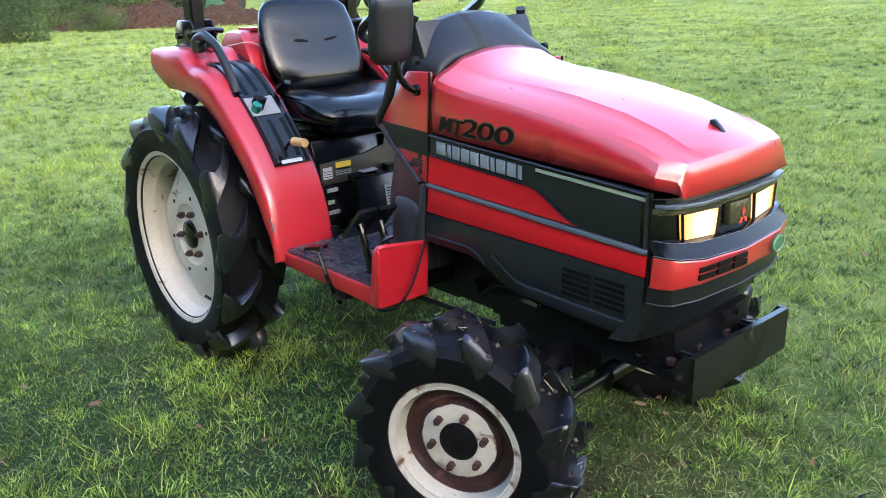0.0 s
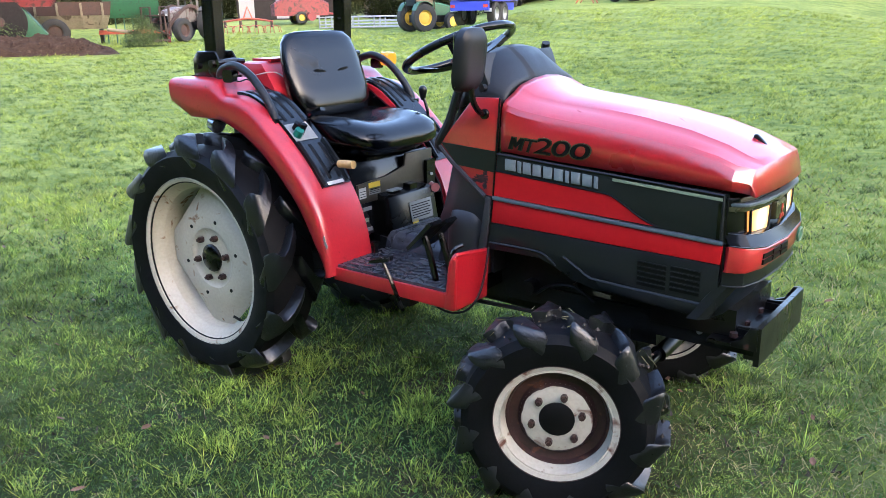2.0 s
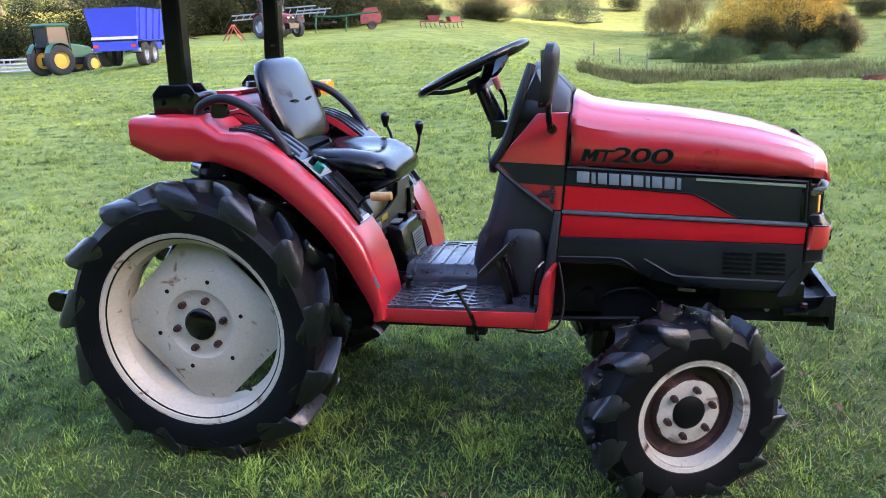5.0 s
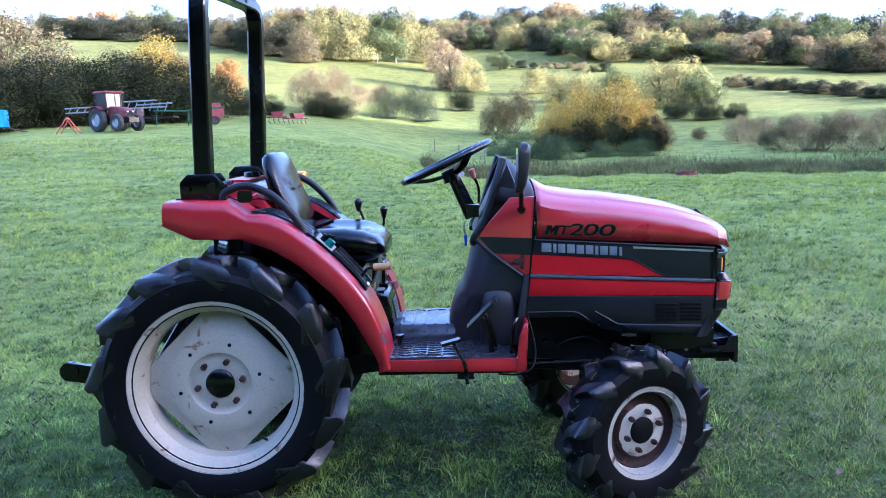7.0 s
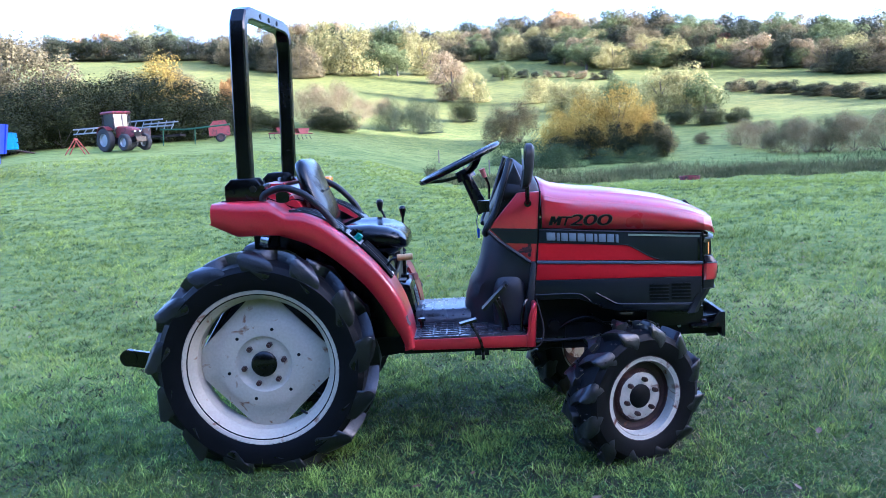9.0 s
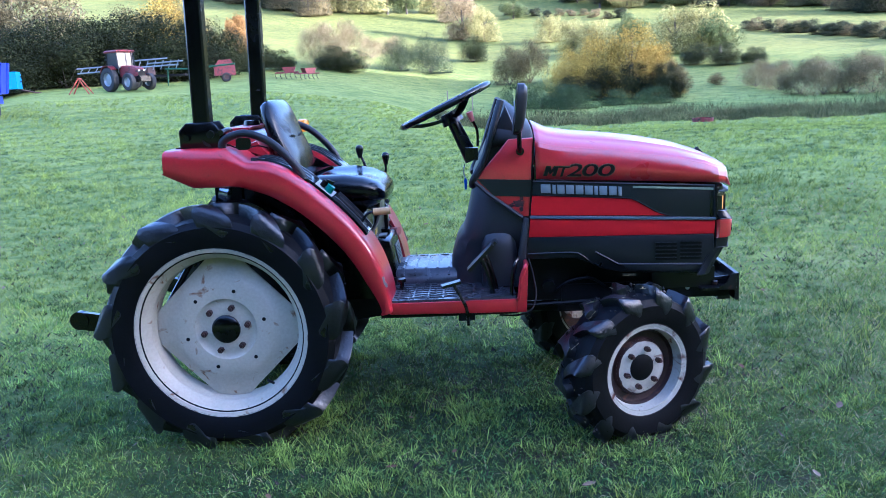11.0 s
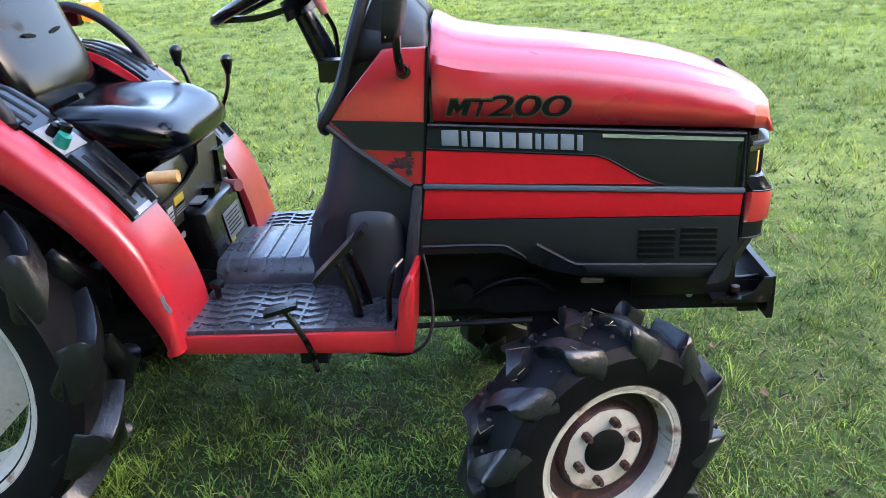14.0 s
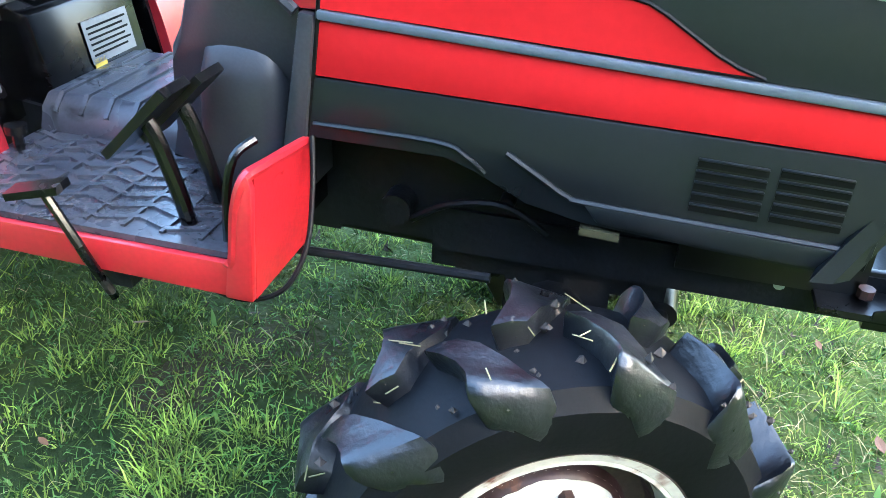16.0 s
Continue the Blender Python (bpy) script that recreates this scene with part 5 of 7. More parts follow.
        part("hub", fl(lathe([(0.0, d - 0.012), (0.036, d - 0.010), (0.048, d - 0.004), (0.0495, d + 0.02), (0.0, d + 0.02)], n=32)), INK, rim, "", 40)
        part("rim_flare", fl(lathe([(bead - 0.0155, d + 0.003), (bead - 0.006, -0.85 * w), (bead - 0.001, -0.85 * w), (bead - 0.001, -0.05), (bead - 0.0135, d + 0.02)], n=56, closed=True)), CREAM_RUST, rim, "rust-streaked cream rim", 40)
        edge = [[], [], []]
        for i in range(97):
            a = 2 * math.pi * i / 96
            inner = 0.0965 - 0.005 * max(0.0, noise.noise((3 * math.cos(a), 3 * math.sin(a), 1.0)) + 0.4 * noise.noise((14 * math.cos(a), 14 * math.sin(a), 4.0)) + 0.25)
            for ring_pts, r, yy in zip(edge, (inner, 0.0985, 0.1025), (d - 0.0008, d + 0.0022, d + 0.012)):
                ring_pts.append((r * math.cos(a), yy, r * math.sin(a)))
        part("rust_edge", fl(loft(edge, closed=False, caps=False)), RUST, rim, "rust eating into the disc's edge", 40)
        rb2, nb = 0.069, 6
    else:
        pts = []
        rin, dd = bead - 0.032, 0.845 * (bead - 0.032)
        for i in range(96):
            th = 2 * math.pi * i / 96
            ph = (th - radians(51)) % (math.pi / 2)
            ph = min(ph, math.pi / 2 - ph)
            pts.append((th, min(rin, dd / max(0.3, math.cos(ph)))))

        def ring_at(scale, yy):
            return [(min(r * scale, r) * math.cos(t), yy, min(r * scale, r) * math.sin(t)) for t, r in pts]

        def circle(r, yy):
            return [(r * math.cos(t), yy, r * math.sin(t)) for t, _ in pts]

        d = disc_y
        part("disc", fl(loft([ring_at(1.0, d + 0.026), ring_at(1.0, d + 0.018), ring_at(0.90, d + 0.010), circle(0.19, d - 0.004), circle(0.172, d - 0.012), circle(0.115, d - 0.010), circle(0.105, d - 0.002), circle(0.088, d + 0.0), circle(0.066, d - 0.004), circle(0.05, d - 0.004), circle(0.05, d + 0.014), circle(0.19, d + 0.014), ring_at(1.0, d + 0.0262)], caps=False)),
             CREAM, rim, "dished cream wheel disc with four cut-away sides", 35)
        part("hub", fl(lathe([(0.0, d - 0.020), (0.045, d - 0.018), (0.052, d - 0.012), (0.054, d + 0.02), (0.0, d + 0.02)], n=32)), BLACK, rim, "", 40)
        rb2, nb = 0.083, 6
        for i in range(6):
            a = radians(20 + 60 * i)
            part("disc_hole", fl(rod((0.148 * math.cos(a), d - 0.0135, 0.148 * math.sin(a)), (0.148 * math.cos(a), d - 0.008, 0.148 * math.sin(a)), 0.007, n=10)), INK, rim)
        part("valve", fl(rod((bead * 0.62, -0.05, -bead * 0.62), (bead * 0.56, -0.07, -bead * 0.56), 0.005, n=8)), IRON, rim)
    part("rim_rust_line", fl(lathe([(bead + 0.001, -0.79 * w), (bead - 0.0035, -0.785 * w), (bead - 0.0035, -0.765 * w), (bead + 0.001, -0.76 * w)], n=64, closed=True)), RUST, rim)
    part("lip_rust", fl(lathe([(lip - 0.001, -0.85 * w), (lip + 0.0015, -0.89 * w), (lip - 0.002, -0.912 * w), (lip - 0.0035, -0.905 * w)], n=64, closed=True)), RUST if front_wheel else CREAM_RUST, rim)
    for i in range(nb):
        a = radians(18 + 60 * i)
        yb = disc_y - (0.002 if front_wheel else 0.006)
        part("wheel_bolt", fl(join(rod((rb2 * math.cos(a), yb + 0.006, rb2 * math.sin(a)), (rb2 * math.cos(a), yb - 0.014, rb2 * math.sin(a)), 0.0115 if not front_wheel else 0.010, n=6),
                                  rod((rb2 * math.cos(a), yb, rb2 * math.sin(a)), (rb2 * math.cos(a), yb - 0.022, rb2 * math.sin(a)), 0.006, n=8))), BOLT, rim, "rusted wheel bolt")
    return rim


for flip in (False, True):
    k = -1 if not flip else 1
    wheel("rear_wheel", (0.0, k * 0.418, 0.4335), 0, flip, 0.466, 0.215, 0.300, 13, -0.022, "large cream rear wheel with black lugged tyre", False, 7 if not flip else 20)
STEER = 25
wheel("front_wheel", (1.477, -0.456, 0.248), STEER, False, 0.298, 0.170, 0.155, 12, -0.040, "small rust-stained cream front wheel, steered aside", True, 4)
wheel("front_wheel", (1.397, 0.456, 0.248), STEER, True, 0.298, 0.170, 0.155, 12, -0.040, "small rust-stained cream front wheel, steered aside", True, 12)

# ------------------------------------------------------------ the land
EYE_AT = (0.9, -3.2)


def land(x, y):
    """Height of the ground: level round the tractor, a dip on the north-east, a rise on the north-west, hills beyond,
    and an unseen bank added on the east to shade the near field.
    """
    dx, dy = x - EYE_AT[0], y - EYE_AT[1]
    r = math.hypot(dx, dy)
    th = math.degrees(math.atan2(-dx, dy))
    rise = pick(th, 4, 16) * (1 - pick(th, 28, 38))
    dip = (1 - pick(th, -1, 8)) * pick(th, -75, -45)
    z = 1.7 * rise * pick(r, 22, 72) - 1.7 * dip * pick(r, 10, 52)
    z += 0.7 * pick(th, 34, 42) * pick(r, 48, 64)
    hill = pick(th, -44, -30) * (1 - pick(th, 60, 95))
    top = 30 - 9 * pick(-th, 8, 30) - 4 * pick(th, 30, 60)
    z += hill * (top * pick(r, 85, 330) + 4 * pick(r, 55, 130) * (1 - pick(th, 26, 36))) + 8 * hill * pick(r, 330, 900)
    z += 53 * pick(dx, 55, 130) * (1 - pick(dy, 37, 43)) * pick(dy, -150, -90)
    # low unseen rise added behind the viewpoint to hold back sky light
    z += 6 * pick(abs(th), 112, 140) * pick(r, 14, 42)
    far = pick(r, 4, 40)
    z += 0.12 * far * noise.noise((x * 0.06, y * 0.06, 0)) + 0.03 * pick(r, 5, 15) * noise.noise((x * 0.4, y * 0.4, 3)) + 1.6 * pick(r, 100, 250) * noise.noise((x * 0.011, y * 0.011, 5))
    return z


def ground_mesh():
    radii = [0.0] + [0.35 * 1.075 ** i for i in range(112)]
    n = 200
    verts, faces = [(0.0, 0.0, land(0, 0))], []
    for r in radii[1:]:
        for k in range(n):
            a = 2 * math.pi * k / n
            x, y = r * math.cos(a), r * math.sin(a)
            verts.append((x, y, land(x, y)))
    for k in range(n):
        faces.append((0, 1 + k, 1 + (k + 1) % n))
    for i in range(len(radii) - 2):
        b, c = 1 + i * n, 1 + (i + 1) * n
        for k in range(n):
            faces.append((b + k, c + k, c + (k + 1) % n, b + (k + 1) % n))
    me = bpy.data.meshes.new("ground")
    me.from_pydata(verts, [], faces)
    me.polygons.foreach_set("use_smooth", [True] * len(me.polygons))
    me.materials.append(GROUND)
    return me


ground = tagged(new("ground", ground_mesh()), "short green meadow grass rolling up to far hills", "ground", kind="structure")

# ------------------------------------------------------------ trees, shrubs and hedges
def crown_mesh(name, n, leaf, lobes, mat, seed, squash=1.0, base=0.2, wide=0.5, open_top=0.0):
    """Leaf clumps over uneven lobes; the crown is about one unit high above its foot."""
    rs = np.random.RandomState(seed)
    c = np.zeros((lobes, 3))
    ang = rs.uniform(0, 2 * np.pi, lobes)
    hgt = rs.uniform(0, 1, lobes)
    rad = wide * rs.uniform(0.25, 0.75, lobes) * np.sqrt(np.clip(1.05 - np.abs(hgt - 0.4) * 1.35, 0.1, 1))
    c[:, 0], c[:, 1], c[:, 2] = rad * np.cos(ang), rad * np.sin(ang), base + (0.90 - base) * hgt
    size = rs.uniform(0.12, 0.25, lobes) * (1.15 - 0.55 * hgt) * (wide / 0.45)
    which = rs.choice(lobes, n, p=size ** 2 / np.sum(size ** 2))
    d = rs.normal(size=(n, 3))
    d /= np.linalg.norm(d, axis=1)[:, None]
    p = c[which] + d * (size[which] * rs.uniform(0.55, 1.12, n) ** 0.7)[:, None] * np.array([1, 1, 0.85 * squash])
    p[:, 2] = np.maximum(p[:, 2], base * rs.uniform(0.1, 0.9, n))
    if open_top:
        stray = rs.uniform(0, 1, n) < open_top
        p[stray, 2] += rs.uniform(0, 0.12, stray.sum())
    nrm = d + np.array([0, 0, 0.2]) + rs.normal(scale=0.26, size=(n, 3))
    nrm /= np.linalg.norm(nrm, axis=1)[:, None]
    t = np.cross(nrm, rs.normal(size=(n, 3)))
    t /= np.linalg.norm(t, axis=1)[:, None]
    b = np.cross(nrm, t)
    s = (leaf * rs.uniform(0.55, 1.35, n))[:, None]
    v = np.stack([p - t * s, p - b * s * 0.55 + nrm * s * 0.2, p + t * s, p + b * s * 0.55 + nrm * s * 0.2], 1).reshape(-1, 3)
    me = bpy.data.meshes.new(name)
    me.vertices.add(4 * n)
    me.vertices.foreach_set("co", v.ravel())
    me.loops.add(4 * n)
    me.loops.foreach_set("vertex_index", np.arange(4 * n))
    me.polygons.add(n)
    me.polygons.foreach_set("loop_start", np.arange(0, 4 * n, 4))
    me.update()
    me.validate()
    me.materials.append(mat)
    return me


def plant(name, label, category, n, leaf, lobes, mat, seed, group="", trunk=True, **kw):
    """A tree or shrub one unit high, standing on the origin."""
    ob = thing(name, (0, 0, 0), 0, label, category, group)
    cr = new("crown", crown_mesh("crown", n, leaf, lobes, mat, seed, **kw))
    cr.parent = ob
    rs = random.Random(seed)
    if trunk:
        b = sweep([(0, 0, -0.03), (0.01, 0, 0.15), (0.0, 0.012, 0.4), (0.01, 0, 0.7)], [0.032, 0.010], 8, 3)
        part("trunk", b, BARK, ob, "", 60)
    for k in range(6):
        a, h = 2 * math.pi * k / 6 + rs.uniform(-0.4, 0.4), rs.uniform(0.12, 0.4) if trunk else 0.0
        e = rs.uniform(0.2, 0.36)
        limb = sweep([(0, 0, h), (e * 0.5 * math.cos(a), e * 0.5 * math.sin(a), h + 0.16), (e * math.cos(a), e * math.sin(a), h + rs.uniform(0.25, 0.45))], [0.012, 0.003], 6, 3)
        part("limb", limb, BARK, ob, "", 60)
    return ob


def spot(cx, cy, yaw, d):
    return cx - d * math.sin(radians(yaw)), cy + d * math.cos(radians(yaw))


def seven(yaw, d):
    return spot(0.9, -3.25, yaw, d)


def early(yaw, d):
    return spot(2.6, -2.1, yaw, d)


# leaf colour lowered to carry the shade on the darker woods
F_DARK = leafage("shade_dark_wood_leaves", (0.030, 0.036, 0.020), (0.070, 0.076, 0.040), 0.25, 1.2, 0.03, 0.8)
F_HEDGE = leafage("hedge_leaves", (0.016, 0.022, 0.009), (0.048, 0.054, 0.021), 0.2, 1.2, 0.04, 0.8)
F_HOLLY = leafage("evergreen_leaves", (0.014, 0.024, 0.010), (0.040, 0.056, 0.024), 0.15, 1.2, 0.15, 0.8)
F_BRAMBLE = leafage("bramble_leaves", (0.045, 0.07, 0.026), (0.11, 0.15, 0.058), 0.3, 1.2, 0.06, 0.8)
F_GREEN = leafage("green_leaves", (0.085, 0.11, 0.040), (0.19, 0.22, 0.085), 0.45, 1.2, 0.03, 0.8)
F_YELLOW = leafage("yellow_green_leaves", (0.21, 0.20, 0.065), (0.48, 0.43, 0.16), 0.45, 1.2, 0.03, 0.8)
F_GOLD = leafage("golden_leaves", (0.24, 0.17, 0.030), (0.74, 0.52, 0.10), 0.5, 1.2, 0.03, 0.8)
F_ORANGE = leafage("orange_leaves", (0.26, 0.15, 0.040), (0.50, 0.30, 0.10), 0.5, 1.2, 0.03, 0.8)
F_PINK = leafage("pinkish_brown_twigs", (0.19, 0.145, 0.075), (0.42, 0.33, 0.17), 0.45, 1.2, 0.03, 0.8)
F_RED = leafage("dark_red_leaves", (0.13, 0.045, 0.036), (0.27, 0.10, 0.07), 0.45, 1.2, 0.03, 0.8)
F_BROWN = leafage("brown_green_leaves", (0.10, 0.088, 0.042), (0.24, 0.20, 0.095), 0.45, 1.2, 0.03, 0.8)

KINDS = {
    "hedge": plant("hedge_shrub", "dense dark green overgrown hedge shrub", "shrub", 16000, 0.014, 26, F_HEDGE, 3, "overgrown field hedge", False, base=0.05, wide=0.62, open_top=0.08),
    "holly": plant("evergreen_bush", "broad dark evergreen bush at the field edge", "bush", 18000, 0.0125, 24, F_HOLLY, 4, "", False, base=0.04, wide=0.95, squash=0.9),
    "bramble": plant("bramble_bush", "low tangled green bramble bush", "bush", 14000, 0.020, 24, F_BRAMBLE, 5, "brambles", False, base=0.04, wide=1.2, squash=0.8),
    "twiggy": plant("twiggy_bush", "bare pinkish brown twiggy bush", "bush", 13000, 0.012, 22, F_PINK, 6, "twiggy bushes", False, base=0.05, wide=0.75, open_top=0.3),
    "brown": plant("brown_bush", "brownish green autumn bush", "bush", 12000, 0.014, 20, F_BROWN, 7, "autumn bushes", False, base=0.05, wide=0.68, open_top=0.15),
    "gold": plant("golden_tree", "golden autumn tree at the field edge", "tree", 18000, 0.015, 28, F_GOLD, 8, "golden trees", True, base=0.06, wide=0.72, open_top=0.1),
    "orange": plant("orange_tree", "small orange autumn tree beside the hedge", "tree", 8000, 0.019, 16, F_ORANGE, 9, "orange trees", True, base=0.1, wide=0.5, open_top=0.1),
    "green_far": plant("hillside_tree", "green broadleaf tree on the hillside", "tree", 7000, 0.019, 18, F_GREEN, 10, "hillside trees", True, base=0.06, wide=0.56),
    "yellow_far": plant("hillside_tree", "yellow-green broadleaf tree on the hillside", "tree", 7000, 0.019, 18, F_YELLOW, 11, "hillside trees", True, base=0.06, wide=0.562),
    "orange_far": plant("hillside_tree", "orange-brown broadleaf tree on the hillside", "tree", 7000, 0.019, 16, F_ORANGE, 12, "hillside trees", True, base=0.06, wide=0.56),
    "brown_far": plant("hillside_tree", "brownish thinning tree on the hillside", "tree", 7000, 0.018, 19, F_BROWN, 13, "hillside trees", True, base=0.06, wide=0.56, open_top=0.1),
    "pink_far": plant("hillside_tree", "pale pinkish tree losing its leaves", "tree", 7000, 0.018, 18, F_PINK, 14, "hillside trees", True, base=0.06, wide=0.56, open_top=0.1),
    "red_far": plant("hillside_tree", "dark red copper tree on the skyline", "tree", 7000, 0.019, 15, F_RED, 15, "hillside trees", True, base=0.1, wide=0.55),
    "dark_far": plant("hillside_tree", "hillside tree with shade put into its dark leaf colour", "tree", 7000, 0.019, 19, F_DARK, 16, "hillside trees", True, base=0.06, wide=0.54),
}
PLANTED = []


def later(*a):
    PLANTED.append(a)


# hedge behind the red tractor and round to the yard
for yaw, d, h, w in ((30.5, 72, 6.0, 1.0), (28.5, 75, 6.2, 1.0), (26.7, 73, 6.6, 0.9), (25.0, 76, 6.4, 0.95), (23.4, 75, 6.8, 0.9), (21.9, 76, 7.0, 0.9), (20.2, 75, 6.3, 1.0), (18.4, 77, 6.2, 0.9), (16.8, 80, 5.0, 0.9), (15.0, 86, 3.2, 1.2), (13.4, 88, 2.6, 1.3)):
    later("hedge", seven(yaw, d), h * 0.86, w * 1.3)
for yaw, d, h in ((33.0, 78, 6.0), (36.0, 82, 6.4), (39, 84, 6.0), (42, 88, 6.2), (45, 92, 6.4), (48, 92, 6.0), (51, 88, 6.2), (54, 84, 6.4), (57, 76, 6.0), (60, 72, 6.2), (63, 66, 6.2), (66, 62, 6.0), (69, 58, 6.2), (72, 54, 6.0), (76, 52, 6.0), (80, 50, 6.0)):
    later("hedge", early(yaw, d), h, 1.15)
later("bramble", early(69.5, 37), 2.7, 0.85)
later("bramble", early(73.5, 36), 2.4, 0.9)
later("bramble", early(57.2, 39.5), 1.3, 0.7)
later("bramble", early(75.0, 27.5), 1.5, 0.9)
later("bramble", early(66.5, 40.5), 2.0, 1.1)
later("bramble", early(70.5, 33.0), 0.9, 1.2)
later("brown_far", seven(27.3, 100), 9.5, 1.05)
later("brown_far", seven(30.0, 98), 8.0, 1.1)
# the field edge and the hillside: kind, bearing, distance, height, width over height
for kind, yaw, d, h, w in (
        ("orange", 16.0, 98, 5.4, 0.85), ("twiggy", 10.6, 99, 4.9, 0.9), ("twiggy", 9.2, 97, 5.2, 0.95), ("twiggy", 5.9, 120, 2.4, 1.3), ("twiggy", 7.2, 112, 2.6, 1.2),
        ("hedge", 10.0, 94, 2.8, 1.6), ("hedge", 8.6, 93, 2.5, 1.5), ("holly", 5.2, 100, 4.3, 0.72), ("holly", 3.2, 101, 4.9, 0.74),
        ("hedge", 0.2, 118, 3.8, 1.1), ("pink_far", 0.9, 154, 8.3, 0.95), ("yellow_far", -0.6, 150, 6.4, 0.95),
        ("brown", -2.2, 92, 4.4, 0.8), ("brown", -3.6, 93, 4.8, 0.8), ("gold", -6.4, 77, 4.4, 0.8), ("gold", -8.2, 76, 5.4, 0.8), ("gold", -10.4, 75, 6.2, 0.75), ("gold", -12.0, 76, 4.6, 0.75),
        ("hedge", -12.6, 72, 3.1, 1.0), ("hedge", -10.6, 72, 3.3, 1.0), ("hedge", -8.2, 73, 3.0, 1.1), ("hedge", -6.4, 73, 2.3, 1.2), ("brown", -13.2, 73, 3.2, 0.8),
        ("bramble", -2.6, 72, 1.9, 1.0), ("bramble", -4.4, 68, 2.1, 1.0), ("bramble", -6.6, 66, 1.8, 1.1), ("bramble", -9.4, 68, 1.2, 1.2), ("bramble", -12.0, 68, 1.3, 1.2),
        ("yellow_far", -5.0, 144, 4.8, 1.3), ("yellow_far", -6.6, 128, 4.6, 1.2), ("green_far", -2.6, 188, 4.8, 1.35), ("yellow_far", -8.0, 120, 5.0, 1.1), ("green_far", -10.4, 126, 5.6, 1.1),
        ("yellow_far", -13.2, 118, 6.4, 1.05), ("yellow_far", -14.8, 116, 6.8, 1.05), ("green_far", -16.0, 114, 5.4, 1.1), ("hedge", -14.4, 103, 2.6, 1.5), ("hedge", -16.2, 101, 2.6, 1.5), ("hedge", -18.0, 102, 1.9, 1.7),
        ("twiggy", -18.2, 80, 2.3, 1.3), ("twiggy", -19.6, 76, 2.4, 1.2), ("brown", -20.8, 72, 2.6, 1.1), ("twiggy", -22.2, 71, 2.8, 1.1), ("brown", -23.5, 71, 2.8, 1.1), ("twiggy", -24.9, 71, 3.0, 1.1),
        ("twiggy", -26.6, 70, 3.0, 1.1), ("brown", -28.4, 68, 3.2, 1.1), ("twiggy", -30.4, 66, 3.4, 1.1), ("brown", -32.6, 62, 3.6, 1.1), ("brown", -15.8, 83, 1.2, 1.4),
        ("pink_far", 10.6, 196, 7.4, 0.95), ("yellow_far", 9.2, 199, 10.5, 0.95), ("yellow_far", 7.6, 196, 12.4, 0.95), ("green_far", 5.9, 197, 8.8, 1.0), ("green_far", 4.6, 199, 8.2, 1.0), ("yellow_far", 2.8, 203, 10.0, 1.0), ("pink_far", 1.6, 186, 8.0, 1.0)):
    later(kind, seven(yaw, d), h, w)
choice = random.Random(5)
WOOD = ("green_far", "dark_far", "brown_far", "dark_far", "brown_far", "green_far", "pink_far", "dark_far", "yellow_far")
# woods below the brow, in three ranks
for i in range(46):
    yaw = 1.5 - 0.72 * i
    edge = 238 - 40 * pick(-yaw, 2, 10) - 18 * pick(-yaw, 20, 26)
    later(choice.choice(WOOD), seven(yaw + choice.uniform(-0.3, 0.3), edge + choice.uniform(-4, 6)), choice.uniform(4.5, 8.0), choice.uniform(1.1, 1.5))
    later(choice.choice(WOOD), seven(yaw + choice.uniform(-0.3, 0.3), edge + 20 + choice.uniform(-6, 6)), choice.uniform(6.5, 9.5), choice.uniform(1.0, 1.4))
    later(choice.choice(WOOD), seven(yaw + choice.uniform(-0.4, 0.4), edge + 46 + choice.uniform(-8, 8)), choice.uniform(7.5, 12.0), choice.uniform(1.0, 1.3))
for i in range(34):
    yaw = 12.5 - 0.62 * i + choice.uniform(-0.3, 0.3)
    later(choice.choice(WOOD + ("yellow_far", "orange_far")), seven(yaw, choice.uniform(318, 345)), choice.uniform(11, 17), choice.uniform(0.9, 1.25))
later("red_far", seven(-20.1, 240), 8.5, 1.1)
later("red_far", seven(-17.0, 212), 6.0, 1.2)
later("orange_far", seven(-7.2, 300), 14.5, 1.0)
later("yellow_far", seven(-10.4, 262), 9.0, 1.3)
for i in range(15):
    later(choice.choice(("dark_far", "dark_far", "brown_far")), seven(16.6 - 0.42 * i, 232 - 3.0 * i + choice.uniform(-6, 6)), choice.uniform(6.5, 9.5), 1.1)
# wood on the west brow, its shade put into darker leaf colours
for i in range(26):
    yaw = 33 - 0.72 * i + choice.uniform(-0.3, 0.3)
    later(choice.choice(("dark_far", "dark_far", "dark_far", "brown_far")), seven(yaw, 300 - 2.4 * i + choice.uniform(-8, 8)), choice.uniform(6.5, 9), 1.5)
for yaw, h, k in ((24.6, 12, "orange_far"), (23.2, 13, "orange_far"), (21.4, 15, "yellow_far"), (19.9, 14, "green_far"), (15.2, 10, "brown_far"), (26.5, 11, "green_far"), (29, 11, "dark_far"), (13.6, 12, "brown_far")):
    later(k, seven(yaw, 325), h, 1.1)
# cut hedges across the hill pasture
for i in range(22):
    yaw = -17.6 - 0.5 * i
    later(choice.choice(("brown_far", "dark_far", "dark_far")), seven(yaw, 151 - 3.2 * (-17.6 - yaw) * 1.0 + choice.uniform(-2, 2)), choice.uniform(1.6, 2.4), 1.7)
for i in range(10):
    later(choice.choice(("brown_far", "dark_far", "pink_far")), seven(-2.4 - 0.8 * i, 196 - 2 * i + choice.uniform(-3, 3)), choice.uniform(1.4, 2.4), 1.7)
for i in range(26):
    later(choice.choice(("dark_far", "green_far", "brown_far")), seven(36 + 1.9 * i, 170 + choice.uniform(-12, 12)), choice.uniform(7, 10), 1.3)
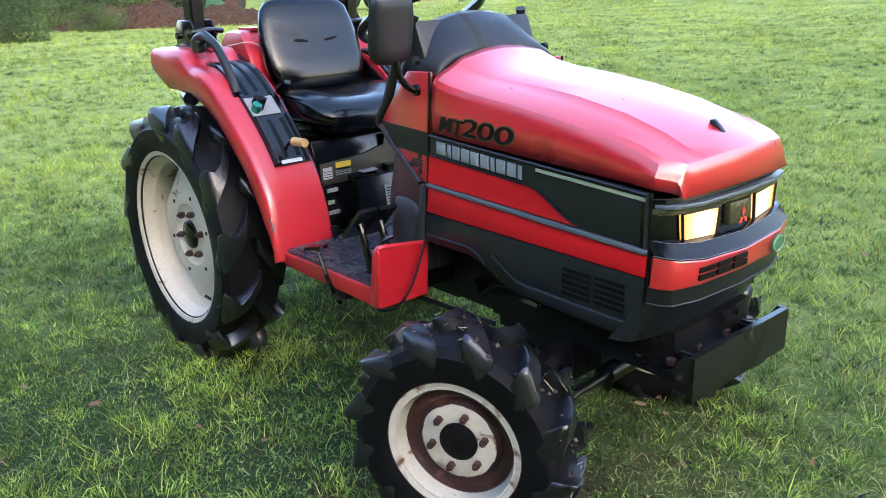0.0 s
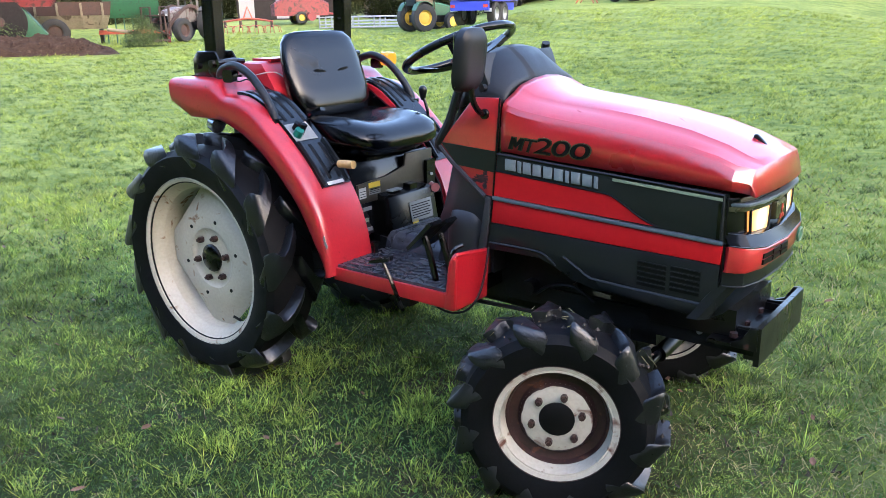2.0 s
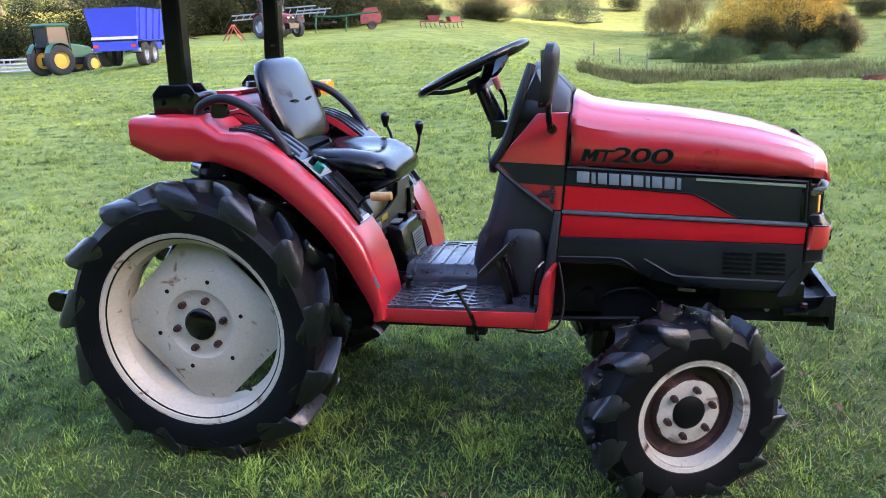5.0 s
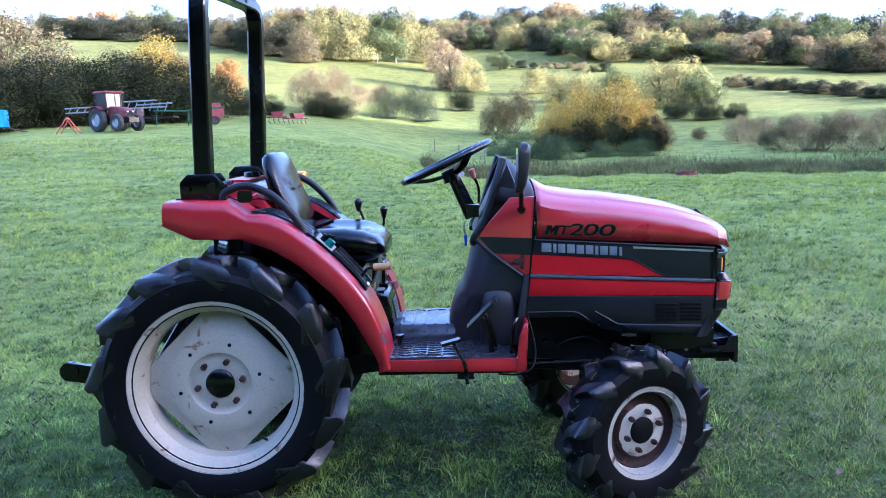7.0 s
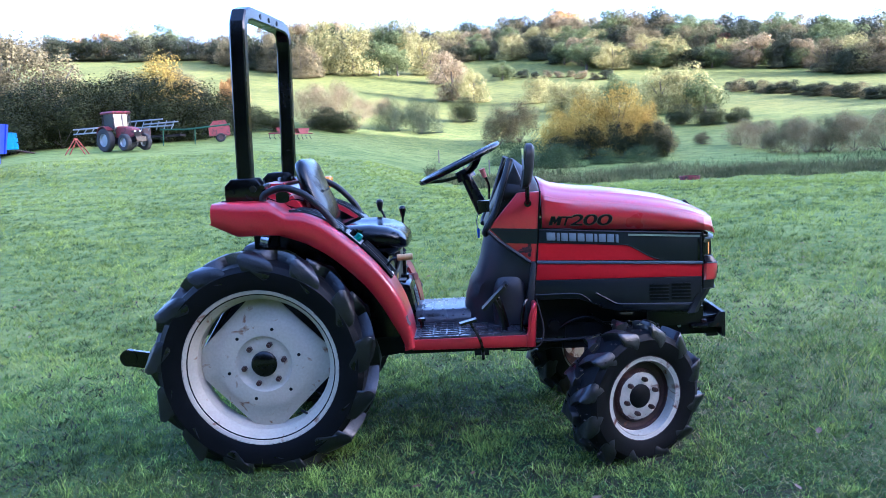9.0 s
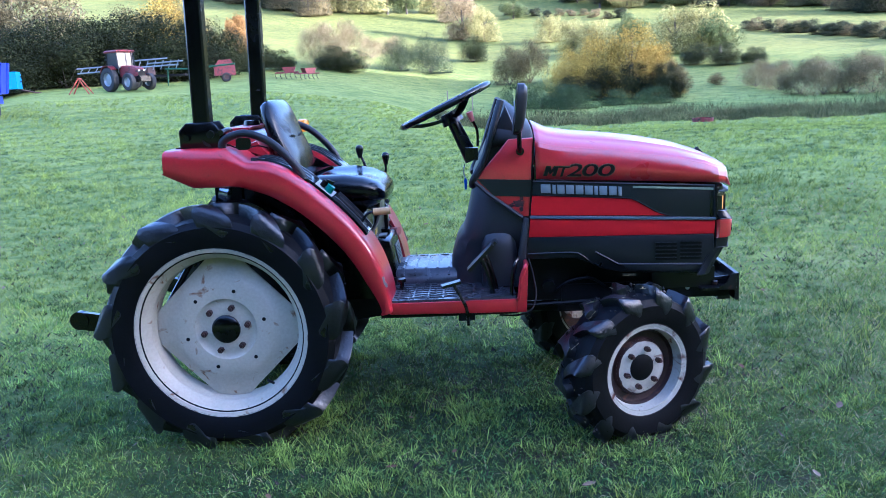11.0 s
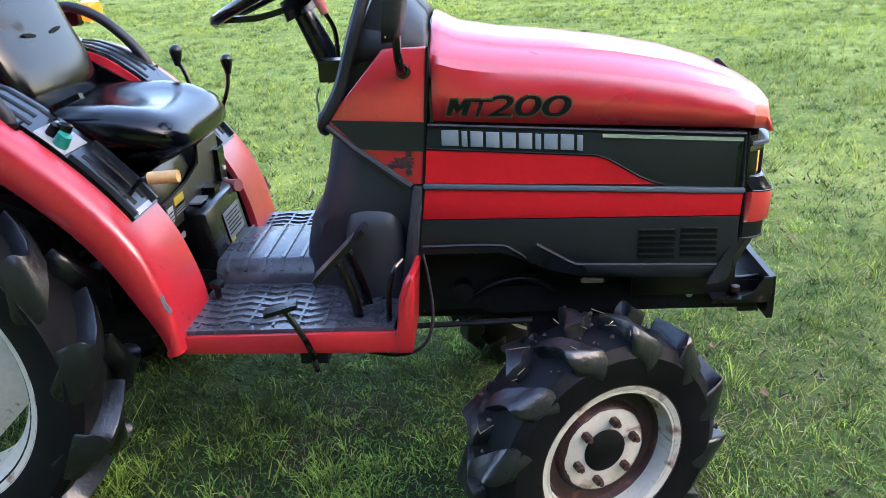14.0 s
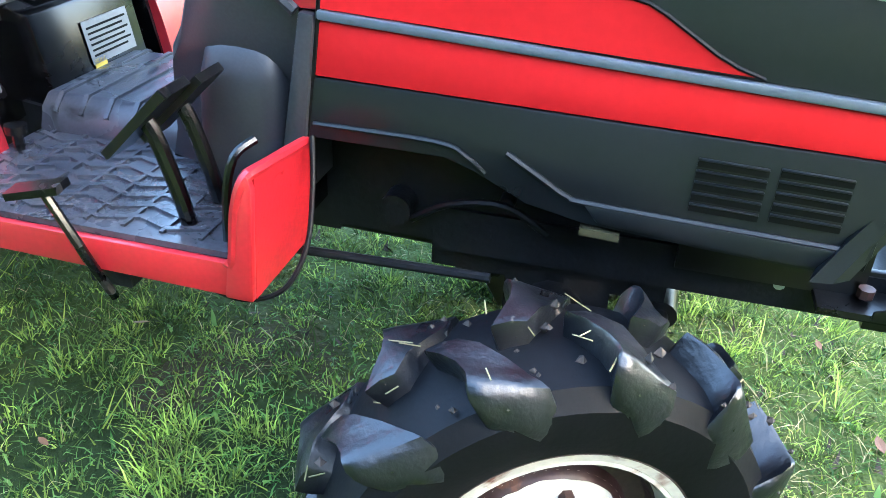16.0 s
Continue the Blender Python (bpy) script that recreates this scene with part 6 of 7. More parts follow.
for yaw, d, h, k in ((29.6, 104, 12, "brown_far"), (31.2, 112, 13, "dark_far"), (22.5, 92, 6.6, "brown"), (20.6, 92, 7.6, "gold"), (19.0, 95, 6.6, "brown")):
    later(k, seven(yaw, d), h, 0.9)
# unseen trees round the near side of the field, added to block low sky light
for i in range(17):
    later("hedge", spot(0.9, -3.2, 112 + 8.5 * i, 23 + 3 * (i % 3)), 11 + 2 * (i % 4), 0.75)
FIRST = {}
for kind, xy, height, width in PLANTED:
    m = pose(xy[0], xy[1], land(*xy), 0, 0, choice.uniform(0, 360)) @ Matrix.Diagonal((height * width, height * width, height, 1))
    if kind in FIRST:
        copy_thing(KINDS[kind], m)
    else:
        FIRST[kind] = m
for kind, m in FIRST.items():
    KINDS[kind].matrix_basis = m

# ------------------------------------------------------------ machines and stores at the edge of the field


def road_wheel(parent, at, R, width, rim_mat, steer=0.0, axis="y", inner=0.55):
    w = width / 2
    tyre = lathe([(R * inner, -0.8 * w), (R * 0.72, -w), (R * 0.93, -0.95 * w), (R, -0.7 * w), (R, 0.7 * w), (R * 0.93, 0.95 * w), (R * 0.72, w), (R * inner, 0.8 * w)], (0, 0, 0), axis, 28)
    ob = part("wheel", tyre, FAR_TYRE, parent, "", 40)
    ob.matrix_basis = pose(*at, 0, 0, steer)
    part("rim", lathe([(0.0, -0.25 * w), (R * 0.2, -0.35 * w), (R * 0.45, -0.2 * w), (R * inner, -0.82 * w), (R * inner, 0.82 * w), (R * 0.45, 0.2 * w), (R * 0.2, 0.35 * w), (0.0, 0.25 * w)], (0, 0, 0), axis, 24), rim_mat, ob, "", 40)
    return ob


def on_land(xy):
    return (xy[0], xy[1], land(*xy))


def far_tractor(at, turn, paint, rim_mat, label, cab=True, k=1.0):
    t = thing("farm_tractor", on_land(at), turn, label, "tractor")
    part("bonnet", loft([[(x, -w, z0), (x, -w, z1 - 0.1), (x, -w + 0.1, z1), (x, w - 0.1, z1), (x, w, z1 - 0.1), (x, w, z0)] for x, w, z0, z1 in ((0.3, 0.42, 0.95, 1.75), (1.2, 0.40, 0.95, 1.68), (2.0, 0.36, 0.95, 1.50), (2.12, 0.30, 1.0, 1.38))]), paint, t, "", 30)
    part("chassis", box((-0.7, -0.3, 0.55), (2.2, 0.3, 1.0), 0.05), GRIME, t)
    part("grille", box((2.10, -0.26, 0.98), (2.15, 0.26, 1.36), 0.02), INK, t)
    part("weight_block", box((2.15, -0.4, 0.6), (2.5, 0.4, 0.95), 0.05), IRON, t)
    for s in (-1, 1):
        road_wheel(t, (-0.35, s * 0.85, 0.82), 0.82, 0.45, rim_mat)
        road_wheel(t, (1.75, s * 0.82, 0.58), 0.58, 0.36, rim_mat)
        part("mudguard", sweep([(-1.05, s * 0.85, 1.25), (-0.75, s * 0.85, 1.68), (-0.2, s * 0.85, 1.75), (0.25, s * 0.85, 1.5)], 0.1, 6, 4, flat=(0.24, 0.02)), paint, t)
        part("headlamp", box((2.14, s * 0.2 - 0.07, 1.28), (2.17, s * 0.2 + 0.07, 1.38), 0.01), WHITE, t)
    if cab:
        c = part("cab_roof", loft([[(x0, -w, z), (x1, -w, z), (x1, w, z), (x0, w, z)] for z, x0, x1, w in ((2.62, -0.85, 0.55, 0.72), (2.70, -0.9, 0.6, 0.76), (2.80, -0.8, 0.5, 0.68))]), paint, t, "red cab roof", 30)
        for x0, y in ((-0.78, 0.66), (0.45, 0.66), (-0.78, -0.66), (0.45, -0.66)):
            part("cab_pillar", sweep([(x0 + (0.1 if x0 > 0 else 0), y, 1.2), (x0, y, 2.64)], 0.04, 6, 1), BLACK, t)
        part("cab_glass", loft([[(x0, -w, z), (x1, -w, z), (x1, w, z), (x0, w, z)] for z, x0, x1, w in ((1.55, -0.72, 0.46, 0.62), (2.62, -0.70, 0.42, 0.62))]), DARK_GLASS, t)
    else:
        part("seat", box((-0.6, -0.25, 1.2), (-0.15, 0.25, 1.55), 0.06), INK, t)
    part("exhaust", rod((0.75, 0.3, 1.7), (0.75, 0.3, 2.6), 0.04), IRON, t)
    return t


far_tractor(seven(23.3, 62.5), -32, FAR_RED, GALV, "parked red farm tractor with cab, in front of the hedge")
far_tractor(early(38.9, 52), 70, FAR_GREEN, FAR_YELLOW, "green farm tractor with yellow wheel rims, parked in the yard")
old = far_tractor(early(54.0, 46), -75, FAR_GREY, FAR_RUST, "old rusty grey tractor with front loader frame", cab=False)
for s in (-1, 1):
    part("loader_arm", sweep([(-0.2, s * 0.55, 1.5), (0.8, s * 0.55, 1.75), (1.9, s * 0.55, 1.2), (2.7, s * 0.55, 0.5)], 0.06, 6, 3, flat=(0.04, 0.08)), FAR_RUST, old)
part("loader_frame", sweep([(2.7, -0.6, 0.45), (2.75, -0.6, 1.3), (2.75, 0.6, 1.3), (2.7, 0.6, 0.45)], 0.05, 6, 1), FAR_RUST, old)

for x, y in ((-0.9, 0.6), (0.2, 0.6), (-0.9, -0.6), (0.2, -0.6)):
    part("cab_post", sweep([(x, y, 1.0), (x * 0.9, y, 2.6)], 0.06, 6, 1), FAR_GREY, old)
part("cab_top", box((-1.0, -0.7, 2.55), (0.35, 0.7, 2.68), 0.03), FAR_GREY, old)
part("side_sheet", box((-0.1, -0.45, 1.0), (0.9, 0.45, 1.75), 0.05), FAR_GREY, old)
part("pallet_fork", join(sweep([(2.7, -0.85, 0.35), (2.7, -0.85, 1.7), (2.7, -0.3, 1.7), (2.7, -0.3, 0.4), (2.7, 0.3, 0.4), (2.7, 0.3, 1.7), (2.7, 0.85, 1.7), (2.7, 0.85, 0.35), (2.7, -0.85, 0.9)], 0.06, 5, 1), join(box((2.75, -0.8, 0.1), (3.9, -0.6, 0.2), 0.02), box((2.75, 0.6, 0.1), (3.9, 0.8, 0.2), 0.02))), FAR_RUST, old)

# blue tipping trailer
tr = thing("tipping_trailer", on_land(early(34.6, 46)), 104, "bright blue twin-axle tipping trailer parked on grass", "trailer")
part("body", loft([[(x0, -w, z), (x1, -w, z), (x1, w, z), (x0, w, z)] for z, x0, x1, w in ((1.25, -2.3, 2.4, 1.05), (2.75, -2.5, 2.6, 1.25))]), FAR_BLUE, tr, "", 30)
for x in (-2.0, -1.0, 0.0, 1.0, 2.0):
    for s in (-1, 1):
        part("body_rib", sweep([(x, s * 1.08, 1.25), (x * 1.04, s * 1.29, 2.75)], 0.05, 4, 1, flat=(0.05, 0.04)), FAR_BLUE, tr)
part("tailgate_rail", box((-2.42, -1.1, 1.28), (-2.30, 1.1, 1.42), 0.02), WHITE, tr)
part("rear_beam", box((-2.45, -1.05, 0.75), (-2.25, 1.05, 1.2), 0.03), FAR_BLUE, tr)
part("chassis", box((-2.2, -0.45, 0.75), (3.4, 0.45, 1.15), 0.03), FAR_BLUE, tr)
for s in (-1, 1):
    for x in (-1.25, 0.0):
        road_wheel(tr, (x, s * 0.92, 0.58), 0.58, 0.42, GALV)
    part("mudguard", box((-2.0, s * 0.95 - 0.24, 1.2), (0.75, s * 0.95 + 0.24, 1.25), 0.02), FAR_BLUE, tr)
    part("mud_flap", box((-2.2, s * 0.95 - 0.22, 0.62), (-2.16, s * 0.95 + 0.22, 1.1), 0.01), INK, tr)
    part("flap_plate", box((-2.225, s * 0.95 - 0.2, 0.68), (-2.20, s * 0.95 + 0.2, 0.86), 0.01), WHITE, tr)
    part("tail_lamp", box((-2.47, s * 0.9 - 0.12, 0.9), (-2.44, s * 0.9 + 0.12, 1.05), 0.01), BADGE_RED, tr)
lb = thing("flat_trailer", on_land(seven(31.3, 68)), 20, "light blue low trailer at the hedge", "trailer")
part("body", box((-2.4, -1.0, 0.9), (2.4, 1.0, 2.1), 0.05), FAR_LIGHT_BLUE, lb)
for s in (-1, 1):
    for x in (-0.6, 0.5):
        road_wheel(lb, (x, s * 0.8, 0.45), 0.45, 0.3, FAR_RUST)
part("drawbar", rod((2.4, 0, 0.8), (3.8, 0, 0.5), 0.06), FAR_RUST, lb)

# red baler
bl = thing("red_baler", on_land(early(46.9, 61)), 60, "weathered red square baler parked by the sheds", "baler")
part("chamber", loft([[(x, -w, 0.55), (x, w, 0.55), (x, w, h), (x, -w * 0.8, h + 0.1), (x, -w, h)] for x, w, h in ((-2.0, 0.7, 1.3), (-1.2, 0.85, 1.75), (0.8, 0.85, 1.8), (1.9, 0.5, 1.3))]), FAR_RED, bl, "", 30)
part("pickup", rod((0.4, -1.6, 0.5), (0.4, 0.9, 0.5), 0.3), FAR_RED, bl)
for s in (-1, 1):
    road_wheel(bl, (-0.2, s * 1.0, 0.42), 0.42, 0.28, FAR_YELLOW)
part("drawbar", rod((1.8, 0.3, 0.7), (3.6, 0.6, 0.55), 0.07), FAR_RED, bl)
bl2 = thing("red_baler", on_land(seven(16.9, 70)), 20, "small faded red baler near the hedge", "baler")
part("chamber", loft([[(x, -0.5, 0.5), (x, 0.5, 0.5), (x, 0.45, h), (x, -0.45, h)] for x, h in ((-0.9, 1.2), (-0.5, 1.7), (0.4, 1.75), (0.75, 1.2))]), FAR_RED, bl2, "", 30)
for s in (-1, 1):
    road_wheel(bl2, (0.0, s * 0.62, 0.36), 0.36, 0.22, FAR_RUST)

# muck spreader
sp2 = thing("muck_spreader", on_land(early(61.2, 43)), 60, "weathered cream muck spreader with tall side boards", "spreader")
part("tub", loft([[(x0, -w, z), (x1, -w, z), (x1, w, z), (x0, w, z)] for z, x0, x1, w in ((0.75, -1.5, 1.5, 0.55), (1.35, -1.75, 1.7, 0.95))]), FAR_CREAM, sp2, "", 30)
part("board_rim", loft([[(x0, -w, z), (x1, -w, z), (x1, w, z), (x0, w, z)] for z, x0, x1, w in ((1.36, -1.75, 1.7, 0.95), (1.95, -1.85, 1.8, 1.05))]), FAR_RUST, sp2, "", 30)
for x in (-1.4, -0.5, 0.5, 1.4):
    for s in (-1, 1):
        part("stake", sweep([(x, s * 0.6, 0.75), (x, s * 1.0, 1.36), (x, s * 1.1, 1.9)], 0.05, 4, 1, flat=(0.05, 0.03)), FAR_CREAM, sp2)
for s in (-1, 1):
    road_wheel(sp2, (-0.7, s * 0.85, 0.62), 0.62, 0.3, FAR_RUST)
part("beater", rod((-1.9, -0.8, 1.1), (-1.9, 0.8, 1.1), 0.3), FAR_RUST, sp2)
part("drawbar", rod((1.5, 0, 0.7), (3.0, 0, 0.5), 0.08), FAR_CREAM, sp2)

# drum machine with green guard
dm2 = thing("disc_machine", on_land(early(64.9, 40)), 58, "old red machine with a large dark disc and green guard", "machine")
part("disc", rod((-0.1, -0.55, 1.15), (-0.1, -0.4, 1.15), 1.05, n=32), FAR_DARK, dm2)
part("disc_hub", rod((-0.1, -0.65, 1.15), (-0.1, -0.5, 1.15), 0.2, n=16), FAR_RUST, dm2)
part("guard", prism([(0.55, 0.25), (1.95, 0.22), (1.0, 1.5), (0.5, 2.1)], -0.5, 0.3, "y", 0.05), FAR_GREEN, dm2)
part("hopper", loft([[(x0, -w, z), (x1, -w, z), (x1, w, z), (x0, w, z)] for z, x0, x1, w in ((1.75, -1.7, 1.9, 0.5), (2.5, -1.9, 2.4, 0.7))]), FAR_RED, dm2, "", 30)
part("frame", box((-1.3, -0.38, 0.35), (1.3, 0.4, 0.6), 0.04), FAR_RUST, dm2)
for s in (-1, 1):
    part("support_leg", box((-1.0 if s < 0 else 0.8, -0.3, 0.0), (-0.8 if s < 0 else 1.0, 0.3, 0.4), 0.02), FAR_RUST, dm2)

# green drill with red bar
gm = thing("seed_drill", on_land(early(57.6, 45)), 147, "green seed drill with a red lower bar", "drill")
part("hopper", loft([[(x0, -1.3, z), (x1, -1.3, z), (x1, 1.3, z), (x0, 1.3, z)] for z, x0, x1 in ((1.2, -0.2, 0.2), (1.8, -0.5, 0.5), (2.3, -0.55, 0.55))]), FAR_GREEN, gm, "", 30)
part("bar", box((-0.8, -1.6, 0.45), (-0.6, 1.6, 0.65), 0.02), FAR_ORANGE, gm)
part("bar_end", box((-0.95, -1.7, 0.0), (-0.55, -1.55, 0.75), 0.02), FAR_RED, gm)
for i in range(7):
    y = -1.2 + 0.4 * i
    part("coulter", sweep([(0, y, 1.2), (-0.3, y, 0.6), (-0.5, y, 0.03)], 0.03, 6, 2), FAR_GREEN, gm)
for s in (-1, 1):
    road_wheel(gm, (0.3, s * 1.5, 0.5), 0.5, 0.18, FAR_GREEN)

# hay tedder, orange a-frame, low red cultivators
td = thing("hay_tedder", on_land(early(50.4, 54)), 30, "folded orange-red hay tedder on the grass", "tedder")
part("main_beam", sweep([(-1.6, 0, 0.7), (0, 0, 0.9), (1.6, 0, 0.7)], 0.06, 8, 2), FAR_ORANGE, td)
part("mast", sweep([(-0.3, 0, 0.85), (0, 0, 1.6), (0.3, 0, 0.85)], 0.05, 6, 1), FAR_ORANGE, td)
for x in (-1.5, -0.5, 0.5, 1.5):
    part("rotor", rod((x, 0, 0.35), (x, 0, 0.75), 0.08), FAR_RUST, td)
    for k in range(6):
        a = math.pi * k / 3
        part("tine_arm", sweep([(x, 0, 0.5), (x + 0.5 * math.cos(a), 0.5 * math.sin(a), 0.42), (x + 0.62 * math.cos(a), 0.62 * math.sin(a), 0.02)], 0.02, 5, 1), FAR_ORANGE, td)
af = thing("frame_stand", on_land(seven(25.9, 61)), 10, "orange tubular a-frame stand near the hedge", "frame")
for s in (-1, 1):
    part("leg", join(rod((-0.65, s * 0.5, 0), (0, s * 0.3, 1.05), 0.04, n=8), rod((0.65, s * 0.5, 0), (0, s * 0.3, 1.05), 0.04, n=8)), FAR_ORANGE, af)
part("top_bar", rod((0, -0.35, 1.05), (0, 0.35, 1.05), 0.05, n=8), FAR_ORANGE, af)
for yaw, d, tn in ((12.9, 75, 10), (11.6, 77, 40)):
    cu = thing("field_cultivator", on_land(seven(yaw, d)), tn, "low faded red cultivator lying in rough grass", "cultivator", "cultivators")
    part("frame", sweep([(-1.0, -0.5, 0.55), (1.0, -0.5, 0.55), (1.0, 0.5, 0.6), (-1.0, 0.5, 0.6), (-1.0, -0.5, 0.55)], 0.06, 6, 1), FAR_RED, cu)
    part("hopper", loft([[(x0, -0.4, z), (x1, -0.4, z), (x1, 0.4, z), (x0, 0.4, z)] for z, x0, x1 in ((0.6, -0.2, 0.6), (1.05, -0.4, 0.8))]), FAR_RED, cu, "", 30)
    for i in range(5):
        part("tine", sweep([(-0.9 + 0.42 * i, -0.5, 0.55), (-1.0 + 0.42 * i, -0.6, 0.3), (-0.85 + 0.42 * i, -0.6, 0.02)], 0.03, 5, 2), FAR_RUST, cu)
rk = thing("red_feeder", on_land(seven(-15.0, 46)), 15, "low rusty ring feeder in long grass", "feeder")
part("ring", lathe([(0.55, 0.0), (0.55, 0.20), (0.52, 0.20), (0.52, 0.0)], (0, 0, 0), "z", 24, closed=True), FAR_RED, rk, "", 40)

# sprayer booms behind the red tractor
bm3 = thing("spray_boom", on_land(seven(22.0, 67)), -4, "folded galvanised spray boom on a trailer frame", "sprayer")
part("frame", box((-3.2, -0.5, 0.7), (3.4, 0.5, 0.85), 0.02), FAR_DARK, bm3)
for z, x0, x1 in ((1.25, -5.0, -2.2), (1.6, -5.0, -2.0), (1.45, -1.2, 3.0), (1.95, -1.0, 2.2), (1.7, 0.6, 3.4)):
    part("boom_rail", rod((x0, -0.6, z), (x1, -0.6, z + 0.08), 0.06, n=6), GALV, bm3)
for x in (-4.8, -4.2, -3.6, -3.0, -2.4, -0.8, -0.2, 0.4, 1.0, 1.6, 2.2, 2.8):
    part("boom_strut", rod((x, -0.6, 1.25), (x + 0.3, -0.6, 1.9 if x > -1 else 1.62), 0.035, n=6), GALV, bm3)
part("long_rail", sweep([(2.0, -0.7, 1.25), (4.0, -0.7, 1.15), (7.4, -0.7, 1.35)], 0.07, 6, 1), FAR_GREEN, bm3)
part("tank", box((-1.2, -0.6, 0.85), (0.6, 0.6, 1.5), 0.15), FAR_RUST, bm3)
for x in (2.1, 4.6):
    part("stand", sweep([(x, -0.7, 0.0), (x + 0.1, -0.7, 1.2)], 0.05, 6, 1), FAR_GREEN, bm3)
for s in (-1, 1):
    road_wheel(bm3, (-0.3, s * 0.8, 0.5), 0.5, 0.28, FAR_RUST)

# stacked galvanised hurdles
for i in range(3):
    hx, hy = early(43.0 - 0.4 * i, 56 + 0.5 * i)
    hd = thing("galvanised_hurdle", (hx, hy, land(hx, hy) + 0.02), 38 + 5 * i, "galvanised sheep hurdle frame lying on grass", "hurdle", "stacked hurdles")
    for z in (0.06, 0.25, 0.45, 0.72):
        part("rail", rod((-2.7, 0.12 * i, z), (2.7, 0.12 * i, z), 0.04, n=6), GALV, hd)
    for x in (-2.7, -0.9, 0.9, 2.7):
        part("upright", rod((x, 0.12 * i, 0.0), (x, 0.12 * i, 0.75), 0.05, n=6), GALV, hd)
    part("brace", rod((-2.7, 0.12 * i, 0.05), (2.7, 0.9 + 0.12 * i, 0.05), 0.04, n=6), GALV, hd)

# sheds and boxes
for yaw, d, L, H, mats in ((49.2, 80, 5.0, 3.0, (FAR_DARK, FAR_WHITE)), (45.1, 84, 4.0, 3.0, (FAR_DARK, FAR_WHITE)), (41.6, 88, 3.2, 2.6, (FAR_GREY, FAR_WHITE))):
    sh = thing("storage_shed", on_land(early(yaw, d)), yaw, "plain storage shed with dark and white sheet doors", "shed", "storage sheds")
    part("wall", box((-L / 2, 0, 0), (L / 2, 3, H), 0.02), mats[0], sh)
    part("roof", prism([(-0.3, H), (3.3, H + 0.1), (3.3, H + 0.2), (-0.3, H + 0.15)], -L / 2 - 0.2, L / 2 + 0.2, "x"), FAR_GREY, sh)
    for i in range(3):
        part("door", box((-L / 2 + 0.2 + i * L / 3, -0.05, 0.1), (-L / 2 + L / 3 - 0.1 + i * L / 3, -0.003, H - 0.3), 0.01), mats[i % 2 - 1], sh)

# heap of soil
hp = early(66.0, 34.5)
rs = random.Random(4)
hb = bmesh.new()
nx, ny = 150, 60
grid = [[None] * ny for _ in range(nx)]
for i in range(nx):
    for j in range(ny):
        u, v = i / (nx - 1) * 2 - 1, j / (ny - 1) * 2 - 1
        h = max(0.0, 1 - u * u) * max(0.0, 1 - v * v)
        z = 1.0 * h ** 0.8 * (0.8 + 0.5 * noise.noise((u * 2.4, v * 1.5, 7))) + min(1.0, 4 * h) * (0.20 * noise.noise((u * 9, v * 4, 2)) + 0.13 * abs(noise.noise((u * 24, v * 10, 5))) + 0.08 * noise.noise((u * 55, v * 22, 8))) - 0.06
        grid[i][j] = hb.verts.new((u * 4.4, v * 1.7, z))
for i in range(nx - 1):
    for j in range(ny - 1):
        hb.faces.new((grid[i][j], grid[i + 1][j], grid[i + 1][j + 1], grid[i][j + 1]))
heap = part("soil_mound", hb, SOIL, None, "long low heap of bare brown soil", 50)
heap.matrix_basis = pose(hp[0], hp[1], land(*hp), 0, 0, 62)
tagged(heap, category="soil")

# fence posts and wires at the dip
for yaw, d in ((2.1, 72), (0.4, 68), (-1.4, 63)):
    fx, fy = seven(yaw, d)
    fp = part("fence_post", rod((0, 0, -0.1), (0, 0, 1.15), 0.055, 0.05, 8), POST_WOOD, None, "weathered wooden fence post at the field edge", 40)
    fp.location = (fx, fy, land(fx, fy))
    tagged(fp, category="fence post", group="field edge posts")

# ------------------------------------------------------------ grass
GX = np.linspace(-60, 60, 161)
GRID = np.array([[land(x, y) for y in GX] for x in GX])


def land_many(x, y):
    f, g = (x + 60) / 0.75, (y + 60) / 0.75
    i, j = np.clip(f.astype(int), 0, 159), np.clip(g.astype(int), 0, 159)
    u, v = f - i, g - j
    return GRID[i, j] * (1 - u) * (1 - v) + GRID[i + 1, j] * u * (1 - v) + GRID[i, j + 1] * (1 - u) * v + GRID[i + 1, j + 1] * u * v


def patches(x, y, s):
    """Soft wandering tone from a few crossed waves."""
    return (np.sin(x * s + 1.7 * np.sin(y * s * 0.7 + 1)) + np.sin(y * s * 1.3 + 1.3 * np.sin(x * s * 0.9 + 2)) + np.sin((x + y) * s * 0.6 + 4)) / 3


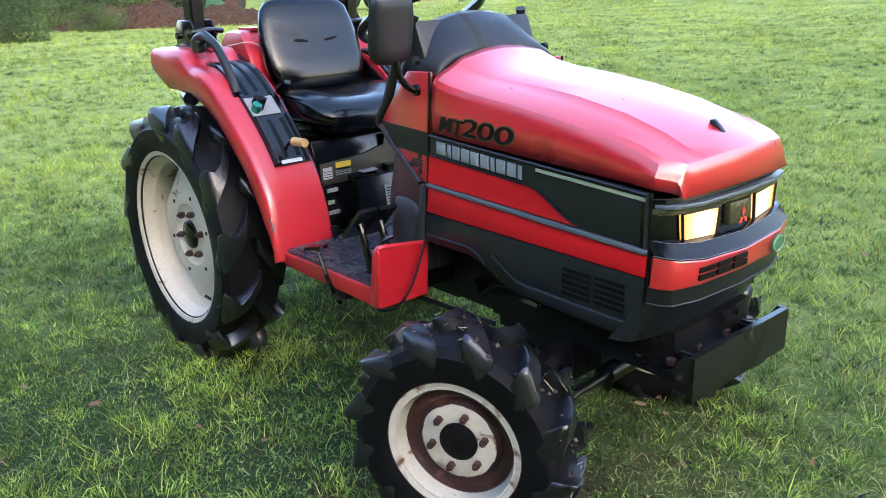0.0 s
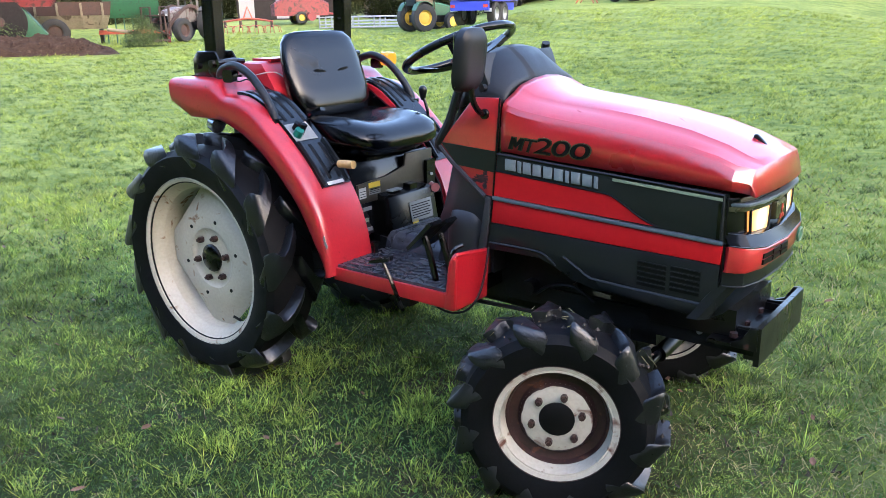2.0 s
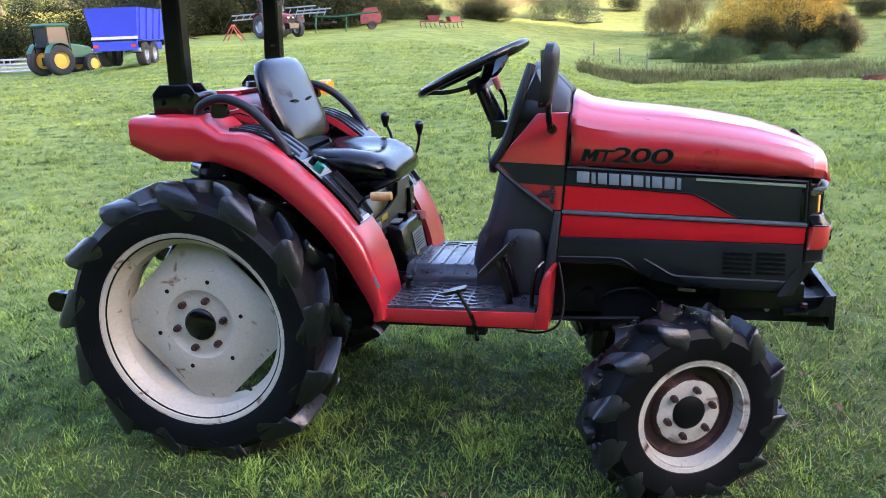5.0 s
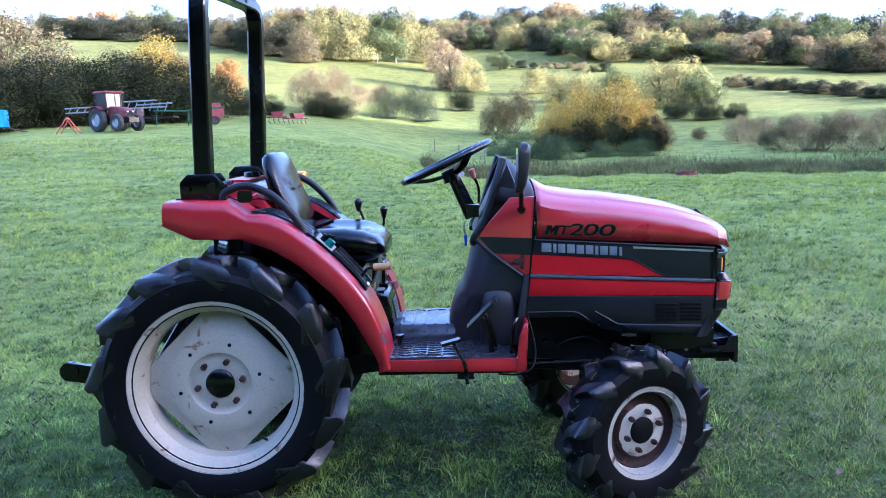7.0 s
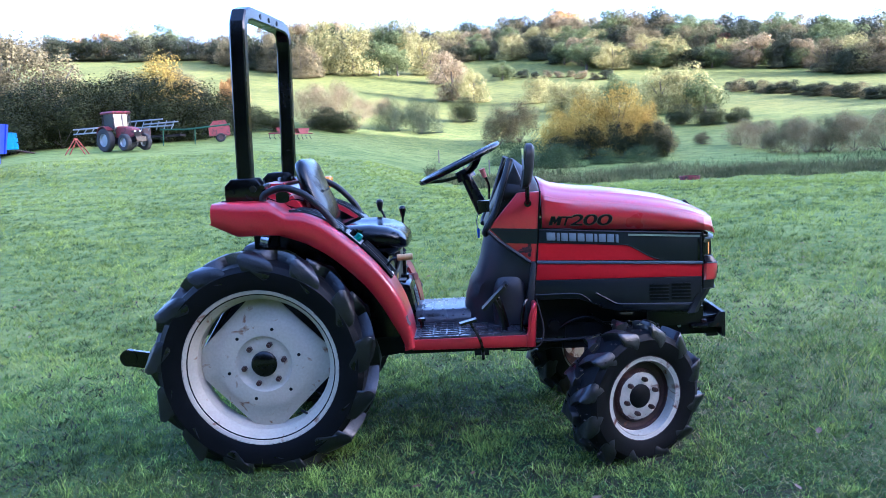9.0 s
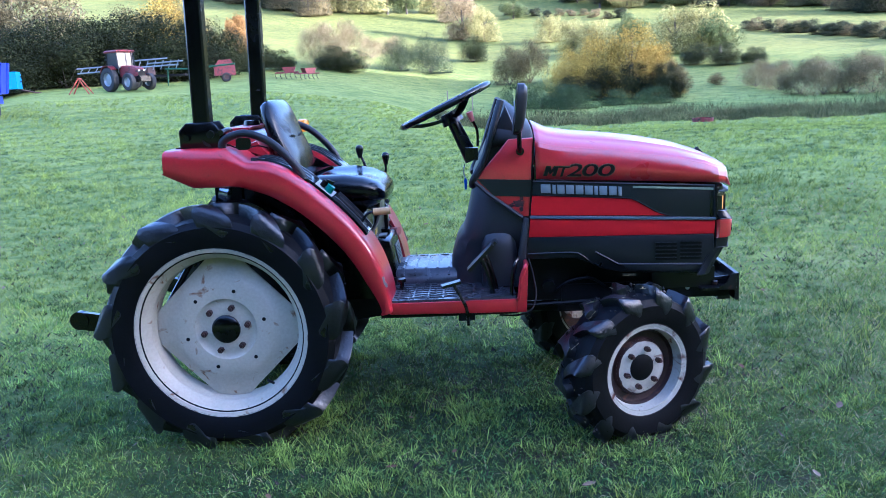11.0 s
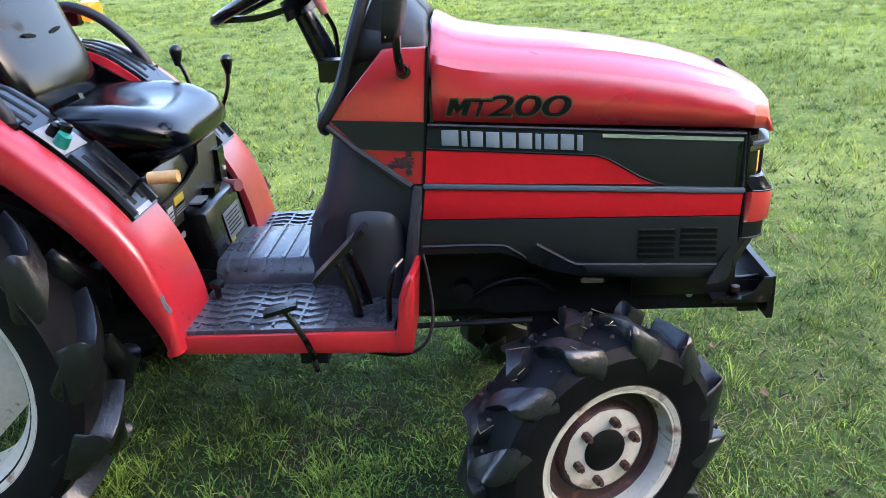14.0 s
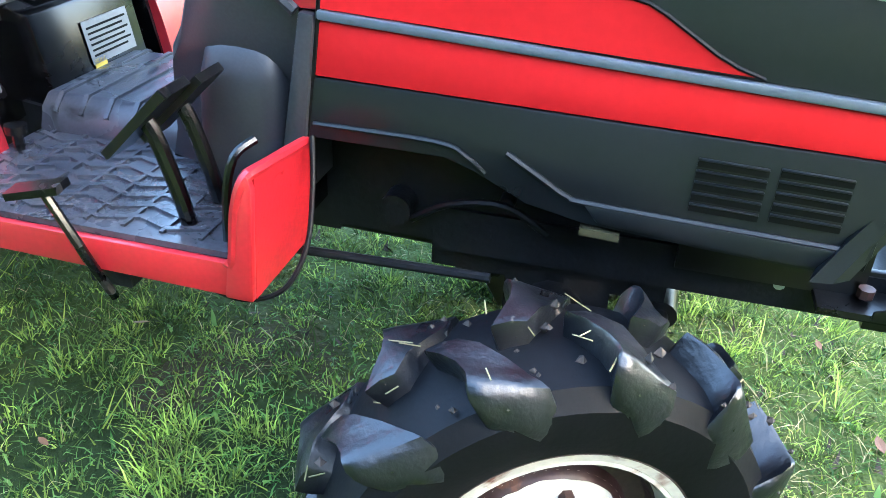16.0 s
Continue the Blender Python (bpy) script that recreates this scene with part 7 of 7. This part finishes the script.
def blades(name, x, y, h, w, lean, mat, label, rs, bent=True, way=None):
    n = len(x)
    z = land_many(x, y) - 0.004
    a, b = rs.uniform(0, 2 * np.pi, n), rs.uniform(0, 2 * np.pi, n)
    if way is not None:
        b = way + rs.normal(0, 0.6, n)
    tx, ty = np.cos(a) * w / 2, np.sin(a) * w / 2
    lx, ly = np.cos(b) * h * lean, np.sin(b) * h * lean
    if bent:
        v = np.empty((n, 5, 3))
        v[:, 0] = np.stack([x - tx, y - ty, z], 1)
        v[:, 1] = np.stack([x + tx, y + ty, z], 1)
        v[:, 2] = np.stack([x - tx * 0.8 + lx * 0.35, y - ty * 0.8 + ly * 0.35, z + h * 0.6], 1)
        v[:, 3] = np.stack([x + tx * 0.8 + lx * 0.35, y + ty * 0.8 + ly * 0.35, z + h * 0.6], 1)
        v[:, 4] = np.stack([x + lx, y + ly, z + h * (1 - 0.25 * lean)], 1)
        idx = np.array([0, 1, 3, 0, 3, 2, 2, 3, 4])
        k, t = 5, 3
    else:
        v = np.empty((n, 3, 3))
        v[:, 0] = np.stack([x - tx, y - ty, z], 1)
        v[:, 1] = np.stack([x + tx, y + ty, z], 1)
        v[:, 2] = np.stack([x + lx, y + ly, z + h], 1)
        idx = np.array([0, 1, 2])
        k, t = 3, 1
    me = bpy.data.meshes.new(name)
    me.vertices.add(n * k)
    me.vertices.foreach_set("co", v.ravel())
    loops = (np.arange(n)[:, None] * k + idx[None, :]).ravel()
    me.loops.add(len(loops))
    me.loops.foreach_set("vertex_index", loops)
    me.polygons.add(n * t)
    me.polygons.foreach_set("loop_start", np.arange(0, n * t * 3, 3))
    me.update()
    me.validate()
    me.materials.append(mat)
    return tagged(new(name, me), label, "grass", kind="stuff")


rs = np.random.RandomState(11)


def scatter(n, x0, x1, y0, y1, clump=0.6, bare=0.4):
    """Points that gather in tufts and thin out on bare patches."""
    m = int(n * 1.5)
    x, y = rs.uniform(x0, x1, m), rs.uniform(y0, y1, m)
    tuft = rs.uniform(0, 1, m) < clump
    tx, ty = np.round(x / 0.07) * 0.07, np.round(y / 0.07) * 0.07
    jx, jy = np.sin(tx * 91.7 + ty * 37.1) * 0.035, np.sin(tx * 53.3 - ty * 71.9) * 0.035
    x = np.where(tuft, tx + jx + rs.normal(0, 0.012, m), x)
    y = np.where(tuft, ty + jy + rs.normal(0, 0.012, m), y)
    keep = rs.uniform(0, 1, m) < 1 - bare * (patches(x, y, 2.3) > 0.25) - 0.3 * bare * (patches(x + 5, y, 6.0) > 0.3)
    way = np.arctan2(y - ty - jy, x - tx - jx)
    return x[keep][:n], y[keep][:n], way[keep][:n]


def tall(x, y):
    return 0.74 + 0.42 * patches(x, y, 1.9) + 0.34 * patches(x + 9, y - 4, 5.3) + 0.25 * patches(x - 3, y + 7, 13.0)


def fade(x, y, cx, cy, a, b):
    """Keeps points with a chance that falls off smoothly away from a centre."""
    q = np.hypot((x - cx) / a, (y - cy) / b)
    return rs.uniform(0, 1, len(x)) < np.clip(1.6 - q, 0, 1) ** 1.3


def tufts(n, per, x0, x1, y0, y1, spread, edge):
    """Tuft centres that thin out on trodden patches, each with a spray of blades that lean outwards; returns blade roots, lean directions and tuft sizes."""
    cx, cy = rs.uniform(x0, x1, n), rs.uniform(y0, y1, n)
    k = fade(cx, cy, *edge) & (rs.uniform(0, 1, n) < 1 - 0.5 * (patches(cx, cy, 2.3) > 0.3) - 0.6 * (patches(cx + 5, cy, 7.0) > 0.32))
    cx, cy = cx[k], cy[k]
    size = np.clip(rs.lognormal(0, 0.38, len(cx)), 0.45, 2.2)
    who = np.repeat(np.arange(len(cx)), rs.poisson(per, len(cx)))
    ang, rad = rs.uniform(0, 2 * np.pi, len(who)), np.abs(rs.normal(0, spread, len(who))) * size[who] ** 0.5
    return cx[who] + rad * np.cos(ang), cy[who] + rad * np.sin(ang), ang, size[who]


NEAR = (0.7, -0.4, 2.9, 1.9)
x, y, way, big = tufts(31000, 25, -4.2, 5.2, -2.9, 3.4, 0.020, NEAR)
blades("near_grass", x, y, np.clip(rs.gamma(5.0, 0.0062, len(x)) * big * tall(x, y), 0.008, 0.12), rs.uniform(0.0016, 0.0036, len(x)), rs.uniform(0.25, 1.5, len(x)), NEAR_BLADE, "short damp green meadow grass in tufts round the tractor, darkened for its shade", rs, True, way)
x, y, way = scatter(150000, -3.6, 5.0, -2.6, 3.2, 0.3, 0.3)
k = fade(x, y, *NEAR)
x, y, way = x[k], y[k], way[k]
blades("low_grass", x, y, rs.uniform(0.008, 0.030, len(x)), rs.uniform(0.002, 0.005, len(x)), rs.uniform(0.6, 2.0, len(x)), CLOVER, "low fine grass and moss between the tufts", rs, True)
x, y, way = scatter(16000, -3.6, 5.0, -2.6, 3.2, 0.85)
k = fade(x, y, *NEAR)
x, y, way = x[k], y[k], way[k]
blades("broad_grass", x, y, np.clip(rs.gamma(5, 0.005, len(x)) * tall(x, y), 0.01, 0.05), rs.uniform(0.006, 0.012, len(x)), rs.uniform(0.7, 1.6, len(x)), CLOVER, "broad low weeds among the grass", rs, True, way)
x, y, way = scatter(16000, -4.0, 5.5, -2.4, 5.0, 0.4, 0.0)
# denser straw beyond the nose; its pale colour also stands in for brighter light
x2, y2, way = scatter(60000, -1.0, 9.0, 0.0, 9.0, 0.5, 0.0)
k = fade(x2, y2, 3.0, 2.6, 2.8, 2.6)
x3, y3, way = scatter(50000, 1.6, 6.0, -2.4, 3.0, 0.5, 0.0)
j = fade(x3, y3, 3.4, 0.2, 1.7, 1.9)
x, y = np.concatenate([x, x2[k], x3[j]]), np.concatenate([y, y2[k], y3[j]])
blades("dry_grass", x, y, rs.uniform(0.012, 0.05, len(x)), rs.uniform(0.0012, 0.0026, len(x)), rs.uniform(0.8, 2.6, len(x)), STRAW, "scattered dry straw-coloured stalks", rs)
r, a = 0.9 + 54 * rs.uniform(0, 1, 900000) ** 2.1, np.radians(rs.uniform(-40, 80, 900000))
x, y = 0.9 - r * np.sin(a), -3.2 + r * np.cos(a)
tuft_at = 0.05 + 0.010 * r
gx, gy = np.round(x / tuft_at), np.round(y / tuft_at)
tight = np.where(np.sin(gx * 12.9 + gy * 78.2) > -0.3, 0.6, 1.0)
x, y = gx * tuft_at + (x - gx * tuft_at) * tight + tuft_at * 0.4 * np.sin(gx * 37.1 + gy * 11.7), gy * tuft_at + (y - gy * tuft_at) * tight + tuft_at * 0.4 * np.sin(gx * 7.3 - gy * 51.1)
lush = 0.8 + 0.4 * np.sin(gx * 3.7 + gy * 91.3) ** 2
k = (np.abs(x) < 59) & (np.abs(y) < 59) & (rs.uniform(0, 1, len(x)) > np.clip(1.5 - np.hypot((x - 0.7) / 2.9, (y + 0.4) / 1.9), 0, 0.85))
x, y, r, lush = x[k], y[k], r[k], lush[k]
blades("field_grass", x, y, np.clip(rs.gamma(3.2, 0.0105, len(x)) * lush * tall(x, y), 0.012, 0.12) * (1 + r / 60), 0.0030 + r * 0.0005, rs.uniform(0.3, 1.5, len(x)), BLADE, "short green meadow grass", rs, False)
# darker coarse tufts over the nearer field
m = 7000
cr, ca = 1.2 + 26 * rs.uniform(0, 1, m) ** 1.7, np.radians(rs.uniform(-40, 80, m))
cx, cy = 0.9 - cr * np.sin(ca), -3.2 + cr * np.cos(ca)
who = np.repeat(np.arange(m), rs.poisson(18, m))
ang = rs.uniform(0, 2 * np.pi, len(who))
rad = np.abs(rs.normal(0, 0.03, len(who))) * (1 + cr[who] / 14)
x, y = cx[who] + rad * np.cos(ang), cy[who] + rad * np.sin(ang)
blades("coarse_tufts", x, y, rs.uniform(0.02, 0.05, len(who)), 0.004 + 0.0004 * cr[who], rs.uniform(0.4, 1.6, len(who)), leafage("coarse_tuft_blades", (0.035, 0.065, 0.014), (0.12, 0.18, 0.04), 0.35, 0.7, 0.2, 0.8), "darker coarse grass tufts in the meadow", rs, False)
# worm casts, mud and leaf litter trodden into the turf
m = 30000
x, y = rs.uniform(-3.5, 4.5, m), rs.uniform(-2.2, 4.5, m)
k = (rs.uniform(0, 1, m) < 0.10 + 0.3 * (patches(x, y, 3.1) > 0.35)) | ((np.abs(x + 1.15 + 0.12 * np.sin(y * 3)) < 0.16) & (y < 2.5))
x, y = x[k], y[k]
blades("mud_crumbs", x, y, rs.uniform(0.012, 0.030, len(x)), rs.uniform(0.008, 0.022, len(x)), rs.uniform(0.6, 1.8, len(x)), MUD, "dark mud crumbs and leaf litter trodden into grass", rs, False)
# rough uncut strip at the far edge of the field
m = 60000
a = np.radians(rs.uniform(-40, 3, m))
deg = np.degrees(a)
near_edge = 47 + 1.6 * np.sin(deg * 0.9) + 0.8 * np.sin(deg * 2.7 + 1)
r = near_edge + rs.gamma(2.0, 3.2, m)
x, y = 0.9 - r * np.sin(a), -3.2 + r * np.cos(a)
clump = np.clip(0.55 + 0.5 * patches(x, y, 0.55) + 0.45 * patches(x + 3, y, 1.7), 0.12, 1.6)
blades("rough_grass", x, y, rs.uniform(0.25, 0.8, m) * clump, rs.uniform(0.02, 0.05, m), rs.uniform(0.2, 1.1, m), leafage("rough_verge", (0.05, 0.075, 0.024), (0.19, 0.18, 0.08), 0.25, 0.5, 0.03, 0.8), "rough uncut grass along the field edge", rs, False)

# fallen leaves
lf = bmesh.new()
shape = [(0.0, -1.0), (0.42, -0.55), (0.55, 0.0), (0.36, 0.6), (0.0, 1.0), (-0.36, 0.6), (-0.55, 0.0), (-0.42, -0.55)]
top = [lf.verts.new((px, py, 0.22 * abs(px) + 0.12 * py * py)) for px, py in shape]
low = [lf.verts.new((px, py, 0.22 * abs(px) + 0.12 * py * py - 0.05)) for px, py in shape]
mid, mid2 = lf.verts.new((0, 0, 0.0)), lf.verts.new((0, 0, -0.05))
for i in range(8):
    j = (i + 1) % 8
    lf.faces.new((top[i], top[j], mid))
    lf.faces.new((low[j], low[i], mid2))
    lf.faces.new((top[j], top[i], low[i], low[j]))
leaf_mesh = bpy.data.meshes.new("fallen_leaf")
lf.to_mesh(leaf_mesh)
lf.free()
leaf_pale = leaf_mesh.copy()
leaf_mesh.materials.append(LEAF_BROWN)
leaf_pale.materials.append(LEAF_PALE)
rp = random.Random(21)
for i in range(210):
    x, y = rp.uniform(-3.6, 5.0), rp.uniform(-2.0, 5.5)
    pale = i % 4 == 0
    ob = new("fallen_leaf", leaf_pale if pale else leaf_mesh)
    s = rp.uniform(0.010, 0.024)
    ob.matrix_basis = pose(x, y, land(x, y) + 0.022 + 0.3 * s, rp.uniform(-25, 25), rp.uniform(-25, 25), rp.uniform(0, 360)) @ Matrix.Diagonal((s * rp.uniform(0.7, 1.1), s, s, 1))
    tagged(ob, "pale dry fallen leaf lying in grass" if pale else "brown curled fallen leaf lying in grass", "leaf", "fallen leaves")
